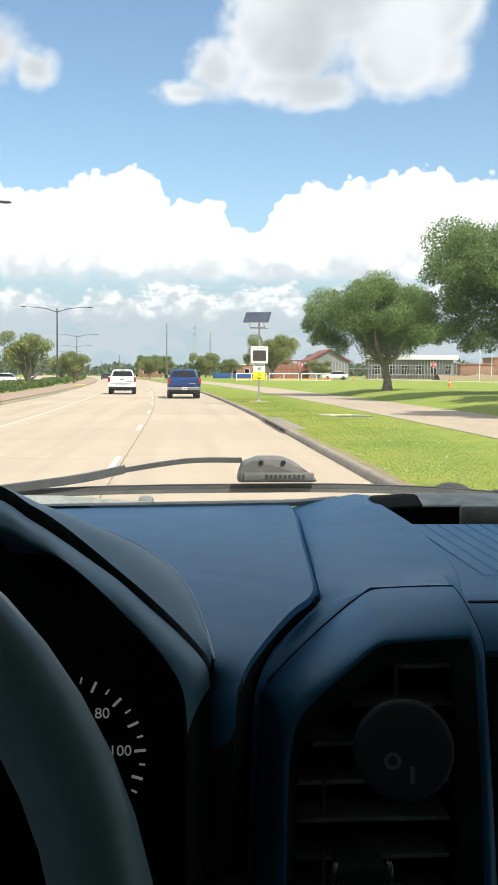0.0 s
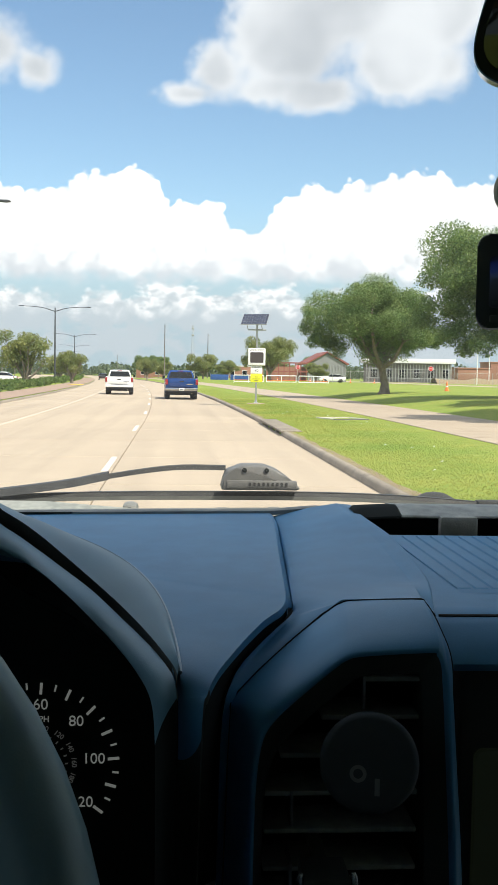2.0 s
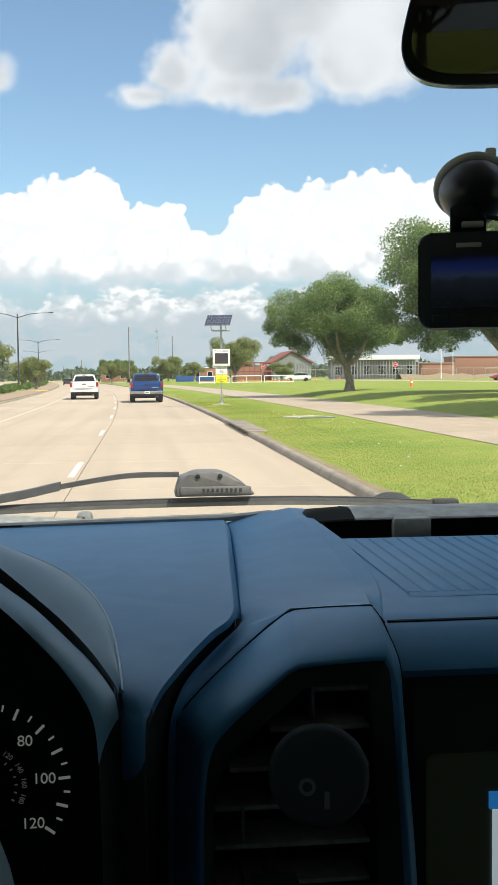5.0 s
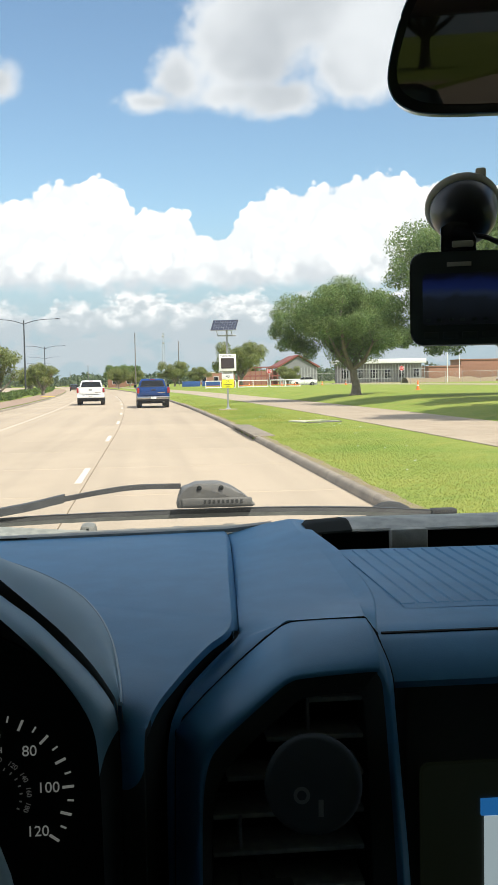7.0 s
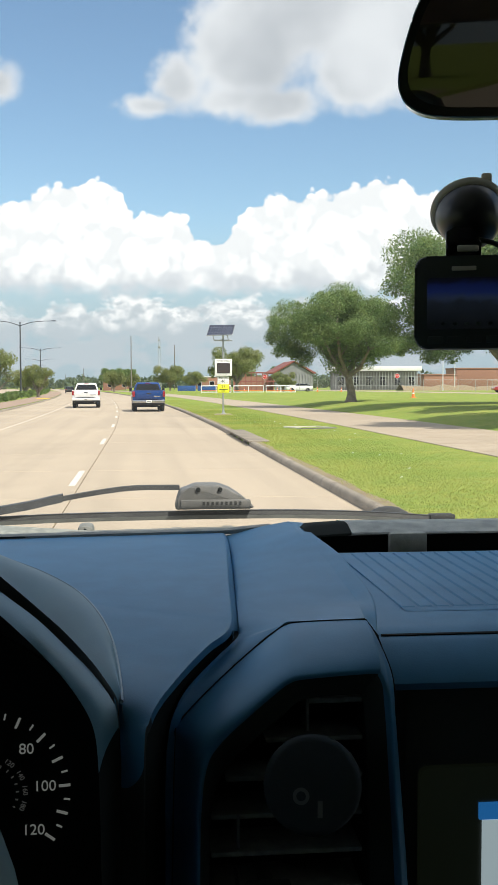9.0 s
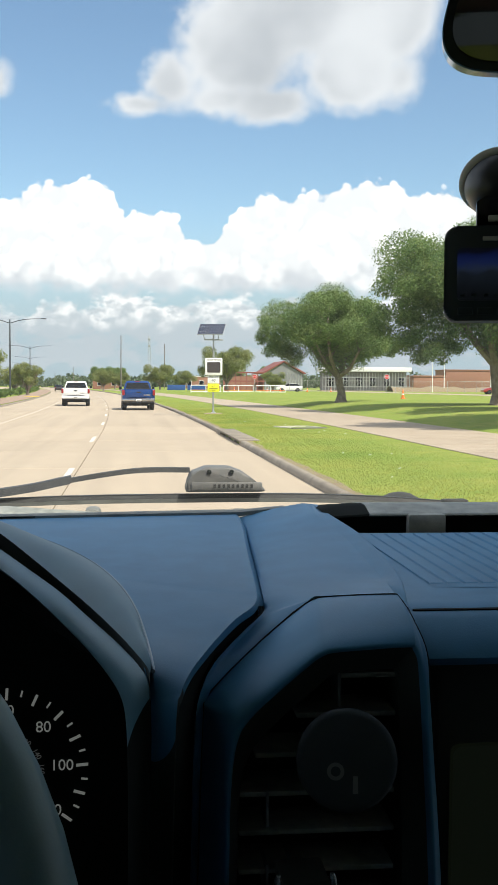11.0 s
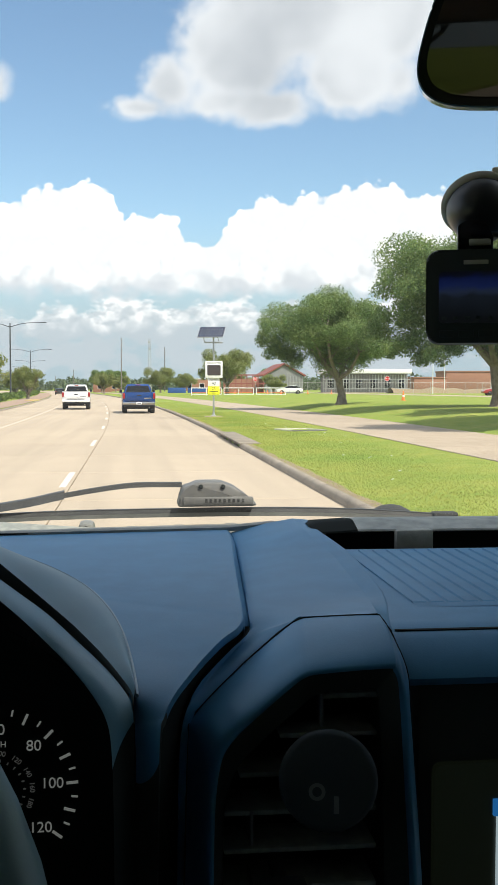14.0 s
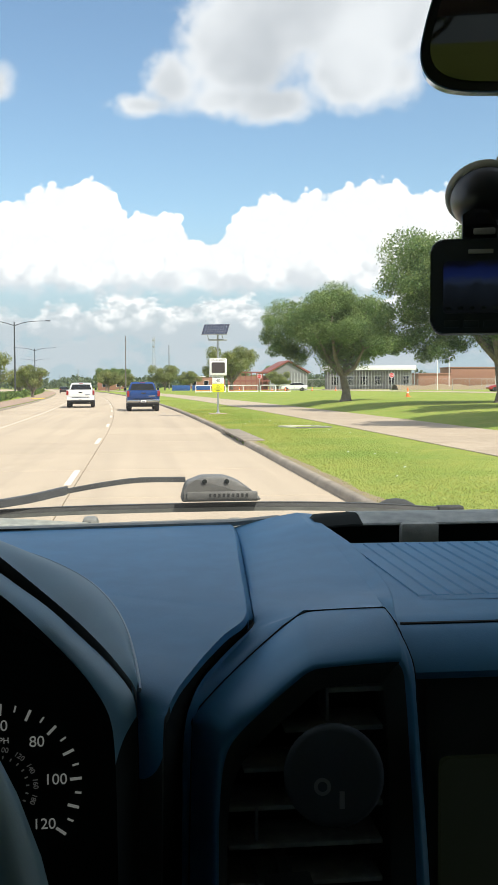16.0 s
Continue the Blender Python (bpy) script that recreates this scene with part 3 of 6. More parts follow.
def kerb_run(name, x, side, lo, hi, skip=()):
    """A rolled concrete kerb in 3 m lengths; side +1 has the road to its left."""
    k_ob = thing(name, "weathered grey concrete kerb beside the carriageway", "kerb", kind="structure")
    prof = [(0.0, -0.12), (0.0, 0.02), (0.012, 0.075), (0.035, 0.108), (0.065, 0.120), (0.125, 0.122), (0.142, 0.112), (0.145, -0.12)]
    L3 = 3.05
    bm = loft([[(side * a, y, z) for a, z in prof] for y in (-L3 / 2 + 0.006, L3 / 2 - 0.006)])
    bm.verts.ensure_lookup_table()
    n = len(prof)
    bm.faces.new([bm.verts[i] for i in range(n)])
    bm.faces.new([bm.verts[n + i] for i in range(n)])
    me = mesh_of(bm, "kerb_stone", M["kerb"], True)
    y = lo
    while y < hi:
        c = y + L3 / 2
        if not any(a < c < b for a, b in skip):
            ob = new("kerb_stone", me)
            ob.parent = k_ob
            ob.matrix_basis = pose(*on_road(x, c), 0, 0, heading(c))
        y += L3
    part("kerb_continuation", loft([[on_road(x + side * a, yy, z) for a, z in prof] for yy in stations(hi, 600, 12)]), M["kerb"], k_ob)
    return k_ob


kerb_run("kerb_1", KERB_R, 1, -30, 190, skip=((27.8, 34.6),))
kerb_run("kerb_2", KERB_L, -1, -30, 190)

# storm drain: a concrete lid over a dark throat in the kerb line
drain = thing("storm_drain", "concrete kerb inlet with a dark throat under its lid", "drain", on_road(KERB_R, 31.2), heading(31.2), kind="structure")
part("lid", box(-0.03, 0.52, -3.6, 3.6, 0.090, 0.140, 0.012), M["kerb"], drain)
# solid near-black block fills the inlet and stands in for its shade
part("throat", box(0.10, 0.48, -3.4, 3.4, -0.10, 0.088), M["seam"], drain, "black block in place of the shaded opening", smooth=False)
for yy in (-3.5, -1.75, 0.0, 1.75, 3.5):
    part("pier", box(0.0, 0.16, yy - 0.06, yy + 0.06, -0.1, 0.091, 0.008), M["kerb"], drain)

path = thing("pavement", "pale concrete footpath in jointed slabs across the lawn", "footpath", kind="structure")
me = slab_mesh(3.8, 3.0)
me.materials[0] = M["path"]
for k in range(60):
    y = -20 + 3.0 * (k + 0.5)
    ob = new("slab", me)
    ob.parent = path
    ob.matrix_basis = pose(*on_road(8.8, y, 0.170), 0, 0, heading(y))
part("path_surface", strip(6.9, 10.7, stations(160, 600, 12), 0.170), M["path"], path, smooth=False)
part("path_bed", strip(7.0, 10.6, stations(-20, 160, 3), 0.158), M["joint"], path, smooth=False)
part("service_road", strip(44, 51, stations(60, 420, 12), 0.52), M["path"], path, "pale drive in front of the building site", smooth=False)

verge = part("verge", strip(-10.9, -8.28, stations(-40, 300, 8), 0.165), M["mulch"], None, smooth=False)
tagged(verge, "reddish-brown paved strip on the median beside the kerb", "paving", kind="structure")
far_road = part("far_carriageway", strip(-29, -17.8, stations(-60, 600, 12), 0.0), M["concrete_far"], None, smooth=False)
tagged(far_road, "opposite concrete carriageway beyond the planted median", "road", kind="structure")

# ---------------------------------------------------------------- vehicles
def wheel_parts(owner, r, w, places):
    for x, y in places:
        s = 1 if x > 0 else -1
        tyre = part("tyre", lathe([(r * 0.62, -w / 2), (r * 0.93, -w / 2), (r, -w * 0.36), (r, w * 0.36), (r * 0.93, w / 2), (r * 0.62, w / 2)], 24, "X", (x, y, r)), M["tyre"], owner)
        part("rim", lathe([(r * 0.62, s * w * 0.5), (r * 0.56, s * w * 0.40), (r * 0.2, s * w * 0.36), (r * 0.12, s * w * 0.44)], 20, "X", (x, y, r)), M["alloy"], tyre)


def pickup(label, paint, at, turn, bumper_paint="chrome", name="pickup_truck"):
    t = thing(name, label, "pickup truck", at, turn)
    p = M[paint]
    # cab and bed in side view, pushed across and rounded
    part("bed", prism([(-2.88, 0.66), (-2.90, 1.36), (-2.84, 1.40), (-0.92, 1.40), (-0.92, 0.56), (-1.32, 0.56), (-1.45, 0.86), (-1.75, 0.97), (-2.05, 0.97), (-2.33, 0.86), (-2.45, 0.62)], -0.98, 0.98, "X", 0.035), p, t)
    part("cab_body", prism([(-0.90, 0.50), (-0.90, 1.40), (1.20, 1.38), (2.55, 1.26), (2.82, 1.10), (2.88, 0.62), (2.42, 0.60), (2.30, 0.88), (2.02, 0.98), (1.70, 0.97), (1.45, 0.86), (1.32, 0.50)], -0.98, 0.98, "X", 0.045), p, t)
    ring = lambda hw, y0, y1, z: [(-hw, y0, z), (hw, y0, z), (hw, y1, z), (-hw, y1, z)]
    bm = loft([ring(0.86, -0.92, 1.25, 1.37), ring(0.73, -0.80, 0.62, 1.82), ring(0.67, -0.72, 0.42, 1.92), ring(0.52, -0.60, 0.25, 1.945)], close=True)
    bm.verts.ensure_lookup_table()
    bm.faces.new([bm.verts[i] for i in (12, 13, 14, 15)])
    bmesh.ops.bevel(bm, geom=[e for e in bm.edges if abs(e.verts[0].co.z - e.verts[1].co.z) > 0.05], offset=0.06, segments=2, affect="EDGES")
    part("roof", bm, p, t)
    def pane(name, quad, out):
        q = [Vector(v) for v in quad]
        bm2 = bmesh.new()
        a = [bm2.verts.new(v) for v in q]
        b = [bm2.verts.new(v + Vector(out)) for v in q]
        bm2.faces.new(a), bm2.faces.new(b)
        for k in range(4):
            bm2.faces.new((a[k], a[(k + 1) % 4], b[(k + 1) % 4], b[k]))
        return part(name, bm2, M["car_glass"], t, smooth=False)
    pane("rear_window", [(-0.76, -0.90, 1.41), (0.76, -0.90, 1.41), (0.63, -0.803, 1.81), (-0.63, -0.803, 1.81)], (0, -0.022, 0))
    pane("windscreen", [(-0.76, 1.17, 1.44), (0.76, 1.17, 1.44), (0.63, 0.64, 1.82), (-0.63, 0.64, 1.82)], (0, 0.03, 0.01))
    for s in (-1, 1):
        pane("side_window", [(s * 0.838, -0.72, 1.44), (s * 0.838, 0.12, 1.44), (s * 0.737, 0.12, 1.79), (s * 0.737, -0.66, 1.79)], (s * 0.02, 0, 0))
        pane("side_window", [(s * 0.838, 0.18, 1.44), (s * 0.838, 1.0, 1.44), (s * 0.737, 0.56, 1.79), (s * 0.737, 0.18, 1.79)], (s * 0.02, 0, 0))
        part("tail_lamp", box(s * 0.845, s * 0.995, -2.935, -2.78, 0.98, 1.35, 0.02), M["lamp_red"], t)
        part("headlamp", box(s * 0.62, s * 0.97, 2.70, 2.875, 0.88, 1.10, 0.02), M["lamp_clear"], t)
        arm = part("side_mirror", box(s * 0.96, s * 1.13, 0.86, 0.97, 1.36, 1.55, 0.03), M["under"], t, "black door mirror")
        part("mirror_face", box(s * 0.99, s * 1.11, 0.846, 0.858, 1.385, 1.53, 0.004), M["car_glass"], arm)
    part("tailgate", box(-0.79, 0.79, -2.935, -2.86, 0.84, 1.375, 0.02), p, t)
    part("tailgate_handle", box(-0.13, 0.13, -2.952, -2.93, 1.15, 1.23, 0.01), M["under"], t, "black handle bezel")
    part("tailgate_badge", box(0.30, 0.70, -2.942, -2.93, 0.98, 1.04, 0.004), M["chrome"], t, "row of chrome letters as a plain bar")
    part("tailgate_spoiler", box(-0.80, 0.80, -2.945, -2.84, 1.362, 1.40, 0.012), p, t)
    part("tonneau_cover", box(-0.88, 0.88, -2.80, -0.98, 1.395, 1.418, 0.01), M["under"], t, "black folding bed cover")
    bumper = part("rear_bumper", box(-0.98, 0.98, -3.06, -2.86, 0.58, 0.78, 0.04), M[bumper_paint], t, "step bumper")
    part("bumper_valance", box(-0.95, 0.95, -3.03, -2.86, 0.47, 0.585, 0.02), M["under"], bumper, "black lower valance")
    part("step_pad", box(-0.60, 0.60, -3.04, -2.90, 0.775, 0.79, 0.004), M["under"], bumper)
    plate = part("number_plate", box(-0.16, 0.16, -3.072, -3.058, 0.60, 0.74, 0.006), M["sign_white"], t)
    part("plate_bar", box(-0.11, 0.11, -3.076, -3.071, 0.65, 0.69), M["sign_black"], plate, smooth=False)
    part("tow_hitch", box(-0.06, 0.06, -3.10, -2.8, 0.44, 0.53, 0.01), M["under"], t)
    part("front_bumper", box(-0.96, 0.96, 2.78, 2.98, 0.50, 0.74, 0.04), M["chrome"], t)
    part("grille", box(-0.60, 0.60, 2.80, 2.90, 0.80, 1.10, 0.02), M["under"], t)
    part("brake_lamp", box(-0.16, 0.16, -0.80, -0.74, 1.86, 1.90, 0.008), M["lamp_red"], t)
    part("underbody", box(-0.80, 0.80, -2.75, 2.7, 0.30, 0.72), M["under"], t, smooth=False)
    part("exhaust", tube([(0.55, -2.6, 0.42), (0.62, -2.95, 0.40)], 0.04, 10), M["chrome"], t)
    for s in (-1, 1):
        part("mud_flap", box(s * 0.70, s * 0.97, -2.42, -2.40, 0.22, 0.62), M["under"], t, smooth=False)
        part("sill", box(s * 0.90, s * 0.985, -0.9, 1.35, 0.42, 0.52, 0.015), M["under"], t)
    for ob in t.children:   # a low-roofed truck: wider than it is high
        ob.data.transform(Matrix.Diagonal((1, 1, 0.925, 1)))
        for sub_ob in ob.children:
            sub_ob.data.transform(Matrix.Diagonal((1, 1, 0.925, 1)))
    wheel_parts(t, 0.40, 0.27, [(-0.84, -1.90), (0.84, -1.90), (-0.84, 1.86), (0.84, 1.86)])
    return t


pickup("white pickup truck with red tail lamps driving on the concrete lane", "white_paint", (-4.12, 80.8, 0.0), heading(81), "white_paint")
pickup("blue pickup truck with chrome bumper and black bed cover", "blue_paint", (0.30, 68.6, 0.0), heading(69))
pickup("dark grey pickup truck parked on the drive across the lawn", "black_paint", (27.0, 57.0, 0.60), 82)


def car(label, paint, at, turn):
    t = thing("car", label, "car", at, turn)
    p = M[paint]
    part("body", prism([(-2.2, 0.45), (-2.25, 0.90), (-1.6, 1.0), (1.0, 0.98), (2.0, 0.82), (2.25, 0.62), (2.2, 0.32), (1.75, 0.30), (1.55, 0.62), (1.15, 0.62), (0.95, 0.28), (-0.95, 0.28), (-1.15, 0.62), (-1.6, 0.62), (-1.8, 0.32)], -0.88, 0.88, "X", 0.06), p, t)
    part("windows", prism([(-1.85, 0.96), (-1.25, 1.36), (0.05, 1.40), (0.95, 0.97)], -0.78, 0.78, "X", 0.05), M["car_glass"], t)
    part("roof", prism([(-1.32, 1.36), (-1.0, 1.43), (-0.1, 1.45), (0.12, 1.40)], -0.70, 0.70, "X", 0.02), p, t)
    for s in (-1, 1):
        part("tail_lamp", box(s * 0.60, s * 0.86, -2.27, -2.1, 0.74, 0.90, 0.02), M["lamp_red"], t)
        part("headlamp", box(s * 0.55, s * 0.84, 2.05, 2.22, 0.62, 0.76, 0.02), M["lamp_clear"], t)
    wheel_parts(t, 0.33, 0.21, [(-0.78, -1.38), (0.78, -1.38), (-0.78, 1.35), (0.78, 1.35)])
    return t


car("white car parked behind the site barrier", "white_paint", (26.5, 182.0, 0.55), 88)
car("silver car parked on the lot beyond the median", "silver_paint", (-24.5, 120.0, 0.0), 84)
car("white car parked on the lot beyond the median", "white_paint", (-22.3, 138.0, 0.0), 80)
car("white car far ahead on the opposite carriageway", "white_paint", (-30.0, 190.0, 0.0), 0)
car("dark car far ahead in the lane", "black_paint", on_road(-3.0, 205.0), heading(205))
car("dark car far ahead beside the median", "black_paint", on_road(-6.4, 240.0), heading(240))
car("red car parked on the drive behind the trees", "red_paint", (52.0, 150.0, 0.5), 86)
car("silver car parked in front of the brick building", "silver_paint", (72.0, 205.0, 0.5), 88)


# ---------------------------------------------------------------- trees and planting
def leaf_cloud(name, centres, n, size, mat, parent, rng, flat=0.8, squash=0.75):
    """n leaf sprays scattered over the shells of blobs (x, y, z, r)."""
    C = np.array(centres)
    w = C[:, 3] ** 2
    idx = rng.choice(len(C), n, p=w / w.sum())
    d = rng.normal(size=(n, 3))
    d /= np.linalg.norm(d, axis=1)[:, None]
    r = C[idx, 3] * rng.random(n) ** 0.33 * (1 + 0.10 * np.clip(rng.normal(size=n), -1.5, 1.2))
    pos = C[idx, :3] + d * r[:, None] * np.array([1, 1, squash])
    a = d + rng.normal(size=(n, 3)) * 0.8
    a /= np.linalg.norm(a, axis=1)[:, None]
    u = np.cross(a, rng.normal(size=(n, 3)))
    u /= np.linalg.norm(u, axis=1)[:, None]
    v = np.cross(a, u)
    s = size * rng.uniform(0.55, 1.25, n)[:, None]
    quad = np.stack([pos - u * s * 0.5, pos + v * s * 0.33 + a * s * 0.12, pos + u * s * 0.5, pos - v * s * 0.33 + a * s * 0.12], 1).reshape(-1, 3)
    me = bpy.data.meshes.new(name)
    me.vertices.add(4 * n)
    me.vertices.foreach_set("co", quad.astype(np.float32).ravel())
    me.loops.add(4 * n)
    me.loops.foreach_set("vertex_index", np.arange(4 * n, dtype=np.int32))
    me.polygons.add(n)
    me.polygons.foreach_set("loop_start", np.arange(0, 4 * n, 4, dtype=np.int32))
    me.update(calc_edges=True)
    me.validate()
    me.materials.append(mat)
    ob = new(name, me)
    ob.parent = parent
    return ob


def tree(name, label, seed, height, width, fork, n, size, mat, at, lean=0.0, blobs=34, group="street trees", turn=None, boughs=()):
    """A tapered trunk that forks into limbs, with leaf sprays round the limb ends."""
    rng = np.random.default_rng(seed)
    t = thing(name, label, "tree", at, rng.uniform(0, 360) if turn is None else turn, group)
    crown_h = height - fork * 0.8
    cz = fork * 0.8 + crown_h * 0.48
    r0 = 0.035 * height
    bm = tube([(0, 0, -0.1), (0.02, 0, 0.12), (0.03, 0.01, 0.6), (lean * 0.08, 0.02, fork * 0.6), (lean * 0.2, 0.0, fork)], [r0 * 1.7, r0 * 1.25, r0 * 0.95, r0 * 0.85, r0 * 0.85], 10)
    ends = []
    for k in range(7):
        a = 2 * math.pi * (k + rng.uniform(-0.3, 0.3)) / 7
        reach = width * rng.uniform(0.22, 0.40)
        top = fork + crown_h * rng.uniform(0.25, 0.72)
        p0, p3 = Vector((lean * 0.2, 0, fork - 0.15)), Vector((lean + reach * math.cos(a), reach * math.sin(a), top))
        p1 = p0.lerp(p3, 0.35) + Vector((0, 0, -0.06 * height * rng.uniform(0, 1)))
        p2 = p0.lerp(p3, 0.7) + Vector((rng.uniform(-.3, .3), rng.uniform(-.3, .3), 0.03 * height))
        tube([p0, p1, p2, p3], [r0 * 0.62, r0 * 0.42, r0 * 0.26, r0 * 0.08], 7, bm)
        for q in (p1, p2):
            tip = q + Vector((rng.uniform(-1, 1) * width * 0.16, rng.uniform(-1, 1) * width * 0.16, rng.uniform(0.05, 0.22) * height))
            tube([q, q.lerp(tip, 0.5) + Vector((0, 0, 0.1)), tip], [r0 * 0.22, r0 * 0.14, r0 * 0.04], 5, bm)
            ends.append(tip)
        ends.append(p3)
    part("trunk", bm, M["bark"], t)
    cs = [(e.x, e.y, e.z, width * rng.uniform(0.10, 0.17)) for e in ends]
    # large lobes, then small ones on their outsides
    lobes = []
    for k in range(max(7, blobs // 4)):
        d = rng.normal(size=3)
        d /= np.linalg.norm(d)
        d[2] = abs(d[2]) * 1.4 - 0.55
        q = rng.uniform(0.45, 0.98)
        lobes.append((lean + d[0] * width * 0.40 * q, d[1] * width * 0.40 * q, cz + d[2] * crown_h * 0.42 * q, width * rng.uniform(0.10, 0.19)))
    cs += lobes
    for k in range(blobs):
        x, y, z, r = lobes[rng.integers(len(lobes))]
        d = rng.normal(size=3)
        d /= np.linalg.norm(d)
        cs.append((x + d[0] * r, y + d[1] * r, z + d[2] * r * 0.8, width * rng.uniform(0.03, 0.075)))
    for x, y, z, r in boughs:   # low hanging boughs, ragged below
        cs += [(x + rng.normal() * r * 0.5, y + rng.normal() * r * 0.6, z + rng.normal() * r * 0.35, r * rng.uniform(0.35, 0.65)) for _ in range(6)]
    leaf_cloud("crown", cs, n, size, M[mat], t, rng)
    return t


OAK = "broad live oak with dense dark green crown on the lawn"
tree("oak_tree", OAK, 3, 8.0, 9.4, 1.75, 140000, 0.115, "oak", (13.25, 68.0, 0.55), lean=-0.95, blobs=56, turn=0,
             boughs=((-4.6, 0, 3.6, 1.1), (-3.4, 0.4, 3.0, 1.0), (-5.0, 0, 4.6, 0.9), (2.4, 0, 3.2, 1.0), (3.2, 0.3, 3.8, 1.0)))
tree("oak_tree", OAK, 8, 10.2, 11.6, 2.2, 190000, 0.12, "oak", (18.4, 53.0, 0.58), lean=-0.8, blobs=64, turn=0,
             boughs=((-4.6, 0, 3.4, 1.2), (-3.4, -0.5, 2.7, 1.0), (-5.6, 0.5, 4.2, 1.1), (-2.4, 0.3, 2.9, 0.9)))
oak_d = tree("oak_tree", OAK, 5, 9.0, 10.4, 2.0, 46000, 0.26, "oak", (24.0, 310.0, 0.5), blobs=40)
oak_c = tree("oak_tree", "spreading olive-green oak with bare lower limbs on the lawn", 12, 8.4, 9.8, 1.6, 20000, 0.26, "oak2", (15.0, 172.0, 0.5), blobs=22)
young = tree("young_tree", "small feathery green tree in the planted median", 21, 5.0, 4.3, 0.6, 9000, 0.17, "oak2", (-13.4, 141.0, 0.16), blobs=20)
rusty = tree("young_tree", "small tree with rusty orange autumn leaves in the median", 27, 5.4, 4.0, 1.1, 6500, 0.18, "rust", on_road(-12.6, 268.0, 0.16), blobs=20)


def more(src, x, y, s=1.0, turn=0.0, z=0.18):
    return copy_thing(src, pose(x, y, z, 0, 0, turn) @ Matrix.Diagonal((s, s, s, 1)))


more(oak_c, 5.9, 232, 0.80, 70)
more(oak_c, -6.6, 252, 0.66, 20)
more(oak_c, -3.2, 276, 0.62, 200)
more(oak_c, 13.5, 285, 0.72, 160)
more(oak_d, -8.6, 305, 0.75, 40)
more(oak_d, -5.0, 318, 0.78, 10)
more(oak_c, 30.0, 300, 0.72, 310, 0.5)
more(oak_d, 44.0, 330, 0.9, 100, 0.5)
more(oak_c, 20.6, 158, 0.42, 250, 0.55)
more(oak_d, 15.6, 34.0, 0.95, 140, 0.55)
more(oak_d, 17.4, 43.5, 0.8, 300, 0.58)
more(oak_d, 18.5, 23.0, 0.9, 80, 0.6)
more(oak_d, 19.5, 12.0, 1.2, 20, 0.6)
more(oak_d, 20.0, -6.0, 0.95, 170, 0.6)
more(oak_d, 19.5, -22.0, 1.2, 250, 0.6)
more(oak_c, 19.0, -38.0, 1.0, 0, 0.6)
more(oak_c, -14.0, -34.0, 0.9, 60, 0.15)
more(oak_c, -13.6, -58.0, 1.0, 150, 0.15)
more(oak_d, -34.0, -70.0, 1.1, 80, 0.15)
more(oak_c, 13.0, -62.0, 1.0, 220, 0.3)
more(oak_d, -6.0, -190.0, 1.3, 10, 0.15)
more(oak_c, 9.0, -150.0, 1.2, 90, 0.2)
more(oak_d, 33.0, 62.0, 0.9, 30, 0.52)
more(oak_d, 40.0, 84.0, 1.1, 200, 0.48)
for k, (x, y, s, a) in enumerate(((-13.9, 101, 1.22, 0), (-13.4, 172, 0.95, 50), (-13.2, 205, 1.0, 120), (-13.2, 236, 1.05, 200), (-13.0, 300, 1.1, 20), (-12.8, 335, 1.0, 90), (-12.6, 370, 1.1, 10))):
    more(young, x + (bend(y) if y > 150 else 0), y, s, a)
for y, a in ((62, 0), (30, 140), (-20, 200)):
    more(rusty, -14.8, y, 1.15, a)
more(rusty, on_road(-12.8, 320)[0], 320, 1.0, 60)

rng = np.random.default_rng(5)
cs = []
for k in range(420):
    a = rng.uniform(-0.32, 0.42)
    D = rng.uniform(480, 760)
    h = rng.uniform(2.5, 5.5) * (1.0 if a > -0.05 else 0.85)
    cs.append((math.sin(a) * D, math.cos(a) * D, 0.2 + h * 0.7, h))
ob = leaf_cloud("far_woods", cs, 26000, 2.0, M["woods"], None, rng)
tagged(ob, "distant line of low green trees on the flat horizon", "woods", kind="stuff")


def hedge(name, label, mat, x0, x1, y0, y1, h, n, size, follow=True):
    rng = np.random.default_rng(int(abs(x0 * 10 + y0)))
    cs = []
    for k in range(int((y1 - y0) / 0.7) + 1):
        for j in range(max(1, int(abs(x1 - x0) / 0.8))):
            y = y0 + 0.7 * k + rng.uniform(-.2, .2)
            x = x0 + (x1 - x0) * rng.random()
            cs.append((x + (bend(y) if follow else 0), y, 0.16 + h * rng.uniform(0.35, 0.6), h * rng.uniform(0.45, 0.62)))
    ob = leaf_cloud(name, cs, n, size, M[mat], None, rng)
    return tagged(ob, label, "hedge", kind="stuff")


hedge("hedge", "low clipped green shrubs planted along the median", "shrub", -14.0, -10.9, 58, 118, 0.75, 12000, 0.22)
hedge("hedge", "low clipped green shrubs planted along the median", "shrub", -14.0, -11.0, 132, 300, 0.8, 12000, 0.3)

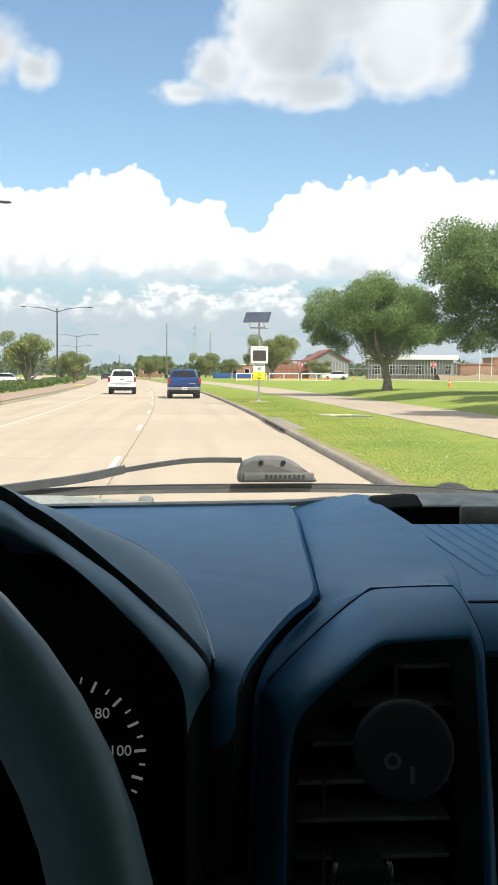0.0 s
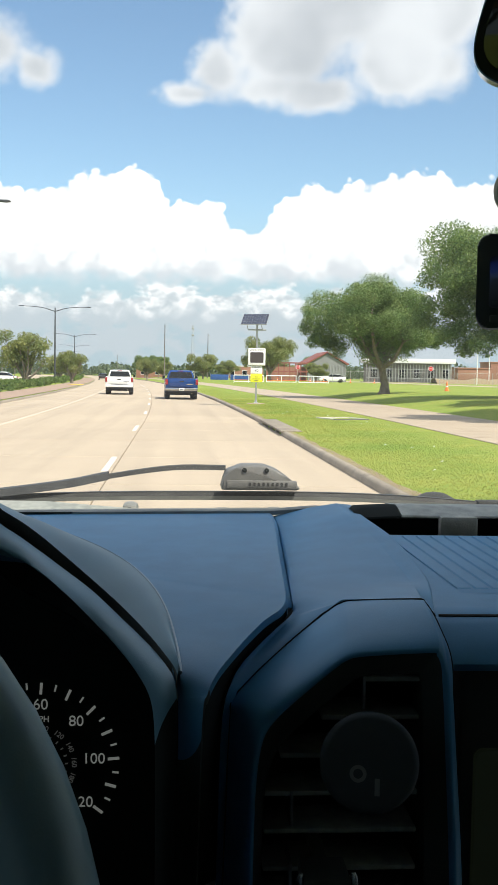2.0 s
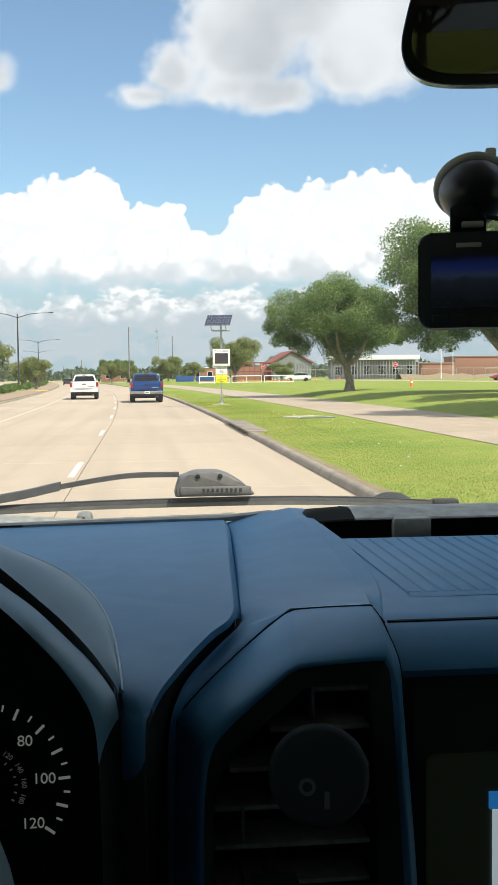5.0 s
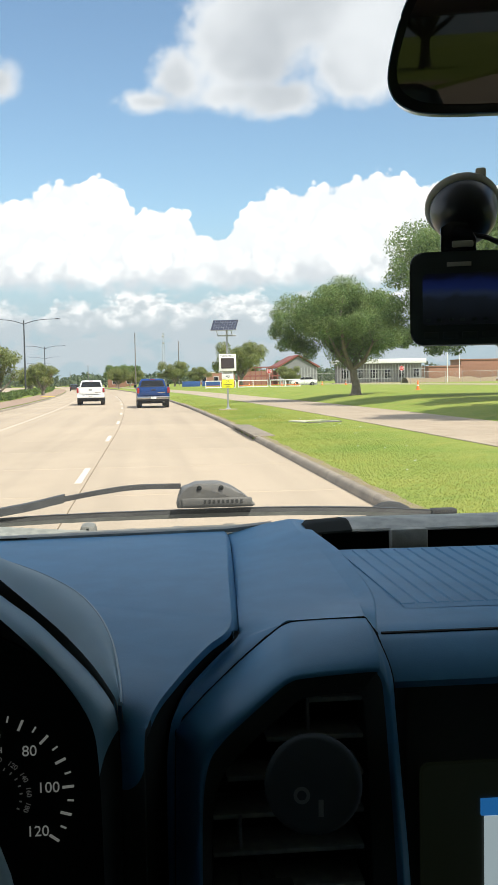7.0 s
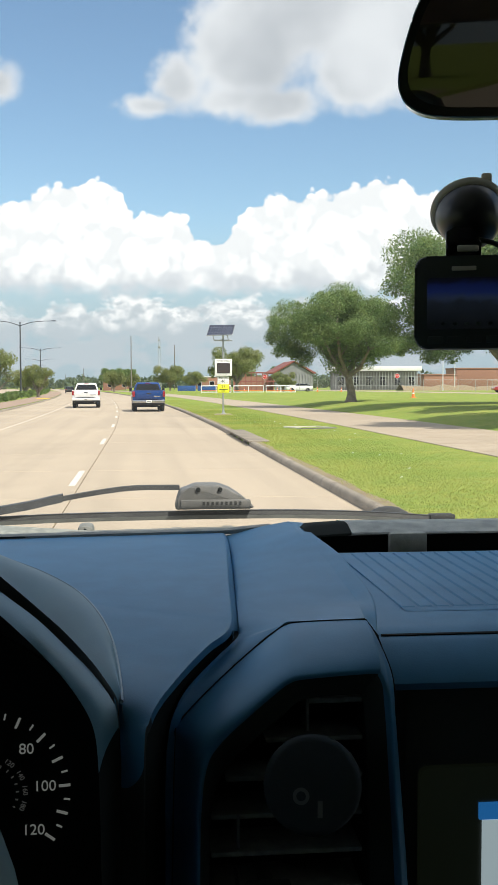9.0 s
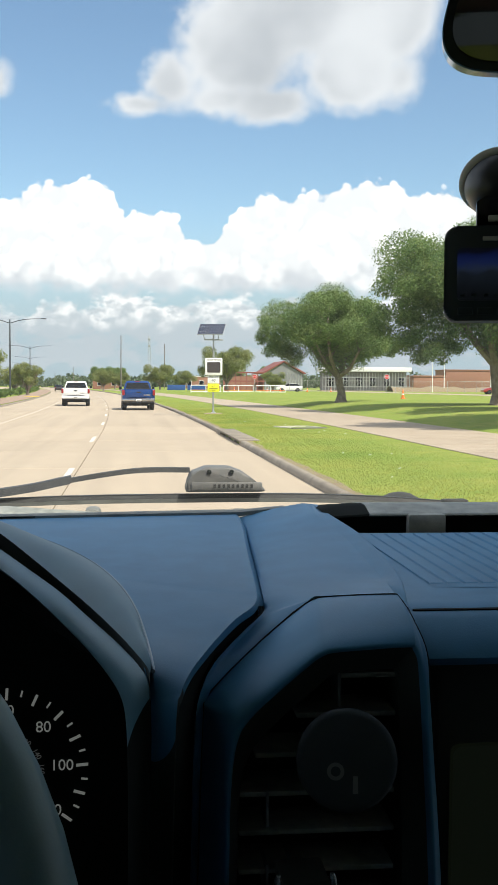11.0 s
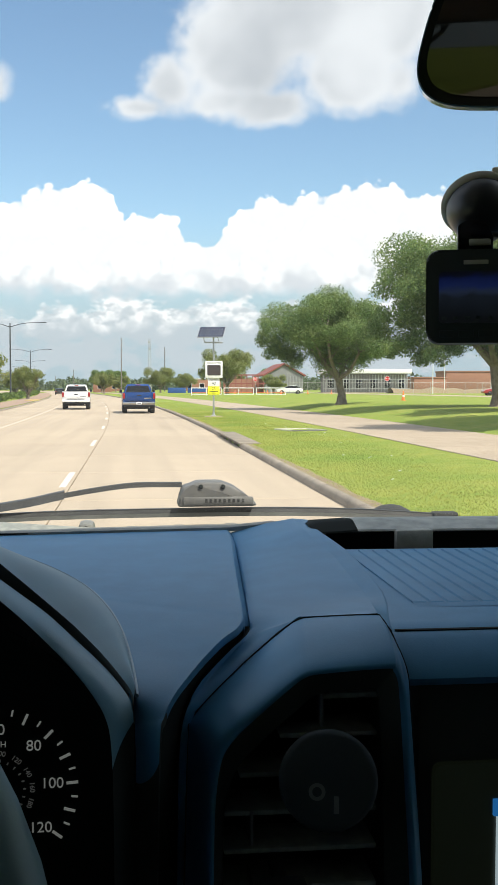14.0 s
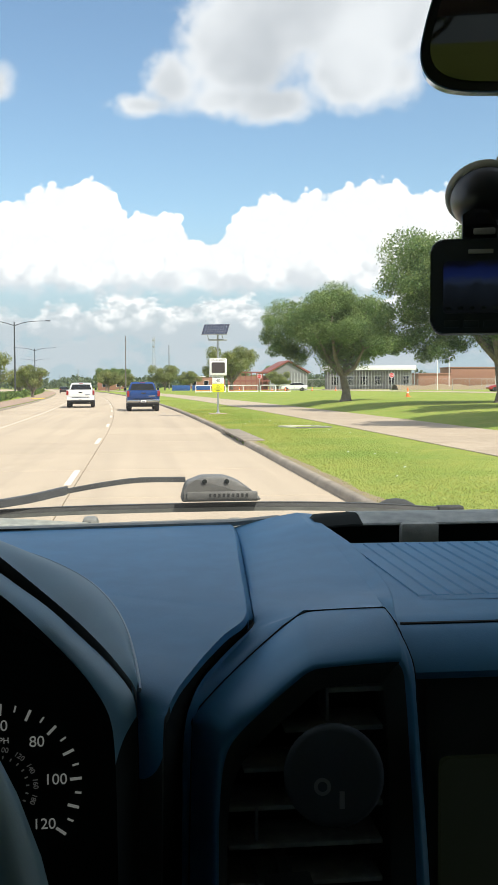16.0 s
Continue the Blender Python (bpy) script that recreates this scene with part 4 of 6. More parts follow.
# grass: blades on the near verges
def blades(name, regions, h, label):
    rng = np.random.default_rng(11)
    pts = []
    for x0, x1, y0, y1, n in regions:
        yy = y0 + (y1 - y0) * rng.random(n) ** 1.6
        xx = rng.uniform(x0, x1, n)
        pts.append(np.stack([xx - np.clip(yy - 33, 0, None) ** 1.68 / 806, yy, 0.10 + 0.035 * np.clip((xx - 2.9) / 1.5, 0, 1)], 1))
    P = np.concatenate(pts)
    n = len(P)
    a = rng.uniform(0, 2 * np.pi, n)
    hh = h * rng.uniform(0.4, 1.3, n)
    w = 0.006 + P[:, 1] * 0.00025
    side = np.stack([np.cos(a) * w, np.sin(a) * w, np.zeros(n)], 1)
    tip = P + np.stack([rng.normal(size=n) * 0.4 * hh, rng.normal(size=n) * 0.4 * hh, hh], 1)
    V = np.stack([P - side, P + side, tip], 1).reshape(-1, 3)
    me = bpy.data.meshes.new(name)
    me.vertices.add(3 * n)
    me.vertices.foreach_set("co", V.astype(np.float32).ravel())
    me.loops.add(3 * n)
    me.loops.foreach_set("vertex_index", np.arange(3 * n, dtype=np.int32))
    me.polygons.add(n)
    me.polygons.foreach_set("loop_start", np.arange(0, 3 * n, 3, dtype=np.int32))
    me.update(calc_edges=True)
    me.materials.append(M["blade"])
    tagged(new(name, me), label, "grass", kind="stuff")


blades("grass", [(2.92, 6.88, 9, 62, 170000), (2.92, 6.88, 62, 110, 14000), (6.80, 7.0, 9, 60, 12000)], 0.022, "short mown grass blades on the verge beside the kerb")


# ---------------------------------------------------------------- street furniture
def speed_sign(at, turn):
    s = thing("speed_display_sign", "solar-powered speed display on a galvanised post in the verge", "traffic sign", at, turn)
    part("footing", box(-0.42, 0.42, -0.35, 0.35, -0.1, 0.03, 0.02), M["path"], s, "concrete footing")
    part("post_base", lathe([(0.13, 0.02), (0.13, 0.05), (0.07, 0.09), (0.055, 0.2)], 14), M["steel"], s)
    part("post", tube([(0, 0, 0.03), (0, 0, 3.95)], 0.045, 12), M["steel"], s)
    d = part("display_housing", box(-0.43, 0.43, -0.16, -0.05, 1.90, 2.74, 0.03), M["sign_white"], s, "white display housing")
    part("display_screen", prism(rounded(-0.33, 0.33, 2.03, 2.55, 0.05), -0.166, -0.155), M["display"], d, "dark unlit display", smooth=False)
    text("letter", "YOUR SPEED", 0.125, pose(0, -0.166, 2.645, 90), M["sign_black"], d)
    p = part("limit_plate", box(-0.29, 0.29, -0.065, -0.05, 1.50, 1.89, 0.003), M["sign_white"], s, "white speed limit plate")
    text("letter", "SPEED LIMIT", 0.08, pose(0, -0.068, 1.81, 90), M["sign_black"], p)
    text("letter", "40", 0.20, pose(0, -0.068, 1.64, 90), M["sign_black"], p)
    q = part("school_plate", box(-0.29, 0.29, -0.067, -0.05, 1.08, 1.49, 0.003), M["sign_yellow"], s, "fluorescent yellow plate")
    text("letter", "25", 0.20, pose(0, -0.070, 1.37, 90), M["sign_black"], q)
    for z, w in ((1.235, 0.21), (1.165, 0.09)):
        part("print_bar", box(-w, w, -0.0705, -0.066, z - 0.014, z + 0.014), M["sign_black"], q, smooth=False)
    part("cross_arm", box(-0.46, 0.46, -0.03, 0.03, 3.62, 3.70, 0.01), M["steel"], s)
    for x in (-0.44, 0.28):
        part("strut", tube([(x, 0, 3.66), (x - 0.10, -0.12, 3.98)], 0.02, 8), M["steel"], s)
    panel = part("solar_panel", box(-0.66, 0.66, -0.42, 0.42, -0.02, 0.015, 0.006), M["steel"], s, "solar panel in a thin metal frame")
    panel.matrix_basis = pose(-0.10, -0.02, 4.17, 40, 0, -20)
    cell = mesh_of(box(-0.06, 0.06, -0.096, 0.096, 0.0, 0.003), "solar_cell", M["solar"])
    for i in range(10):
        for j in range(4):
            c = new("solar_cell", cell)
            c.parent = panel
            c.matrix_basis = pose(-0.5805 + 0.129 * i, -0.306 + 0.204 * j, 0.0155)
    return s


speed_sign((3.98, 53.4, 0.14), 2)


def street_lamp(at, turn, h=10.0, reach=4.2):
    s = thing("street_lamp", "tall dark double-armed street lamp in the median", "street lamp", at, turn, "median street lamps")
    part("base", lathe([(0.22, 0.0), (0.22, 0.25), (0.14, 0.4)], 12), M["pole_dark"], s)
    part("pole", tube([(0, 0, 0.2), (0, 0, h * 0.5), (0, 0, h)], [0.13, 0.11, 0.075], 12), M["pole_dark"], s)
    for k in (-1, 1):
        pts = smooth_line([(0, 0, h - 0.5), (k * reach * 0.35, 0, h - 0.05), (k * reach * 0.7, 0, h + 0.12), (k * reach, 0, h + 0.15)], 9)
        arm = part("arm", tube(pts, [0.055 - 0.003 * i for i in range(9)], 8), M["pole_dark"], s)
        part("lamp_head", prism([(k * (reach - 0.1), h + 0.12), (k * (reach + 0.35), h + 0.10), (k * (reach + 0.62), h + 0.13), (k * (reach + 0.5), h + 0.22), (k * (reach - 0.1), h + 0.22)], -0.16, 0.16, "Y", 0.02), M["pole_dark"], arm)
    return s


lamp1 = street_lamp((-13.4, 57.0, 0.15), heading(57))
for y in (147, 250, 352, 455, 560, -40):
    copy_thing(lamp1, pose(*on_road(-12.7, y, 0.15), 0, 0, heading(y)))


def utility_pole(at, h, turn=0, label="weathered wooden utility pole standing beside the street"):
    s = thing("utility_pole", label, "utility pole", at, turn, "utility poles")
    part("mast", tube([(0, 0, -0.2), (0, 0, h * 0.5), (0, 0, h)], [0.14, 0.12, 0.085], 10), M["pole_wood"], s)
    for k in range(4):
        part("insulator", tube([(0.0, 0, h - 0.5 - 0.8 * k), (0.35, 0, h - 0.45 - 0.8 * k)], 0.05, 8), M["steel"], s)
    return s


utility_pole((-2.6, 250, 0.2), 12.8)
utility_pole((8.0, 272, 0.2), 11.6)
utility_pole((-21.5, 400, 0.2), 8.0)
utility_pole((-36.5, 520, 0.2), 7.0)
utility_pole((-44.0, 300, 0.2), 9.0)
utility_pole((-38.0, 240, 0.2), 8.5)

tower = thing("radio_tower", "slender lattice radio mast far behind the trees", "radio mast", (7.6, 500, 0.2))
for k in range(3):
    a = 2 * math.pi * k / 3
    part("leg", tube([(1.1 * math.cos(a), 1.1 * math.sin(a), 0), (0.5 * math.cos(a), 0.5 * math.sin(a), 24)], 0.08, 6), M["steel"], tower)
for j in range(16):
    z = 1.5 * j
    r = 1.1 - 0.6 * z / 24
    r2 = 1.1 - 0.6 * (z + 1.5) / 24
    for k in range(3):
        a, b = 2 * math.pi * k / 3, 2 * math.pi * (k + 1) / 3
        part("brace", tube([(r * math.cos(a), r * math.sin(a), z), (r2 * math.cos(b), r2 * math.sin(b), z + 1.5)], 0.05, 5), M["steel"], tower)
for z in (22.0, 19.0):
    part("antenna", box(-0.55, 0.55, -0.55, 0.55, z, z + 0.7, 0.1), M["steel"], tower)


def stop_sign(at):
    s = thing("stop_sign", "red octagonal stop sign on a thin post", "traffic sign", at, 0)
    part("post", box(-0.03, 0.03, -0.03, 0.03, -0.1, 2.2, 0.004), M["steel"], s)
    oct_ = [(0.40 * math.cos(radians(22.5 + 45 * k)), 2.5 + 0.40 * math.sin(radians(22.5 + 45 * k))) for k in range(8)]
    b = part("plate_rim", prism(oct_, -0.045, -0.032), M["sign_white"], s, smooth=False)
    inner = [(a * 0.9, 2.5 + (z - 2.5) * 0.9) for a, z in oct_]
    part("plate", prism(inner, -0.050, -0.044), M["sign_red"], b, smooth=False)
    text("letter", "STOP", 0.26, pose(0, -0.052, 2.5, 90), M["sign_white"], b)
    return s


stop_sign((20.4, 180, 0.55))
stop_sign((38.2, 160, 0.48))


def cone(at):
    s = thing("traffic_cone", "orange traffic cone standing on the grass", "traffic cone", at, 0, "traffic cones")
    part("base", box(-0.2, 0.2, -0.2, 0.2, 0.0, 0.04, 0.01), M["orange"], s)
    c = part("body", lathe([(0.13, 0.04), (0.035, 0.69), (0.03, 0.71)], 14), M["orange"], s)
    part("collar", lathe([(0.098, 0.30), (0.083, 0.40)], 14), M["sign_white"], c)
    return s


c1 = cone((20.1, 79.0, 0.62))
for x, y in ((22, 176), (24.5, 178), (29, 178), (17, 180), (33, 178)):
    copy_thing(c1, pose(x, y, 0.54))


# ---------------------------------------------------------------- building site and buildings
def stud_wall(owner, x0, x1, y, z0, z1, step):
    n = int((x1 - x0) / step)
    me = mesh_of(box(-0.05, 0.05, -0.06, 0.06, z0, z1), "stud", M["stud"])
    for k in range(n + 1):
        ob = new("stud", me)
        ob.parent = owner
        ob.matrix_basis = pose(x0 + (x1 - x0) * k / n, y, 0)


site = thing("steel_framed_building", "low unfinished building with bare metal studs and white roof edge", "building", (40.5, 228, 0.5))
part("back_wall", box(0, 19, 3.0, 3.2, 0, 4.2), M["wall_grey"], site, smooth=False)
part("roof", box(-0.3, 19.3, -0.3, 6.0, 4.2, 5.15, 0.03), M["wall_white"], site, "white fascia and flat roof")
part("floor_slab", box(-0.2, 19.2, -0.4, 6.0, -0.2, 0.12), M["path"], site, smooth=False)
stud_wall(site, 0, 19, 0.0, 0.1, 4.2, 0.62)
for k in range(6):
    part("window_frame", box(1.0 + 3.1 * k, 2.3 + 3.1 * k, -0.05, 0.15, 1.0, 2.9, 0.02), M["car_glass"], site, "dark window opening")
for z in (1.0, 2.9):
    part("rail", box(0, 19, -0.08, 0.08, z - 0.06, z + 0.06), M["stud"], site, smooth=False)

hall = thing("red_gabled_hall", "unfinished hall with red primed gable roof and open steel frame", "building", (22.0, 212, 0.5))
part("end_wall", prism([(4.0, 0.0), (11.6, 0.0), (11.6, 3.4), (7.8, 5.6), (4.0, 3.4)], 0.0, 0.25), M["wall_grey"], hall, smooth=False)
part("roof_slope", prism([(3.6, 3.35), (7.8, 5.75), (7.8, 6.0), (3.4, 3.6)], -0.4, 16.0), M["roof_red"], hall, smooth=False)
part("roof_slope", prism([(7.8, 5.75), (12.0, 3.35), (12.2, 3.6), (7.8, 6.0)], -0.4, 16.0), M["roof_red"], hall, smooth=False)
for k in range(8):
    x = -4.0 + 1.1 * k
    part("column", box(x - 0.09, x + 0.09, -0.1, 0.1, 0, 3.6), M["roof_red"], hall, smooth=False)
for z in (1.8, 3.5):
    part("beam", box(-4.2, 4.2, -0.09, 0.09, z, z + 0.24), M["roof_red"], hall, smooth=False)
part("site_wall", box(-4.0, 4.0, 3.0, 3.2, 0, 2.9), M["brick"], hall, "brick wall behind the frame", smooth=False)
stud_wall(hall, 4.2, 11.4, -0.06, 0.0, 3.4, 0.6)


def brick_building(at, w, h, label, turn=0, plain=False):
    b = thing("brick_building", label, "building", at, turn)
    part("wall", box(-w / 2, w / 2, 0, 9, -0.1, h, 0.03), M["brick"], b)
    part("parapet", box(-w / 2 - 0.15, w / 2 + 0.15, -0.15, 9.15, h - 0.02, h + 0.28, 0.02), M["brick" if plain else "wall_white"], b, "coping")
    n = 0 if plain else max(2, int(w / 3.5))
    for k in range(n):
        x = -w / 2 + w * (k + 0.5) / n
        win = part("window", box(x - 0.8, x + 0.8, -0.04, 0.1, 1.0, 2.6, 0.02), M["wall_white"], b, "pale window frame")
        part("pane", box(x - 0.7, x + 0.7, -0.055, -0.03, 1.1, 2.5), M["car_glass"], win, smooth=False)
    return b


brick_building((66.8, 238, 0.5), 7.6, 3.3, "low orange-brick building behind the chain-link fence", plain=True)
brick_building((90.5, 250, 0.5), 33, 4.9, "long brown-brick building at the edge of the lot", plain=True)
brick_building((-8.0, 345, 0.2), 9, 4.6, "small brick building among the trees")
brick_building((22.0, 345, 0.5), 12, 3.8, "brick building behind the site screens")
brick_building((-70.0, 300, 0.2), 30, 6.0, "low brick shops beyond the opposite carriageway", 14)
brick_building((30.0, -60, 0.2), 30, 5.0, "long brick school building behind the car park", -88)


def fence(at, length, h, label, turn=0, mesh_step=0.6):
    f = thing("chain_link_fence", label, "fence", at, turn)
    n = int(length / 3)
    for k in range(n + 1):
        part("post", tube([(3 * k, 0, -0.1), (3 * k, 0, h)], 0.035, 6), M["fence"], f)
    part("top_rail", tube([(0, 0, h - 0.03), (3 * n, 0, h - 0.03)], 0.025, 6), M["fence"], f)
    bm = bmesh.new()
    k = 0.0
    while k < 3 * n:
        for d in (-1, 1):
            x0 = k if d > 0 else k + h
            x1 = x0 + d * h
            bm.faces.new([bm.verts.new(v) for v in ((x0 - .012, 0, 0), (x0 + .012, 0, 0), (x1 + .012, 0.004 * d, h - .05), (x1 - .012, 0.004 * d, h - .05))])
        k += mesh_step
    tagged(part("wire_mesh", bm, M["fence"], f, smooth=False), kind="stuff")
    return f


fence((26.0, 178, 0.52), 42, 2.0, "grey chain-link fence round the building site")
fence((62.0, 190, 0.48), 30, 2.0, "grey chain-link fence round the building site")


def barrier(at, length, turn=0):
    b = thing("site_barrier", "white tubular pedestrian barrier at the building site", "barrier", at, turn, "site barriers")
    for z in (0.15, 1.05):
        part("rail", tube([(0, 0, z), (length, 0, z)], 0.06, 8), M["sign_white"], b)
    n = int(length / 1.6)
    for k in range(n + 1):
        x = length * k / n
        part("upright", tube([(x, 0, 0.0), (x, 0, 1.08)], 0.05, 8), M["sign_white"], b)
    part("filler", box(0, length, -0.012, 0.012, 0.35, 0.42), M["orange"], b, "orange warning strip", smooth=False)
    return b


for k in range(3):
    barrier((8.2 + 4.6 * k, 152, 0.5), 4.2)


def screen_panel(at, w, h):
    s = thing("site_screen", "blue cloth screen on the site fence", "fence screen", at, 0, "site screens")
    part("cloth", box(0, w, -0.02, 0.02, 0.1, h, 0.006), M["barrier_blue"], s)
    for x in (0, w):
        part("post", tube([(x, 0.04, -0.1), (x, 0.04, h + 0.1)], 0.04, 6), M["fence"], s)
    return s


for x, w in ((6.6, 3.4), (10.4, 3.4), (-1.2, 1.6)):
    screen_panel((x, 205, 0.5), w, 1.1)
nose = part("median_nose", prism([(-11.9, 121.5), (-10.9, 120.0), (-10.6, 126), (-11.7, 127)], 0.13, 0.20, "Z", 0.01), M["paint_yellow"], None)
tagged(nose, "yellow painted kerb nose of the median", "kerb", kind="structure")

for x, y, h in ((58, 205, 9), (63, 214, 9), (68, 200, 8.5), (80, 220, 9.5), (49, 235, 8)):
    s_ = thing("lot_light_pole", "thin white light pole in the school lot", "light pole", (x, y, 0.48), 0, "lot light poles")
    part("pole", tube([(0, 0, -0.1), (0, 0, h)], [0.09, 0.06], 8), M["sign_white"], s_)
    part("lamp_head", box(-0.5, 0.5, -0.15, 0.15, h, h + 0.18, 0.02), M["steel"], s_)

# ---------------------------------------------------------------- the pickup that carries the view
MID = 0.25            # its middle line
own = thing("own_pickup", "silver pickup whose dark cab surrounds the driver's seat", "pickup truck")


def pillar_wall(x, out):
    """A door side: panel below the window, frame above it, and the pillars between."""
    xs = sorted((x, x + out * 0.07))
    part("door_panel", box(xs[0], xs[1], -1.30, 1.15, 0.45, 1.41, 0.015), M["dash_dark"], own, "black door trim")
    part("door_skin", box(x + out * 0.072, x + out * 0.082, -1.34, 1.20, 0.58, 1.40, 0.004), M["silver_paint"], own, "silver painted door")
    part("roof_rail", box(xs[0], xs[1], -1.30, 0.66, 1.82, 1.96, 0.015), M["headliner"], own)
    for y in (-1.30, -0.42):
        part("door_pillar", box(xs[0], xs[1], y, y + 0.12, 1.35, 1.86, 0.01), M["headliner"], own)
    part("windscreen_pillar", tube([(x + out * 0.03, 1.20, 1.34), (x + out * 0.02, 0.90, 1.63), (x, 0.62, 1.88)], 0.055, 8), M["headliner"], own)


pillar_wall(-0.62, -1)
pillar_wall(1.12, 1)
part("roof", box(-0.69, 1.19, -1.30, 0.75, 1.90, 1.96, 0.02), M["silver_paint"], own)
part("roof_lining", box(-0.60, 1.10, -1.28, 0.65, 1.875, 1.895, 0.006), M["headliner"], own, "grey cloth headliner")
part("cab_floor", box(-0.62, 1.12, -1.30, 1.20, 0.42, 0.50, 0.01), M["dash_dark"], own)
part("firewall", box(-0.62, 1.12, 1.12, 1.20, 0.45, 1.36, 0.01), M["dash_dark"], own)
part("rear_wall", box(-0.62, 1.12, -1.36, -1.29, 0.45, 1.42, 0.015), M["dash_dark"], own)
part("rear_header", box(-0.62, 1.12, -1.36, -1.29, 1.78, 1.90, 0.015), M["headliner"], own)
for x in (-0.62, 0.98):
    part("rear_corner", box(x, x + 0.14, -1.36, -1.29, 1.40, 1.80, 0.015), M["headliner"], own)
pane = part("windscreen", loft([[(-0.60, 1.19, 1.365), (0.25, 1.205, 1.365), (1.10, 1.19, 1.365)], [(-0.58, 0.905, 1.62), (0.25, 0.925, 1.62), (1.08, 0.905, 1.62)], [(-0.55, 0.64, 1.88), (0.25, 0.655, 1.88), (1.05, 0.64, 1.88)]]), M["windscreen"], own, "clear windscreen glass")
pane.visible_shadow = False
pane.data.flip_normals()
# panes behind the view; their tint is added to cut light on the dashboard
tint = part("rear_window", box(-0.50, 1.0, -1.33, -1.325, 1.40, 1.80), M["rear_glass"], own, "rear glass behind the view, tinted to dim the cab", smooth=False)
for x, o in ((-0.655, 0), (1.155, 0)):
    part("rear_side_window", box(x - 0.002, x + 0.002, -1.20, -0.40, 1.34, 1.84), M["tinted"], own, "unseen side glass, tinted dark to dim the cab", smooth=False)
    part("front_side_window", box(x - 0.002, x + 0.002, -0.31, 0.90, 1.34, 1.84), M["side_glass"], own, smooth=False)
# bonnet with raised shoulders, lower in the middle
rows = []
for y, z, e in ((1.34, 1.345, 0.030), (1.7, 1.290, 0.045), (2.1, 1.225, 0.062), (2.45, 1.13, 0.05), (2.6, 1.02, 0.02), (2.64, 0.70, 0.0)):
    rows.append([(MID + dx, y - 0.05 * (dx / 0.9) ** 2, z + e * (min(max((abs(dx) - 0.34) / 0.14, 0), 1)) - 0.05 * max(abs(dx) - 0.75, 0)) for dx in (-0.92, -0.8, -0.6, -0.48, -0.40, -0.34, -0.2, 0, 0.2, 0.34, 0.40, 0.48, 0.6, 0.8, 0.92)])
part("bonnet", loft(rows), M["silver_paint"], own, "silver bonnet with raised shoulders")
for s in (-1, 1):
    part("wing", box(MID + s * 0.86, MID + s * 1.0, 1.2, 2.6, 0.62, 1.24, 0.04), M["silver_paint"], own)
    part("bed_side", box(MID + s * 0.92, MID + s * 1.0, -3.6, -1.40, 0.62, 1.34, 0.03), M["silver_paint"], own)
part("tailgate", box(MID - 0.92, MID + 0.92, -3.66, -3.58, 0.66, 1.34, 0.02), M["silver_paint"], own)
part("bed_floor", box(MID - 0.92, MID + 0.92, -3.6, -1.40, 0.62, 0.72, 0.01), M["under"], own)
part("chassis", box(MID - 0.75, MID + 0.75, -3.5, 2.5, 0.32, 0.62, 0.02), M["under"], own)
wheel_parts(own, 0.40, 0.27, [(MID - 0.84, -2.6), (MID + 0.84, -2.6), (MID - 0.84, 1.75), (MID + 0.84, 1.75)])
# cowl between bonnet and glass
part("cowl_panel", loft([[(-0.60, 1.07, 1.396), (0.08, 1.07, 1.406), (0.60, 1.07, 1.402), (1.1, 1.07, 1.39)], [(-0.60, 1.125, 1.398), (0.08, 1.125, 1.4090), (0.60, 1.125, 1.405), (1.1, 1.125, 1.392)], [(-0.60, 1.20, 1.386), (0.08, 1.20, 1.396), (0.60, 1.20, 1.394), (1.1, 1.20, 1.38)], [(-0.60, 1.34, 1.345), (0.08, 1.34, 1.348), (0.60, 1.34, 1.348), (1.1, 1.34, 1.345)]]), M["trim"], own, "weathered grey plastic cowl")
part("cowl_end", loft([[(-0.60, 1.09, 1.400), (-0.14, 1.09, 1.403), (-0.045, 1.10, 1.402)], [(-0.60, 1.13, 1.4175), (-0.14, 1.128, 1.4135), (-0.050, 1.13, 1.4065)], [(-0.60, 1.17, 1.412), (-0.14, 1.165, 1.4085), (-0.050, 1.15, 1.4015)]]), M["cowl_pale"], own, "pale weathered cowl corner")
for x in (-0.005, 0.045, 0.10, 0.16, 0.215):
    part("cowl_clip", box(x - 0.007, x + 0.007, 1.120, 1.140, 1.400, 1.4065 + 0.02 * x, 0.0025), M["trim"], own)
nozzle = part("washer_nozzle", box(-0.068, -0.049, 1.262, 1.298, 1.362, 1.3945, 0.006), M["trim"], own, "small grey washer nozzle")
part("jet", box(-0.060, -0.057, 1.2605, 1.263, 1.387, 1.391), M["seam"], nozzle, smooth=False)
part("cowl_dome", lathe([(0.030, 1.372), (0.029, 1.397), (0.023, 1.407), (0.012, 1.4125), (0.004, 1.414)], 20, "Z", (0.302, 1.25, 0)), M["rubber"], own, "black rubber dome")


# unseen seats behind the view, added to keep rear light off the dashboard
def seat(x, label):
    s = thing("front_seat", label, "seat", (x, -0.12, 0.50))
    part("cushion", box(-0.26, 0.26, -0.30, 0.24, 0.08, 0.30, 0.05), M["leather"], s)
    b = part("backrest", box(-0.26, 0.26, -0.06, 0.10, 0.0, 0.72, 0.05), M["leather"], s)
    b.matrix_basis = pose(0, -0.34, 0.22, 14)
    h = part("headrest", box(-0.13, 0.13, -0.05, 0.05, 0.0, 0.20, 0.04), M["leather"], s)
    h.matrix_basis = pose(0, -0.52, 0.97, 8)
    part("rail", box(-0.2, 0.2, -0.25, 0.2, 0.0, 0.09, 0.01), M["under"], s)


seat(-0.22, "dark cloth driver's seat, unseen, added to block light from behind")
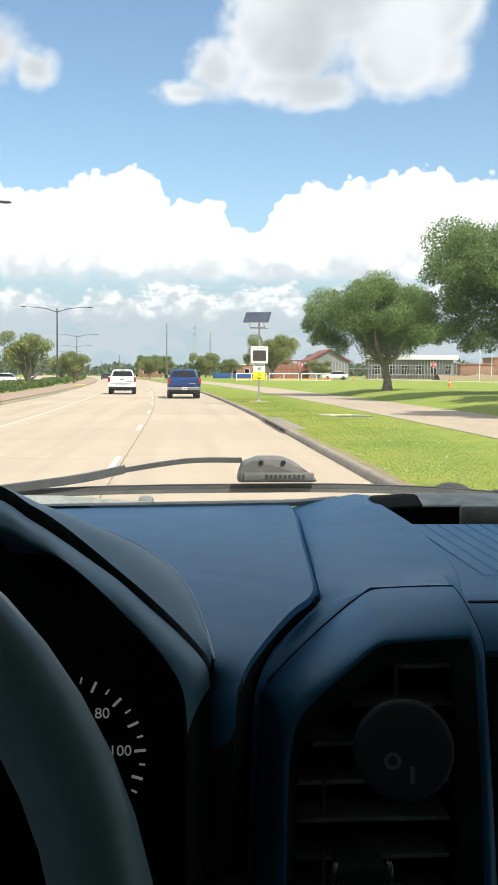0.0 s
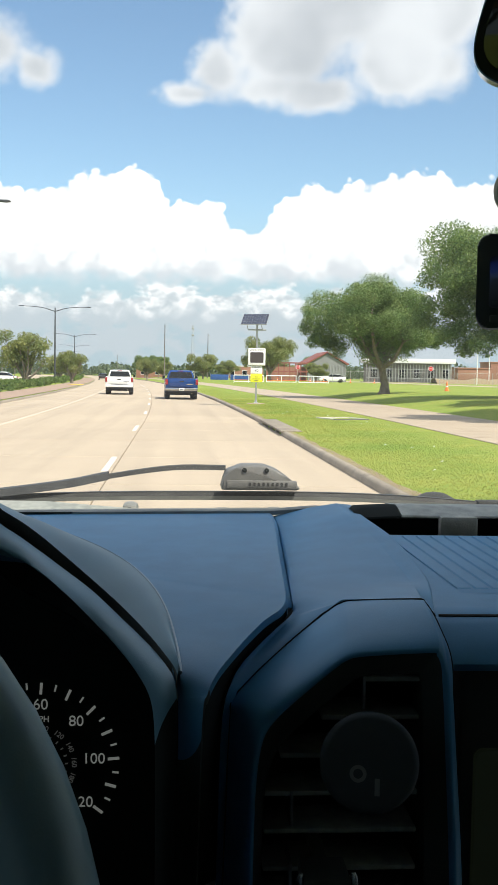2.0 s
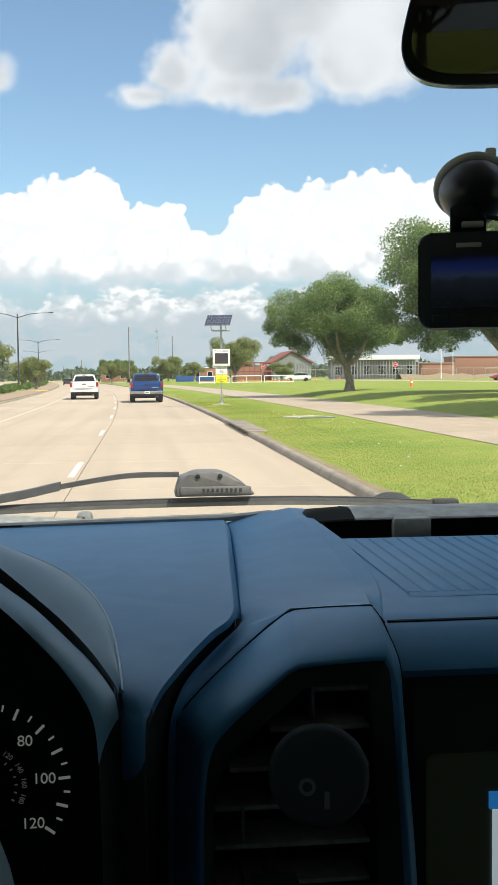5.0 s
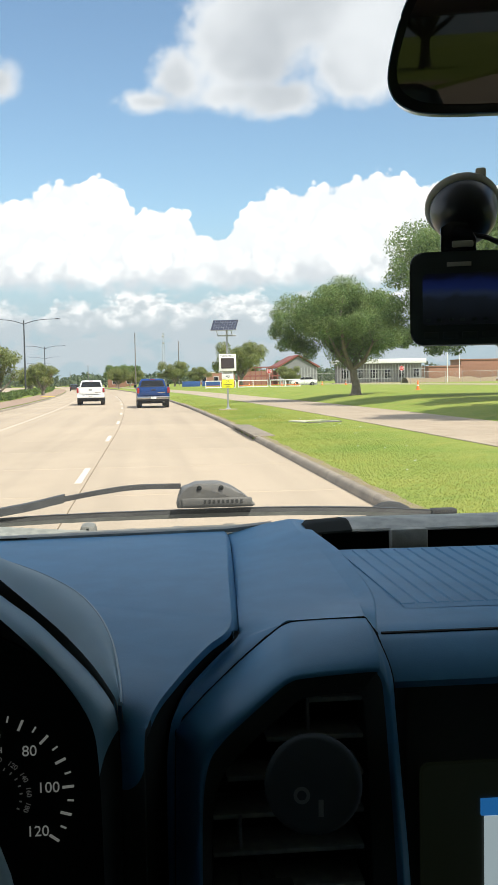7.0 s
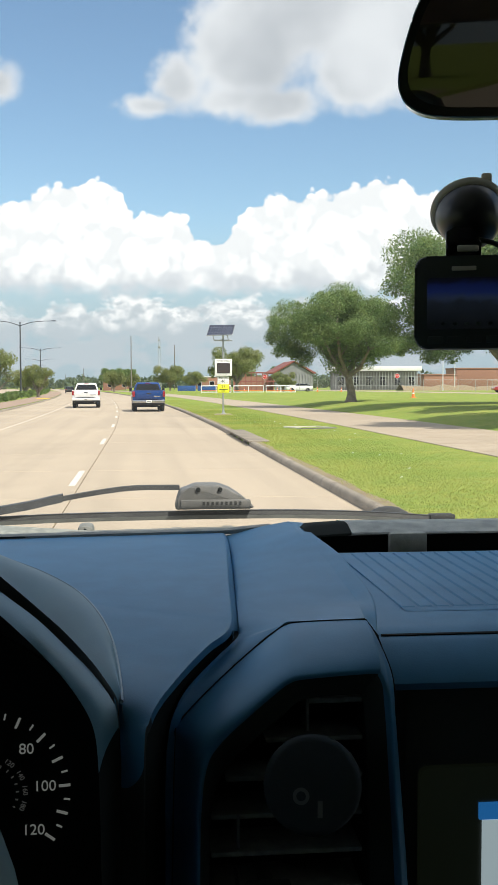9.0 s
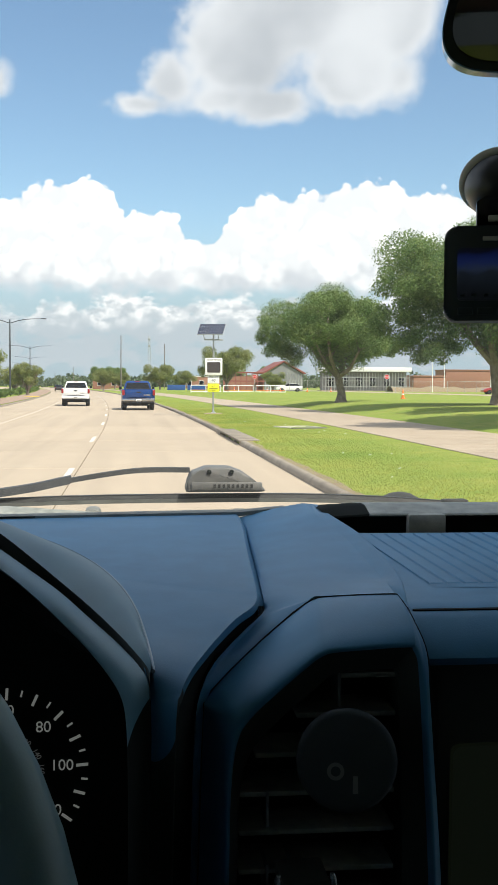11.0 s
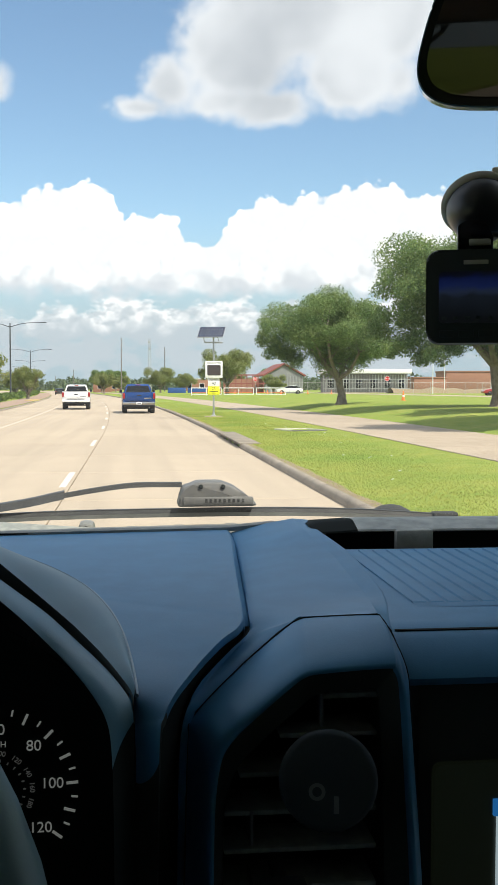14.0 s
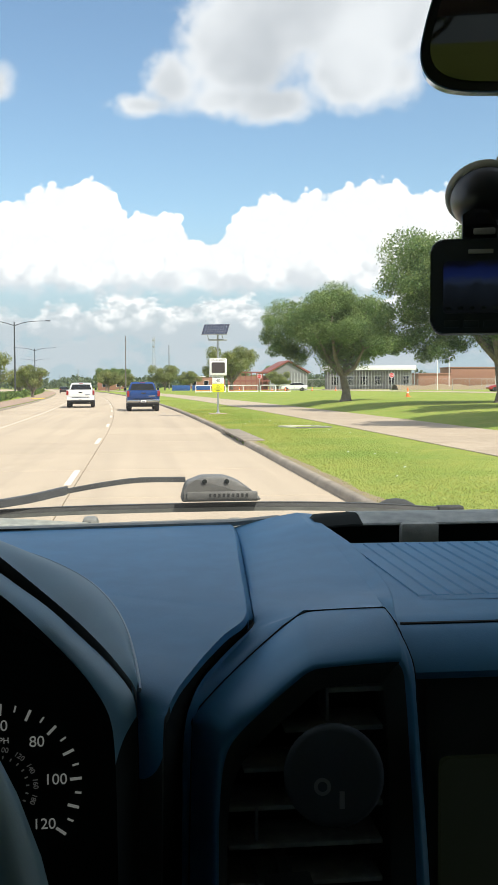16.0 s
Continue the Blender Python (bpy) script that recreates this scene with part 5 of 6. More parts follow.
seat(0.72, "dark cloth passenger seat, unseen, added to block light from behind")

# ---- wiper
wip = thing("windscreen_wiper", "black windscreen wiper parked along the foot of the glass", "wiper")
blade_line = smooth_line([(-0.42, 1.20, 1.392), (-0.161, 1.19, 1.4155), (0.09, 1.178, 1.4215), (0.24, 1.182, 1.4185), (0.36, 1.19, 1.4095)], 20)
part("blade_rubber", loft([[p + Vector((0, -0.005, -0.0058)), p + Vector((0, -0.003, -0.0022)), p + Vector((0, 0.003, -0.0020)), p + Vector((0, 0.005, -0.0058))] for p in blade_line], close=True), M["rubber"], wip)
part("blade_spine", loft([[p + Vector((0, -0.003, -0.0021)), p + Vector((0, -0.003, -0.0010)), p + Vector((0, 0.004, -0.0010)), p + Vector((0, 0.004, -0.0021))] for p in blade_line], close=True), M["wiper"], wip, "grey worn spine")
part("blade_flank", loft([[p + Vector((0, -0.004, -0.0104)), p + Vector((0, -0.005, -0.0060)), p + Vector((0, 0.004, -0.0060)), p + Vector((0, 0.004, -0.0104))] for p in blade_line], close=True), M["trim"], wip, "grey flank of the blade")
part("blade_tip", box(0.335, 0.364, 1.180, 1.196, 1.4050, 1.4118, 0.002), M["rubber"], wip)
part("arm_sleeve", loft([[p + Vector(o) for o in ((0, -0.009, -0.0046), (0, -0.005, 0.0036), (0, 0.006, 0.0042), (0, 0.009, -0.0040))] for p in smooth_line([(-0.44, 1.20, 1.385), (-0.161, 1.19, 1.4205), (-0.079, 1.19, 1.4355)], 10)], close=True), M["wiper"], wip)
part("arm_rod", loft([[p + Vector(o) for o in ((0, -0.005, -0.0028), (0, -0.003, 0.0020), (0, 0.005, 0.0024), (0, 0.005, -0.0024))] for p in smooth_line([(-0.085, 1.19, 1.4335), (-0.04, 1.19, 1.441), (0.0, 1.19, 1.4455), (0.05, 1.185, 1.446)], 10)], close=True), M["rubber"], wip)
cap = part("pivot_cap", prism([(0.044, 1.4235), (0.047, 1.435), (0.050, 1.4445), (0.060, 1.4475), (0.066, 1.4505), (0.092, 1.4505), (0.106, 1.4455), (0.119, 1.4365), (0.131, 1.4265), (0.129, 1.4235)], 1.158, 1.196, "Y", 0.003), M["cap_grey"], wip, "grey weathered pivot cap")
for x in (0.0695, 0.0935):
    part("rivet", lathe([(0.0026, 1.1575), (0.0026, 1.1565), (0.0016, 1.156)], 12, "Y", (x, 0, 1.4455)), M["seam"], cap)
part("cap_step", box(0.050, 0.127, 1.1555, 1.160, 1.4255, 1.4345, 0.002), M["cap_grey"], cap)
for k in range(9):
    part("cap_rib", box(0.074 + 0.005 * k, 0.0765 + 0.005 * k, 1.1545, 1.157, 1.4285, 1.4325), M["rubber"], cap, smooth=False)

# ---- dashboard
dashb = thing("dashboard", "blue-grey moulded plastic dashboard with seams and a ridged tray", "dashboard")
ridge = [(0.0873, 1.05, 1.4132), (0.0838, 0.965, 1.415), (0.0742, 0.81, 1.4107), (0.0684, 0.71, 1.4058), (0.0661, 0.682, 1.4034), (0.061, 0.662, 1.4017), (0.0493, 0.639, 1.3999), (0.0368, 0.612, 1.3959), (0.0261, 0.584, 1.3925), (0.0176, 0.56, 1.3893), (0.0122, 0.545, 1.3828), (0.0095, 0.543, 1.3671), (0.0085, 0.58, 1.263)]
left_edge = [(-0.60, 1.06, 1.402), (-0.60, 0.95, 1.406), (-0.40, 0.87, 1.4085), (-0.25, 0.838, 1.409), (-0.130, 0.800, 1.4098), (-0.050, 0.745, 1.4084), (-0.0308, 0.705, 1.4064), (-0.0182, 0.656, 1.4030), (-0.0103, 0.607, 1.3983), (-0.0063, 0.56, 1.3917), (-0.0058, 0.552, 1.3794), (-0.0056, 0.552, 1.3586), (-0.006, 0.6, 1.2406)]
upper = sheet(left_edge, ridge, 97, 10, 0.003)
inside = [v for v in upper.verts if not v.is_boundary]
for k in range(40):
    bmesh.ops.smooth_vert(upper, verts=inside, factor=0.5, use_axis_x=True, use_axis_y=True, use_axis_z=True)
# one gently crowned surface carries the flat of the panel
rails = np.array([p for p in ridge + left_edge if p[2] > 1.39])


def crown(x, y):
    return np.stack([y ** 0, y, y ** 2, y ** 3, x, x * y], -1)


fit = np.linalg.lstsq(crown(rails[:, 0], rails[:, 1]), rails[:, 2], rcond=None)[0]
upper.verts.ensure_lookup_table()
for k in range(97):
    row = upper.verts[11 * k:11 * k + 11]
    off = [row[j].co.z - float(crown(np.float64(row[j].co.x), np.float64(row[j].co.y)) @ fit) for j in (0, 10)]
    share = min(max((0.5 * (row[0].co.y + row[10].co.y) - 0.58) / 0.03, 0), 1) if row[0].co.z > 1.39 and row[10].co.z > 1.385 else 0
    for j in range(1, 10):
        v, u = row[j].co, j / 10
        flat_z = float(crown(np.float64(v.x), np.float64(v.y)) @ fit) + (1 - u) ** 2 * off[0] + u ** 2 * off[1]
        v.z += share * (flat_z - v.z)
for k in range(12):
    bmesh.ops.smooth_vert(upper, verts=inside, factor=0.5, use_axis_x=False, use_axis_y=False, use_axis_z=True)
upper.faces.ensure_lookup_table()
skirt = upper.copy()
skirt.faces.ensure_lookup_table()
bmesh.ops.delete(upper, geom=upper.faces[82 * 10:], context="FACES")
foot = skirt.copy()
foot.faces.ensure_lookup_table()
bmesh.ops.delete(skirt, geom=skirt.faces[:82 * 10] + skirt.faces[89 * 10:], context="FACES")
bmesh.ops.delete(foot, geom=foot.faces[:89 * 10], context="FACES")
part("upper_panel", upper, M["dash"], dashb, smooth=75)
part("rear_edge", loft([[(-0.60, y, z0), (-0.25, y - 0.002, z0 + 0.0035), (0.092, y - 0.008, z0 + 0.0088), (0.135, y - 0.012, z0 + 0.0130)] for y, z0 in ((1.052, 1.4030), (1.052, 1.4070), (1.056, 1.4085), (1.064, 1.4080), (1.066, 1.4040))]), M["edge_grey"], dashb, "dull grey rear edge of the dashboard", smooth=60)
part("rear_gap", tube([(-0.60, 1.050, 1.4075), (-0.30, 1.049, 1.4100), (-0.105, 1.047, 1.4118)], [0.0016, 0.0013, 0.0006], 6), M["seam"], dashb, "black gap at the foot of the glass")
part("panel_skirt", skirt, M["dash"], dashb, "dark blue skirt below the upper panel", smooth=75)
# the skirt's lowest rows go black to paint its fade into shade
part("panel_foot", foot, M["dash_dark"], dashb, "foot of the skirt, black in place of shade", smooth=75)
# the lip rolls over into a narrow channel, shallow at the back and deep at the front
trough = [(0.0923, 1.05, 1.4098), (0.0899, 0.965, 1.4082), (0.0812, 0.82, 1.4036), (0.0746, 0.718, 1.4002), (0.073, 0.692, 1.3963), (0.0693, 0.678, 1.3918), (0.0597, 0.664, 1.387), (0.0465, 0.642, 1.3813), (0.0343, 0.62, 1.3753), (0.027, 0.605, 1.3686), (0.0232, 0.6, 1.3556), (0.0216, 0.603, 1.3269), (0.0217, 0.63, 1.2377)]
c_right = [(0.1517, 1.035, 1.4249), (0.1507, 0.955, 1.4237), (0.1604, 0.865, 1.4149), (0.1622, 0.745, 1.4043), (0.1511, 0.662, 1.4092), (0.1019, 0.672, 1.4059), (0.0868, 0.664, 1.3979), (0.0656, 0.648, 1.3852), (0.0449, 0.625, 1.3736), (0.0316, 0.608, 1.3656), (0.0272, 0.603, 1.3545), (0.0259, 0.605, 1.326), (0.0256, 0.635, 1.235)]
crest, brink, far_side = smooth_line(ridge, 73), smooth_line(trough, 73), even_line(c_right, 73)
lip_rows, wall_rows, floor_rows = [], [], []
for k, (a, b) in enumerate(zip(crest, brink)):
    o = Vector((b.x - a.x, b.y - a.y, 0)).normalized()
    deep = 0.0035 + 0.0425 * min(max((k - 20) / 10, 0), 1)
    lip = [a + o * s - Vector((0, 0, h)) for s, h in ((0, 0), (0.0012, 0.0003), (0.0024, 0.0012), (0.0033, 0.0026), (0.0038, min(0.0044, 0.9 * deep)))]
    gape = min(max((k - 26) / 5, 0), 1)   # how far the channel has opened into a recess
    lip[3] += Vector((0, -0.0004, -0.0004)) * gape
    lip[4] += Vector((0, 0.0006, -0.0006)) * gape
    lip_rows.append(lip)
    if k < 26:
        wall = [b - o * 0.0008 - Vector((0, 0, 0.0030)), b - o * 0.0005 - Vector((0, 0, 0.0012)), b]
        floor_rows.append([lip[-1], a + o * 0.0042 - Vector((0, 0, deep)), b - o * 0.0010 - Vector((0, 0, deep)), wall[0]])
    else:
        rise = 0.15 * gape * min(max((54 - k) / 8, 0.1), 1)
        wall = [b.lerp(a, rise) + Vector((0, 0.0015, 0)), b.lerp(a, 0.5 * rise) + Vector((0, -0.0003, 0)), b]
        floor_rows.append([lip[-1], lip[-1] + Vector((0, 0.007, -0.001)), wall[0] + Vector((0, 0.007, 0.0005)), wall[0]])
    wall_rows.append(wall)
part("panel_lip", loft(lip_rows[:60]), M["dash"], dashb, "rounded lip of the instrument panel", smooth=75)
# the lip's lower end is blackened the same way, as painted shade
part("lip_foot", loft(lip_rows[59:]), M["dash_dark"], dashb, "foot of the lip, black in place of shade", smooth=75)
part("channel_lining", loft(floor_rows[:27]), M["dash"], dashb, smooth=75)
# same plastic as the panels; the deep stretch has its shade painted black
part("channel_lining", loft(floor_rows[26:]), M["seam"], dashb, "channel lining, black for the shade in its depth", smooth=75)
middle = loft([w + [b.lerp(c, s) + Vector((0, 0, 0.0012 * math.sin(math.pi * s) * min(1.0, (c - b).length / 0.06))) for s in (0.06, 0.15, 0.3, 0.5, 0.7, 0.85, 0.94, 1)] for w, b, c in zip(wall_rows, brink, far_side)])
inside = [v for v in middle.verts if not v.is_boundary and all(not u.is_boundary for e in v.link_edges for u in e.verts)]
for _ in range(6):
    bmesh.ops.smooth_vert(middle, verts=inside, factor=0.4, use_axis_x=True, use_axis_y=True, use_axis_z=True)
part("centre_panel", middle, M["dash"], dashb, smooth=60)
seam_line = [(0.0246, 0.63, 1.1852), (0.0261, 0.612, 1.2907), (0.0272, 0.604, 1.3509), (0.0293, 0.607, 1.3614), (0.0449, 0.626, 1.3723), (0.0712, 0.652, 1.3876), (0.0917, 0.666, 1.3995), (0.1004, 0.669, 1.4041), (0.1105, 0.669, 1.406), (0.1452, 0.652, 1.4104), (0.15, 0.648, 1.4093), (0.1536, 0.636, 1.4021), (0.1559, 0.606, 1.3873), (0.1569, 0.6, 1.3632), (0.1596, 0.6, 1.3299), (0.1649, 0.6, 1.2594), (0.1677, 0.6, 1.1811)]
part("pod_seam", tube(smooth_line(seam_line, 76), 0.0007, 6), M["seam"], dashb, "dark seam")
rim = [(0.0386, 0.575, 1.2001), (0.0387, 0.575, 1.278), (0.0397, 0.576, 1.3237), (0.0432, 0.577, 1.3499), (0.0512, 0.579, 1.3619), (0.0652, 0.582, 1.3735), (0.0834, 0.587, 1.3868), (0.0915, 0.588, 1.3917), (0.1012, 0.589, 1.3935), (0.1422, 0.591, 1.3952), (0.1468, 0.591, 1.3934), (0.1495, 0.59, 1.3872), (0.1504, 0.589, 1.3764), (0.1515, 0.589, 1.3634), (0.1531, 0.588, 1.3344), (0.1574, 0.587, 1.2658), (0.1598, 0.587, 1.186)]
inner = [(0.0467, 0.6, 1.1785), (0.0468, 0.6, 1.2788), (0.0482, 0.6, 1.3107), (0.052, 0.6, 1.327), (0.0585, 0.6, 1.3382), (0.0743, 0.6, 1.3538), (0.0915, 0.6, 1.3683), (0.0986, 0.6, 1.3743), (0.1078, 0.6, 1.3767), (0.1333, 0.6, 1.378), (0.1363, 0.6, 1.3769), (0.1376, 0.6, 1.3736), (0.1383, 0.6, 1.367), (0.1391, 0.6, 1.3554), (0.1403, 0.6, 1.3272), (0.1422, 0.6, 1.2604), (0.1431, 0.6, 1.179)]
A, B, C = smooth_line(seam_line, 91), smooth_line(rim, 91), smooth_line(inner, 91)
pod_rows, bezel_rows = [], []
for a, b, c in zip(A, B, C):
    row = [a.lerp(b, s) + Vector((0, -0.001, 0.0042)) * math.sin(math.pi * s) for s in (0, 0.06, 0.2, 0.4, 0.6, 0.78, 0.90)]
    pod_rows.append(row + [a.lerp(b, 0.97).lerp(c, 0.04), b.lerp(c, 0.10), b.lerp(c, 0.20)])
    bezel_rows.append([b.lerp(c, 0.20), b.lerp(c, 0.55), b.lerp(c, 0.9), c])
pod = part("vent_pod", loft(list(zip(*pod_rows))), M["dash"], dashb, "faceted surround of the centre vent", smooth=85)
part("vent_bezel", loft(list(zip(*bezel_rows))), M["dash_dark"], pod, "black inner bezel", smooth=85)
part("vent_throat", loft([C, [Vector((p.x, 0.66, p.z)) for p in C]]), M["dash_dark"], pod)
# near-black sheet in place of the shade deep in the vent
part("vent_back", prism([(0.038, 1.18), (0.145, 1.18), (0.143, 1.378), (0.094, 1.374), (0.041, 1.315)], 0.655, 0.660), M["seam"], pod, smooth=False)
for k in range(9):
    z = 1.216 + 0.0225 * k
    x0 = 0.048 if z < 1.32 else 0.048 + (z - 1.32) * 1.05
    part("vent_slat", box(x0, 0.138, 0.604, 0.640, z - 0.0016, z + 0.0016, 0.0008), M["cowl_pale"], pod)
for x, z in ((0.064, 1.297), (0.105, 1.366), (0.064, 1.255)):
    part("vane", box(x - 0.001, x + 0.001, 0.603, 0.628, z - 0.010, z + 0.010, 0.0006), M["bar_grey"], pod)
# right of the pod: tray, its lip and the stack below
def tray_z(y):
    return 1.4035 + 0.0404 * (y - 0.665)


part("tray", loft([[(x, y, z), (0.50, y, z - 0.001), (1.10, y, z - 0.004)] for x, y, z in ((0.1675, 0.906, tray_z(0.906)), (0.1738, 0.75, tray_z(0.75)), (0.1670, 0.712, tray_z(0.712)), (0.1549, 0.664, 1.4036), (0.157, 0.650, 1.4030), (0.1565, 0.6445, 1.4010))]), M["dash"], dashb, "smooth border of the tray")
prof = [(0.0, -0.0008), (0.0006, 0.0010)]
x = 0.002
while x < 0.92:
    prof += [(x, 0.0010), (x + 0.0078, 0.0010), (x + 0.0088, -0.0003), (x + 0.0108, -0.0003), (x + 0.0118, 0.0010)]
    x += 0.0122
mat_rows = []
for y, dz in [(0.6990, 0.0001), (0.7092, 0.0006)] + [(v, 0.0) for v in stations(0.7105, 0.899, 0.03)]:
    mat_rows.append([(0.1865 - 0.06 * (y - 0.7092) + a, y, tray_z(y) - 0.0035 * max(a - 0.3, 0) + (b if dz == 0 else dz)) for a, b in prof])
part("tray_mat", loft(mat_rows), M["dash"], dashb, "ribbed tray mat", smooth=False)
part("tray_seam", box(0.158, 1.10, 0.6405, 0.6445, 1.398, 1.4028), M["seam"], dashb, smooth=False)
tray_brink = [(0.1661, 1.035, 1.4236), (0.1636, 0.955, 1.4235), (0.1735, 0.865, 1.417), (0.1728, 0.745, 1.4081), (0.1553, 0.6445, 1.4033)]
lower = smooth_line(tray_brink, 25)
part("tray_side", loft([[a.lerp(b, t) for t in (0, 0.08, 0.3, 0.6, 0.9, 1)] + [b + Vector((0.0012, 0, -0.0015)), b + Vector((0.002, 0, -0.008))] for a, b in zip(far_side[:25], lower)]), M["dash"], dashb, "sloping side of the tray", smooth=70)
part("stack_brow", loft([[(x0, y, z), (0.55, y, z), (1.10, y, z - 0.003)] for x0, y, z in ((0.1554, 0.6405, 1.4020), (0.1550, 0.630, 1.4000), (0.1564, 0.612, 1.3860), (0.1574, 0.608, 1.3810), (0.1592, 0.612, 1.3760), (0.1633, 0.625, 1.3735))]), M["dash"], dashb)
part("stack_face", box(0.1675, 0.62, 0.622, 0.66, 0.95, 1.378, 0.004), M["dash_dark"], dashb, "black centre stack face")
part("lower_dash", box(-0.60, 1.10, 0.665, 1.12, 0.75, 1.17, 0.03), M["dash_dark"], dashb)
part("glovebox_face", box(0.63, 1.10, 0.62, 0.72, 0.95, 1.378, 0.02), M["dash"], dashb)
# floor and walls of the slot are near-black to carry the shade inside
part("defrost_slot", box(0.172, 1.08, 0.895, 0.956, 1.376, 1.384), M["seam"], dashb, "floor of the defroster slot, black for the shade inside", smooth=False)
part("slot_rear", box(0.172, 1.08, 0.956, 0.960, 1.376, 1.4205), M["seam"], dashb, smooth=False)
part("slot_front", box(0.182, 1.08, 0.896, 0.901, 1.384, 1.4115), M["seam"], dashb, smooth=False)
for x0, x1 in ((0.233, 0.268), (0.36, 0.42), (0.52, 0.58)):
    part("slot_louvre", box(x0, x1, 0.944, 0.9555, 1.404, 1.4245, 0.003), M["louvre"], dashb, "grey louvre block")
BAR = ((0.957, 1.4215), (0.950, 1.4228), (0.951, 1.4245), (0.972, 1.4298), (0.985, 1.4304), (1.03, 1.4260), (1.07, 1.405))
# one bar in two colours: pale where sunlit, near-black where shaded
part("defrost_bar", loft([[(0.199, y, z), (0.60, y, z - 0.001), (1.08, y, z - 0.006)] for y, z in BAR]), M["louvre"], dashb, "grey textured defroster bar")
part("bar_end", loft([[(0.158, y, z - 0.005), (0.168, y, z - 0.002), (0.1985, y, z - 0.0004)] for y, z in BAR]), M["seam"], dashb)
screen_dim = material("display_dim", (0.02, 0.022, 0.02), 0.25, second=(0.025, 0.028, 0.024), scale=20, emit=((0.55, 0.75, 0.40), 0.003))
display = part("centre_display", prism(rounded(0.176, 0.43, 1.165, 1.326, 0.006), 0.616, 0.623), screen_dim, dashb, "dark centre display with a lit map edge", smooth=False)
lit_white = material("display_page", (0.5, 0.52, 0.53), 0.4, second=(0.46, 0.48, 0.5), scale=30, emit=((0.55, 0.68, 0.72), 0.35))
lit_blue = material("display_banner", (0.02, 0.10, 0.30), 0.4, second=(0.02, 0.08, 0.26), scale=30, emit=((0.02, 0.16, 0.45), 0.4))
part("display_banner", box(0.2125, 0.40, 0.6135, 0.616, 1.294, 1.304), lit_blue, display, "blue banner", smooth=False)
part("display_page", box(0.2145, 0.40, 0.6130, 0.6155, 1.18, 1.2938), lit_white, display, "pale lit page", smooth=False)

# ---- instrument binnacle
binn = thing("instrument_cluster", "hooded instrument cluster with a dark speedometer dial", "instrument cluster")
hood_edge = [(-0.3003, 0.87, 1.4354), (-0.1599, 0.84, 1.4364), (-0.1086, 0.8, 1.4346), (-0.0821, 0.78, 1.4306), (-0.057, 0.76, 1.4241), (-0.0361, 0.74, 1.4158), (-0.0206, 0.695, 1.4105), (-0.0109, 0.65, 1.4049), (-0.0055, 0.603, 1.3992), (-0.0028, 0.56, 1.3964), (-0.0022, 0.545, 1.3947)]
hood_line = [(-0.2669, 0.775, 1.4716), (-0.1596, 0.76, 1.4662), (-0.1198, 0.737, 1.4512), (-0.0978, 0.72, 1.4405), (-0.0774, 0.7, 1.4286), (-0.0581, 0.683, 1.4161), (-0.0392, 0.66, 1.405), (-0.0207, 0.615, 1.3978), (-0.0088, 0.57, 1.3953), (-0.0048, 0.552, 1.3942), (-0.0036, 0.545, 1.3927)]
rim_out = [(-0.2619, 0.76, 1.4654), (-0.1566, 0.745, 1.4583), (-0.1175, 0.722, 1.4427), (-0.0952, 0.7, 1.4329), (-0.0757, 0.684, 1.4224), (-0.0568, 0.667, 1.4122), (-0.0382, 0.642, 1.4014), (-0.0203, 0.603, 1.3947), (-0.0087, 0.563, 1.3918), (-0.0045, 0.547, 1.3868), (-0.0037, 0.545, 1.3698), (-0.0039, 0.55, 1.3384), (-0.0042, 0.57, 1.2528)]
rim_in = [(-0.254, 0.735, 1.4419), (-0.1517, 0.72, 1.4409), (-0.1125, 0.69, 1.4324), (-0.0893, 0.655, 1.4274), (-0.071, 0.64, 1.4161), (-0.0539, 0.63, 1.4022), (-0.0381, 0.61, 1.3911), (-0.026, 0.587, 1.3824), (-0.0185, 0.568, 1.3748), (-0.0157, 0.563, 1.3612), (-0.0149, 0.57, 1.3311), (-0.0147, 0.575, 1.2979), (-0.0146, 0.585, 1.2455)]
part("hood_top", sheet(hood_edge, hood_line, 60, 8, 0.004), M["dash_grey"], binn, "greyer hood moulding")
part("hood_skirt", sheet(hood_edge, [(x + 0.003, y + 0.006, z - 0.034) for x, y, z in hood_edge], 60, 3), M["dash_dark"], binn)
# the pale colour of this roll stands in for a line of light
part("hood_edge_roll", tube([(x, y, z - 0.0006) for x, y, z in smooth_line(hood_edge, 60)], 0.0012, 8), M["hood_highlight"], binn, "rounded edge of the hood, paler to paint its highlight")
part("hood_groove", loft([[a, a.lerp(b, 0.5) + Vector((0, 0.012, -0.012)), b] for a, b in zip(smooth_line(hood_line, 60), smooth_line(rim_out[:10] + [rim_out[10]], 60))]), M["dash_dark"], binn, "dark groove round the hood")
rim_rows = []
for a, b in zip(smooth_line(rim_out, 72), smooth_line(rim_in, 72)):
    swell = Vector((-0.001, -0.006, 0.003))
    rim_rows.append([a + Vector((0.001, 0.006, -0.004)), a] + [a.lerp(b, s) + swell * math.sin(math.pi * s) for s in (0.1, 0.22, 0.38, 0.55, 0.72, 0.88)] + [b, b + Vector((0.0, 0.012, -0.004)), Vector((b.x * 1.0, 0.740, b.z - 0.014))])
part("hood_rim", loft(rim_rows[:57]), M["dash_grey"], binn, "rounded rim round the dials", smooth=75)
# same moulding as the rim; near-black puts the shade low down into colour
part("rim_leg", loft(rim_rows[56:]), M["seam"], binn, "lower leg of the rim, black in place of its shade", smooth=75)
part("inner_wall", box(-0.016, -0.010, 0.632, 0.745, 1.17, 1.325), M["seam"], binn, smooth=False)
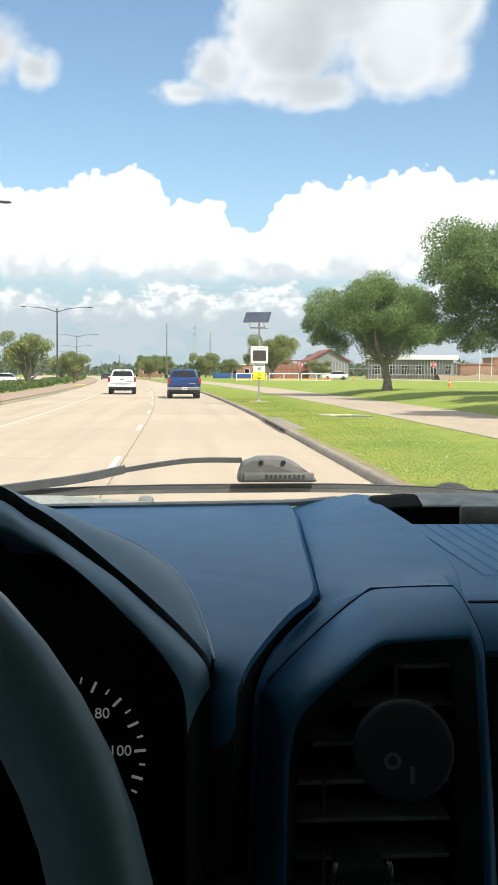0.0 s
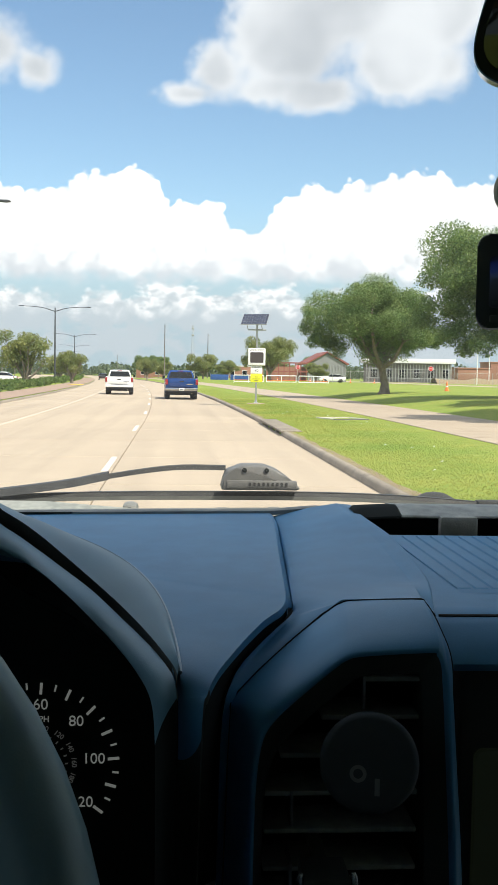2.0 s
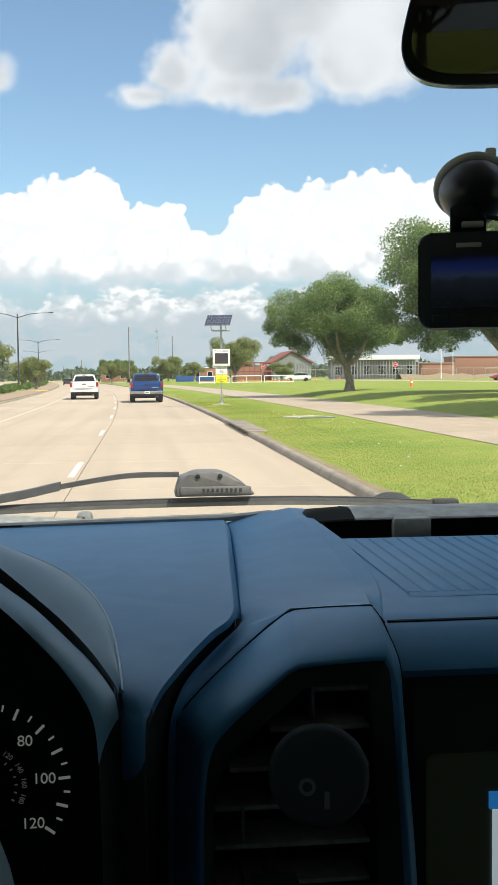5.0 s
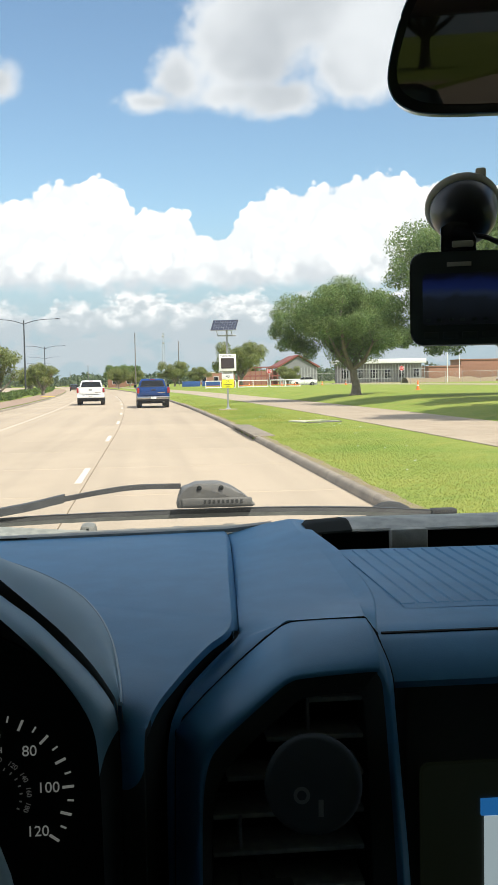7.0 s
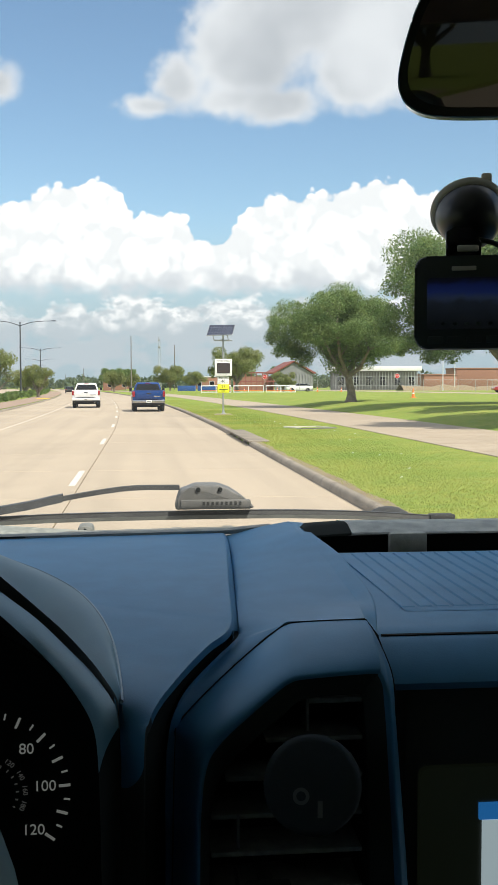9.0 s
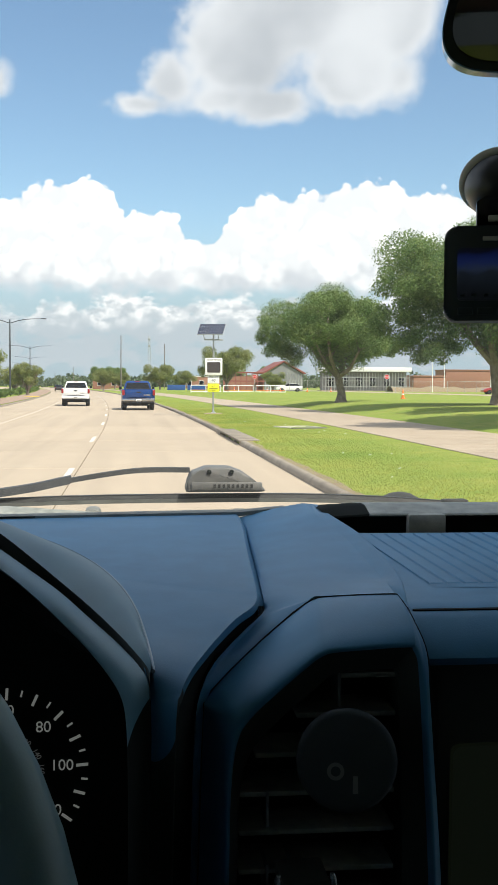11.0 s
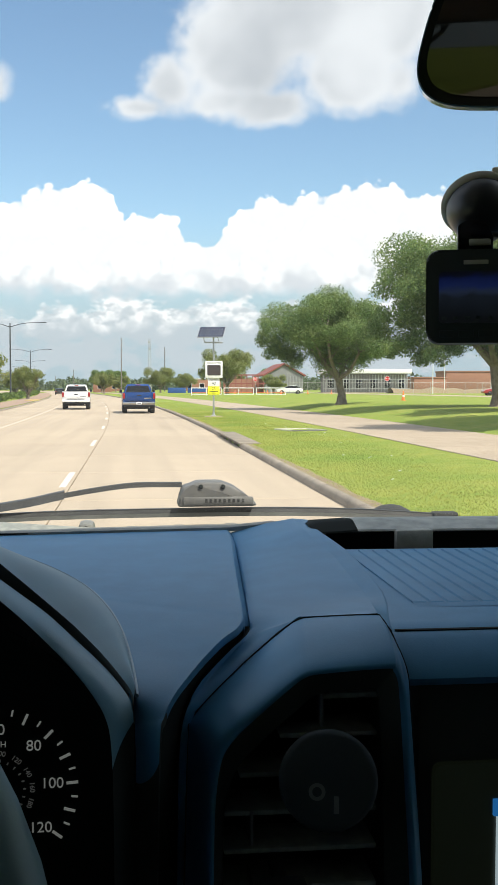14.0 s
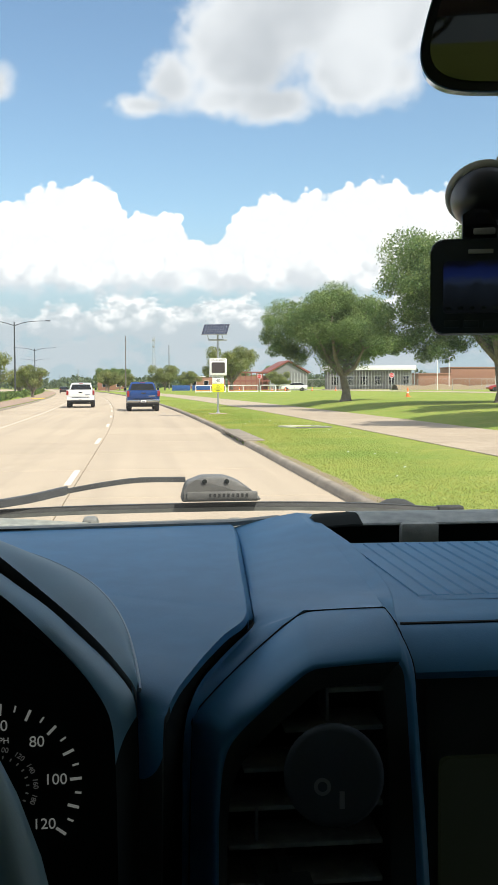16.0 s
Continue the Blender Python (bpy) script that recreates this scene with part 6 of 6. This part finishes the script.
dial = part("dial_face", prism([(-0.36, 1.17), (-0.012, 1.17), (-0.012, 1.31), (-0.03, 1.345), (-0.075, 1.378), (-0.115, 1.400), (-0.145, 1.428), (-0.36, 1.432)], 0.738, 0.744), M["seam"], binn, "black dial face", smooth=False)
DC = Vector((-0.1002, 0.7365, 1.2755))
tick_l = mesh_of(box(-0.0009, 0.0009, -0.0004, 0.0004, -0.0040, 0.0040), "tick", M["mark"])
tick_s = mesh_of(box(-0.0006, 0.0006, -0.0004, 0.0004, -0.0022, 0.0022), "tick", M["mark"])
for k in range(-4, 13):
    a = 86.3 - 10.25 * k
    r = 0.0540 if k % 2 == 0 else 0.0556
    ob = new("tick", tick_l if k % 2 == 0 else tick_s)
    ob.parent = dial
    ob.matrix_basis = pose(DC.x + r * math.cos(radians(a)), DC.y, DC.z + r * math.sin(radians(a)), 0, 90 - a, 0)
for body, x, z in (("40", -0.121, 1.3135), ("60", -0.0970, 1.3180), ("80", -0.0724, 1.3062), ("100", -0.0600, 1.2795), ("120", -0.0682, 1.2486)):
    text("numeral", body, 0.0106, pose(x, 0.7362, z, 90), M["mark"], dial, 0.0002)
text("numeral", "MPH", 0.0058, pose(-0.0968, 0.7362, 1.3078, 90), M["mark"], dial, 0.0002)
for body, a in (("100", 79), ("120", 53), ("140", 28), ("160", 4), ("180", -20)):
    text("numeral", body, 0.0050, pose(DC.x + 0.0265 * math.cos(radians(a)), 0.7362, DC.z + 0.0265 * math.sin(radians(a)), 90, 90 - a), M["mark_dim"], dial, 0.0002)

dot = mesh_of(box(-0.0004, 0.0004, -0.0003, 0.0003, -0.0010, 0.0010), "inner_tick", M["mark_dim"])
for k in range(9):
    a = 92 - 15 * k
    ob = new("inner_tick", dot)
    ob.parent = dial
    ob.matrix_basis = pose(DC.x + 0.0212 * math.cos(radians(a)), 0.7366, DC.z + 0.0212 * math.sin(radians(a)), 0, 90 - a, 0)

# ---- steering wheel
sw = thing("steering_wheel", "blue-grey leather-rimmed steering wheel in front of the dials", "steering wheel", (-0.2160, 0.325, 1.337))
bm = bmesh.new()
R, r = 0.176, 0.0165
rings = []
for k in range(56):
    a = 2 * math.pi * k / 56
    c = Vector((R * math.cos(a), 0, R * math.sin(a)))
    o = c.normalized()
    rings.append([c + o * r * math.cos(b) + Vector((0, r * 1.15 * math.sin(b), 0)) for b in (2 * math.pi * j / 14 for j in range(14))])
loft(rings + [rings[0]], bm, close=True)
bmesh.ops.remove_doubles(bm, verts=bm.verts[:], dist=1e-5)
tilt = pose(0, 0, 0, -22)
part("rim", bm, M["leather"], sw).matrix_basis = tilt
part("hub", lathe([(0.085, -0.03), (0.08, -0.005), (0.06, 0.012), (0.045, 0.05)], 24, "Y"), M["dash_dark"], sw).matrix_basis = tilt
for x, z in ((-0.17, -0.01), (0.17, -0.01), (0.0, -0.17)):
    part("spoke", tube([(x * 0.4, 0.0, z * 0.4), (x, 0.0, z)], [0.026, 0.018], 8), M["dash_dark"], sw).matrix_basis = tilt
part("column", tube([(0, 0.03, 0), (0, 0.42, -0.06)], 0.045, 12), M["dash_dark"], sw).matrix_basis = tilt

# ---- phone mount on the vent
pm = thing("phone_mount", "round black magnetic phone holder clipped to the vent", "phone holder", (0.102, 0.566, 1.338))
pm.matrix_basis = pose(0.102, 0.566, 1.338, -19, 0, -10)
part("disc", lathe([(0.0268, 0.010), (0.0272, 0.0), (0.0269, -0.004), (0.0262, -0.0064), (0.0250, -0.0079), (0.0232, -0.0085), (0.012, -0.0087), (0.002, -0.0088)], 48, "Y"), M["holder"], pm, smooth=80)
part("emblem_ring", lathe([(0.0046, -0.0084), (0.0046, -0.0089), (0.0026, -0.0089), (0.0026, -0.0084)], 18, "Y", (-0.006, 0, -0.006)), M["bar_grey"], pm, "grey ring emblem")
part("emblem_bar", box(0.0030, 0.0058, -0.0089, -0.0082, -0.017, -0.008, 0.0003), M["bar_grey"], pm)
part("clip", tube([(0, 0.006, 0), (0, 0.06, 0)], 0.009, 12), M["dash_dark"], pm)

# ---- rear view mirror
mir = thing("rear_view_mirror", "black rear-view mirror hanging from the windscreen", "mirror")
mir.matrix_basis = pose(0.1485, 0.563, 1.70, 8.5, 0, -14) @ Matrix.Translation((0, 0, -1.70))
outline = [(a - 0.1485, b) for a, b in [(0.27, 1.7010), (0.24, 1.7010), (0.21, 1.7013), (0.185, 1.7018), (0.170, 1.7028), (0.160, 1.7050), (0.1525, 1.7098), (0.1490, 1.7165), (0.1485, 1.7245), (0.1505, 1.735), (0.1540, 1.7475), (0.1580, 1.7585), (0.1640, 1.7680), (0.1750, 1.7745), (0.190, 1.7765), (0.22, 1.7775), (0.26, 1.778), (0.31, 1.7775), (0.345, 1.776), (0.362, 1.772), (0.372, 1.764), (0.378, 1.752), (0.3815, 1.738), (0.382, 1.725), (0.379, 1.714), (0.371, 1.706), (0.358, 1.7028), (0.335, 1.7015), (0.30, 1.7011)]]
outline = [(p.x, p.y) for p in smooth_line([(a, b, 0) for a, b in outline + outline[:1]], 117)][:-1]
part("bezel_edge", tube([(a, 0.0045, b) for a, b in outline + outline[:1]], 0.0008, 6), M["dash_grey"], mir, "pale translucent edge")
body = part("housing", prism(outline, 0.003, 0.029, "Y", 0.0), M["gloss_black"], mir)
cx, cz = 0.1175, 1.740
inset = [(cx + (a - cx) * 0.962, cz + (b - cz) * 0.89) for a, b in outline]
glass = part("mirror_glass", prism(inset, 0.0, 0.0035, "Y"), M["mirror"], mir, "tinted mirror glass", smooth=False)
part("stem", tube([(0.1175, 0.027, 1.745), (0.10, 0.10, 1.775), (0.085, 0.19, 1.80)], [0.016, 0.012, 0.02], 12), M["gloss_black"], mir)

# ---- dash camera
dc = thing("dash_camera", "black dash camera on a suction cup fixed to the windscreen", "dash camera")
bodyc = part("body", prism(rounded(0.2035, 0.2725, 1.5845, 1.650, 0.0085), 0.744, 0.776, "Y", 0.0025), M["dash_dark"], dc)
scr_dark = material("screen_picture", (0.006, 0.007, 0.010), 0.35, second=(0.010, 0.011, 0.016), scale=40, emit=((0.006, 0.009, 0.018), 0.3))
nt = scr_dark.node_tree
pos, parts_z, ramp = nt.nodes.new("ShaderNodeTexCoord"), nt.nodes.new("ShaderNodeSeparateXYZ"), nt.nodes.new("ShaderNodeValToRGB")
wave, add, span = nt.nodes.new("ShaderNodeTexNoise"), nt.nodes.new("ShaderNodeMath"), nt.nodes.new("ShaderNodeMapRange")
wave.inputs["Scale"].default_value, wave.inputs["Detail"].default_value = 70.0, 2.0
add.operation = "MULTIPLY_ADD"
add.inputs[1].default_value = 0.014
nt.links.new(pos.outputs["Object"], parts_z.inputs[0])
nt.links.new(pos.outputs["Object"], wave.inputs["Vector"])
nt.links.new(wave.outputs[0], add.inputs[0])
nt.links.new(parts_z.outputs[2], add.inputs[2])
nt.links.new(add.outputs[0], span.inputs[0])
span.inputs[1].default_value, span.inputs[2].default_value = 1.6055, 1.6415
nt.links.new(span.outputs[0], ramp.inputs[0])
stops = ((0.0, (0.004, 0.005, 0.006)), (0.30, (0.008, 0.011, 0.016)), (0.48, (0.012, 0.017, 0.026)), (0.58, (0.022, 0.034, 0.068)), (0.68, (0.009, 0.020, 0.095)), (0.85, (0.006, 0.012, 0.070)), (0.97, (0.003, 0.004, 0.010)))
while len(ramp.color_ramp.elements) < len(stops):
    ramp.color_ramp.elements.new(0.5)
for e, (at, c) in zip(ramp.color_ramp.elements, stops):
    e.position, e.color = at, (*c, 1)
nt.links.new(ramp.outputs[0], nt.nodes["Principled BSDF"].inputs["Emission Color"])
screen = part("screen", prism(rounded(0.2125, 0.2655, 1.5985, 1.6345, 0.003), 0.7425, 0.745), scr_dark, bodyc, "dim lit screen with a dark blue picture", smooth=False)
for k in range(6):
    part("screen_icon", box(0.2145 + 0.008 * k, 0.2180 + 0.008 * k, 0.7420, 0.743, 1.6008, 1.6030), M["dash_dark"], screen, smooth=False)
part("maker_mark", box(0.2295, 0.2465, 0.7432, 0.7445, 1.6395, 1.6425, 0.0003), M["lip_grey"], bodyc, "plain grey bar mark")
for k in range(4):
    part("button", box(0.213 + 0.0135 * k, 0.2235 + 0.0135 * k, 0.7432, 0.7450, 1.5885, 1.5935, 0.0008), M["dash_dark"], bodyc)
part("bracket", prism([(0.2250, 1.649), (0.2250, 1.668), (0.2320, 1.672), (0.2440, 1.671), (0.2500, 1.660), (0.2500, 1.649)], 0.752, 0.770, "Y", 0.001), M["gloss_black"], dc)
part("bracket_screw", box(0.2330, 0.2480, 0.7490, 0.7530, 1.6535, 1.6580, 0.0012), M["lip_grey"], dc, "bright screw lever")
cup = part("suction_cup", lathe([(0.0060, -0.030), (0.0150, -0.0275), (0.0215, -0.019), (0.0248, -0.007), (0.0255, 0.002), (0.025, 0.004)], 36, "Z"), M["cup_black"], dc)
cup.matrix_basis = pose(0.2405, 0.790, 1.6878, -46, -12, 0)
lipc = part("cup_lip", lathe([(0.0252, -0.003), (0.0268, -0.002), (0.0280, 0.0005), (0.0278, 0.0026), (0.0255, 0.0036)], 36, "Z"), M["lip_clear"], dc, "translucent beige lip")
lipc.matrix_basis = pose(0.2405, 0.790, 1.6878, -46, -12, 0)
part("pull_tab", box(0.250, 0.258, 0.808, 0.814, 1.7100, 1.7195, 0.002), M["lip_clear"], dc)
part("power_cable", tube(smooth_line([(0.246, 0.765, 1.664), (0.262, 0.77, 1.660), (0.285, 0.78, 1.645), (0.34, 0.80, 1.60), (0.46, 0.86, 1.55)], 16), 0.0019, 8), M["wire"], dc)

turn_in = Matrix.Translation((0.2035, 0.744, 0)) @ pose(0, 0, 0, 0, 0, -17) @ Matrix.Translation((-0.2035, -0.744, 0))
dc.matrix_basis = turn_in

# ---- clip of the holder: a dark bar with two bright chrome ends
hk = thing("holder_clip", "dark clip with two bright chrome ends below the vent", "clip", (0.079, 0.555, 1.2735))
part("bar", box(-0.013, 0.013, 0.0, 0.03, -0.006, 0.004, 0.002), M["dash_dark"], hk)
for x in (-0.0145, 0.0145):
    part("end", lathe([(0.0012, 0.006), (0.0024, 0.003), (0.0024, -0.004), (0.001, -0.006)], 12, "Z", (x, 0.004, 0)), M["chrome"], hk)
part("stem", box(-0.004, 0.004, 0.02, 0.09, -0.004, 0.002, 0.001), M["dash_dark"], hk)

# ---------------------------------------------------------------- along the verge already passed
def school_sign(at, turn):
    s = thing("school_crossing_sign", "fluorescent yellow pentagon sign with two dark pictograms on a post", "traffic sign", at, turn)
    part("post", box(-0.035, 0.035, -0.03, 0.03, -0.1, 3.2, 0.004), M["steel"], s)
    pent = [(-0.45, 2.35), (0.45, 2.35), (0.45, 2.80), (0.0, 3.25), (-0.45, 2.80)]
    p = part("plate", prism(pent, -0.05, -0.034, "Y", 0.002), M["sign_yellow"], s)
    for x, h in ((-0.16, 0.42), (0.12, 0.50)):
        part("pictogram", prism([(x - 0.07, 2.45), (x - 0.03, 2.45), (x, 2.62), (x + 0.05, 2.45), (x + 0.09, 2.45), (x + 0.05, 2.45 + h * 0.8), (x + 0.03, 2.45 + h), (x - 0.03, 2.45 + h), (x - 0.05, 2.45 + h * 0.8)], -0.053, -0.049), M["sign_black"], p, smooth=False)
    return s


school_sign((5.0, -66.0, 0.15), 2)


def power_pole(at):
    s = thing("power_pole", "tall dark wooden power pole with crossarm, insulators and transformer", "utility pole", at)
    part("mast", tube([(0, 0, -0.2), (0, 0, 10), (0, 0, 20.5)], [0.25, 0.21, 0.15], 14), M["pole_wood"], s)
    arm = part("crossarm", box(-1.1, 1.1, -0.06, 0.06, 17.0, 17.14, 0.01), M["steel"], s)
    for x in (-1.0, 1.0):
        part("insulator", lathe([(0.05, 17.14), (0.09, 17.2), (0.05, 17.26), (0.09, 17.32), (0.04, 17.4)], 12, "Z", (x, 0, 0)), M["sign_white"], arm)
    part("brace", tube([(0.2, 0, 18.4), (0.75, 0, 19.0)], 0.07, 8), M["pole_wood"], s)
    part("transformer", lathe([(0.22, 12.9), (0.24, 13.0), (0.24, 13.7), (0.18, 13.8), (0.06, 13.95)], 18, "Z", (-0.42, 0, 0)), M["steel"], s)
    part("meter_box", box(0.20, 0.36, -0.1, 0.1, 10.2, 10.7, 0.02), M["sign_white"], s)
    for z, dz in ((17.35, 0.8), (15.4, 0.5), (19.8, 0.9), (8.9, 1.2)):
        for sx in (-1, 1):
            pts = [(sx * 28 * k / 8, 9 * sx * k / 8, z - dz * math.sin(math.pi * k / 8)) for k in range(9)]
            part("wire", tube(pts, 0.014, 5), M["wire"], s)
    for k in range(2):
        part("guy_wire", tube([(-0.15, 0, 14.5 - 1.5 * k), (-2.6 - 0.4 * k, 0.4, 0.0)], 0.012, 5), M["wire"], s)
    return s


power_pole((12.4, -84.0, 0.2))


def monument_sign(at, turn):
    s = thing("school_sign", "blue monument sign with a dark message board over brick footings", "sign", at, turn)
    part("cabinet", box(-2.0, 2.0, -0.25, 0.25, 0.55, 2.05, 0.03), M["sign_blue"], s)
    b = part("message_board", box(-1.75, 0.15, -0.285, -0.24, 0.75, 1.80, 0.02), M["display"], s, "dark message board")
    for k in range(4):
        w = (0.45, 0.6, 0.5, 0.78)[k]
        part("message_bar", box(-0.8 - w, -0.8 + w, -0.292, -0.284, 1.56 - 0.22 * k, 1.66 - 0.22 * k), M["sign_white"], b, smooth=False)
    text("letter", "MIDDLE SCHOOL", 0.24, pose(1.08, -0.256, 1.86, 90), M["sign_white"], s)
    text("letter", "SOUTH", 0.24, pose(1.08, -0.256, 1.60, 90), M["sign_white"], s)
    for k in range(2):
        pts = [(0.35 + 0.2 * j, -0.262, 1.18 + 0.1 * k + 0.06 * math.sin(j * 0.9)) for j in range(8)]
        part("wave_mark", tube(pts, 0.035, 6), M["sign_white"], s)
    part("name_bar", box(0.4, 1.75, -0.262, -0.248, 0.86, 1.0), M["sign_white"], s, smooth=False)
    for x in (-1.7, 1.7):
        part("brick_footing", box(x - 0.3, x + 0.3, -0.35, 0.35, -0.1, 0.6, 0.02), M["brick"], s)
    return s


monument_sign((12.6, 9.0, 0.2), -12)
hedge("hedge", "clipped yellow-green hedge in front of the school sign", "shrub", 10.8, 14.6, 7.2, 8.0, 0.6, 4000, 0.14)


def planter(at):
    s = thing("stone_planter", "low tan stone planter with a wide capstone and green grasses", "planter", at)
    for j in range(3):
        for k in range(6):
            part("stone", box(-1.8 + 0.6 * k + 0.01 + 0.1 * (j % 2), -1.22 + 0.6 * k + 0.1 * (j % 2), -0.5, -0.3, 0.25 * j - 0.05, 0.25 * j + 0.19, 0.02), M["stone"], s)
    part("core", box(-1.75, 1.85, -0.32, 0.9, -0.05, 0.68), M["stone"], s)
    part("capstone", box(-2.0, 2.05, -0.65, 1.05, 0.70, 0.88, 0.04), M["stone"], s)
    rng = np.random.default_rng(4)
    leaf_cloud("grasses", [(x, 0.2, 1.1, 0.45) for x in (-1.3, -0.7, 0.0, 0.7, 1.3)], 2500, 0.3, M["shrub"], s, rng)
    return s


planter((9.5, -44.0, 0.2))


def litter_bin(at):
    s = thing("litter_bin", "round dark slatted metal litter bin on the footpath", "litter bin", at)
    part("base", lathe([(0.27, 0.0), (0.29, 0.04), (0.29, 0.1)], 24), M["pole_dark"], s)
    part("rim", lathe([(0.30, 0.82), (0.32, 0.86), (0.30, 0.9), (0.24, 0.9)], 24), M["pole_dark"], s)
    part("liner", lathe([(0.24, 0.06), (0.25, 0.84)], 20), M["under"], s)
    for k in range(20):
        a = 2 * math.pi * k / 20
        part("slat", tube([(0.285 * math.cos(a), 0.285 * math.sin(a), 0.06), (0.30 * math.cos(a), 0.30 * math.sin(a), 0.84)], 0.016, 5), M["pole_dark"], s)
    return s


litter_bin((8.9, -46.5, 0.18))
hedge("hedge", "dense dark green shrubs beside the footpath", "shrub", 9.8, 12.4, -42, -36, 0.9, 5000, 0.16)

# small things on the verge and road
cover = thing("utility_cover", "pale worn concrete frame of a cover sunk in the grass", "utility cover", (5.55, 35.6, 0.143), 16)
for x0, x1, y0, y1 in ((-0.62, 0.62, -0.78, -0.66), (-0.62, 0.62, 0.66, 0.78), (-0.62, -0.54, -0.66, 0.66), (0.54, 0.62, -0.66, 0.66)):
    part("frame_bar", box(x0, x1, y0, y1, -0.05, 0.040, 0.008), M["cap_grey"] if y1 < 0 else M["board"], cover)
part("lid", box(-0.54, 0.54, -0.66, 0.66, -0.05, 0.012), M["grass"], cover, "sunken lid overgrown with grass", smooth=False)
rng = np.random.default_rng(31)
leaf_me = mesh_of(prism([(-0.03, -0.012), (0.0, -0.02), (0.035, 0.0), (0.0, 0.02), (-0.03, 0.012)], 0.0, 0.006, "Z"), "litter", M["sign_white"])
for k in range(16):
    y = rng.uniform(15, 42)
    ob = new("paper_scrap", leaf_me)
    ob.matrix_basis = pose(rng.uniform(3.8, 6.2) + bend(y), y, 0.160, rng.uniform(-20, 20), rng.uniform(-20, 20), rng.uniform(0, 360))
    tagged(ob, "small pale scrap lying in the short grass", "litter", "grass litter")
soil = []
for k in range(60):
    y = 10 + 1.1 * k
    soil.append([on_road(2.897, y, 0.114), on_road(2.94 + 0.10 * abs(math.sin(k * 1.7)) + rng.uniform(0, 0.06), y, 0.1165)])
tagged(part("bare_soil", loft(soil), M["soil"], None, smooth=False), "thin strip of bare brown soil between kerb and grass", "soil", kind="structure")

# low bank of spoil behind the chain-link fence
bank_ob = part("soil_bank", loft([[(x, 212 + dy, 0.45 + z * (0.75 + 0.25 * math.sin(x * 0.9) * math.cos(x * 0.37))) for x in stations(52, 118, 2.2)] for dy, z in ((0, 0.0), (1.2, 0.9), (2.4, 1.35), (4.5, 1.3), (7, 0.0))]), M["soil"], None)
tagged(bank_ob, "low bank of bare tan soil behind the fence", "soil bank")
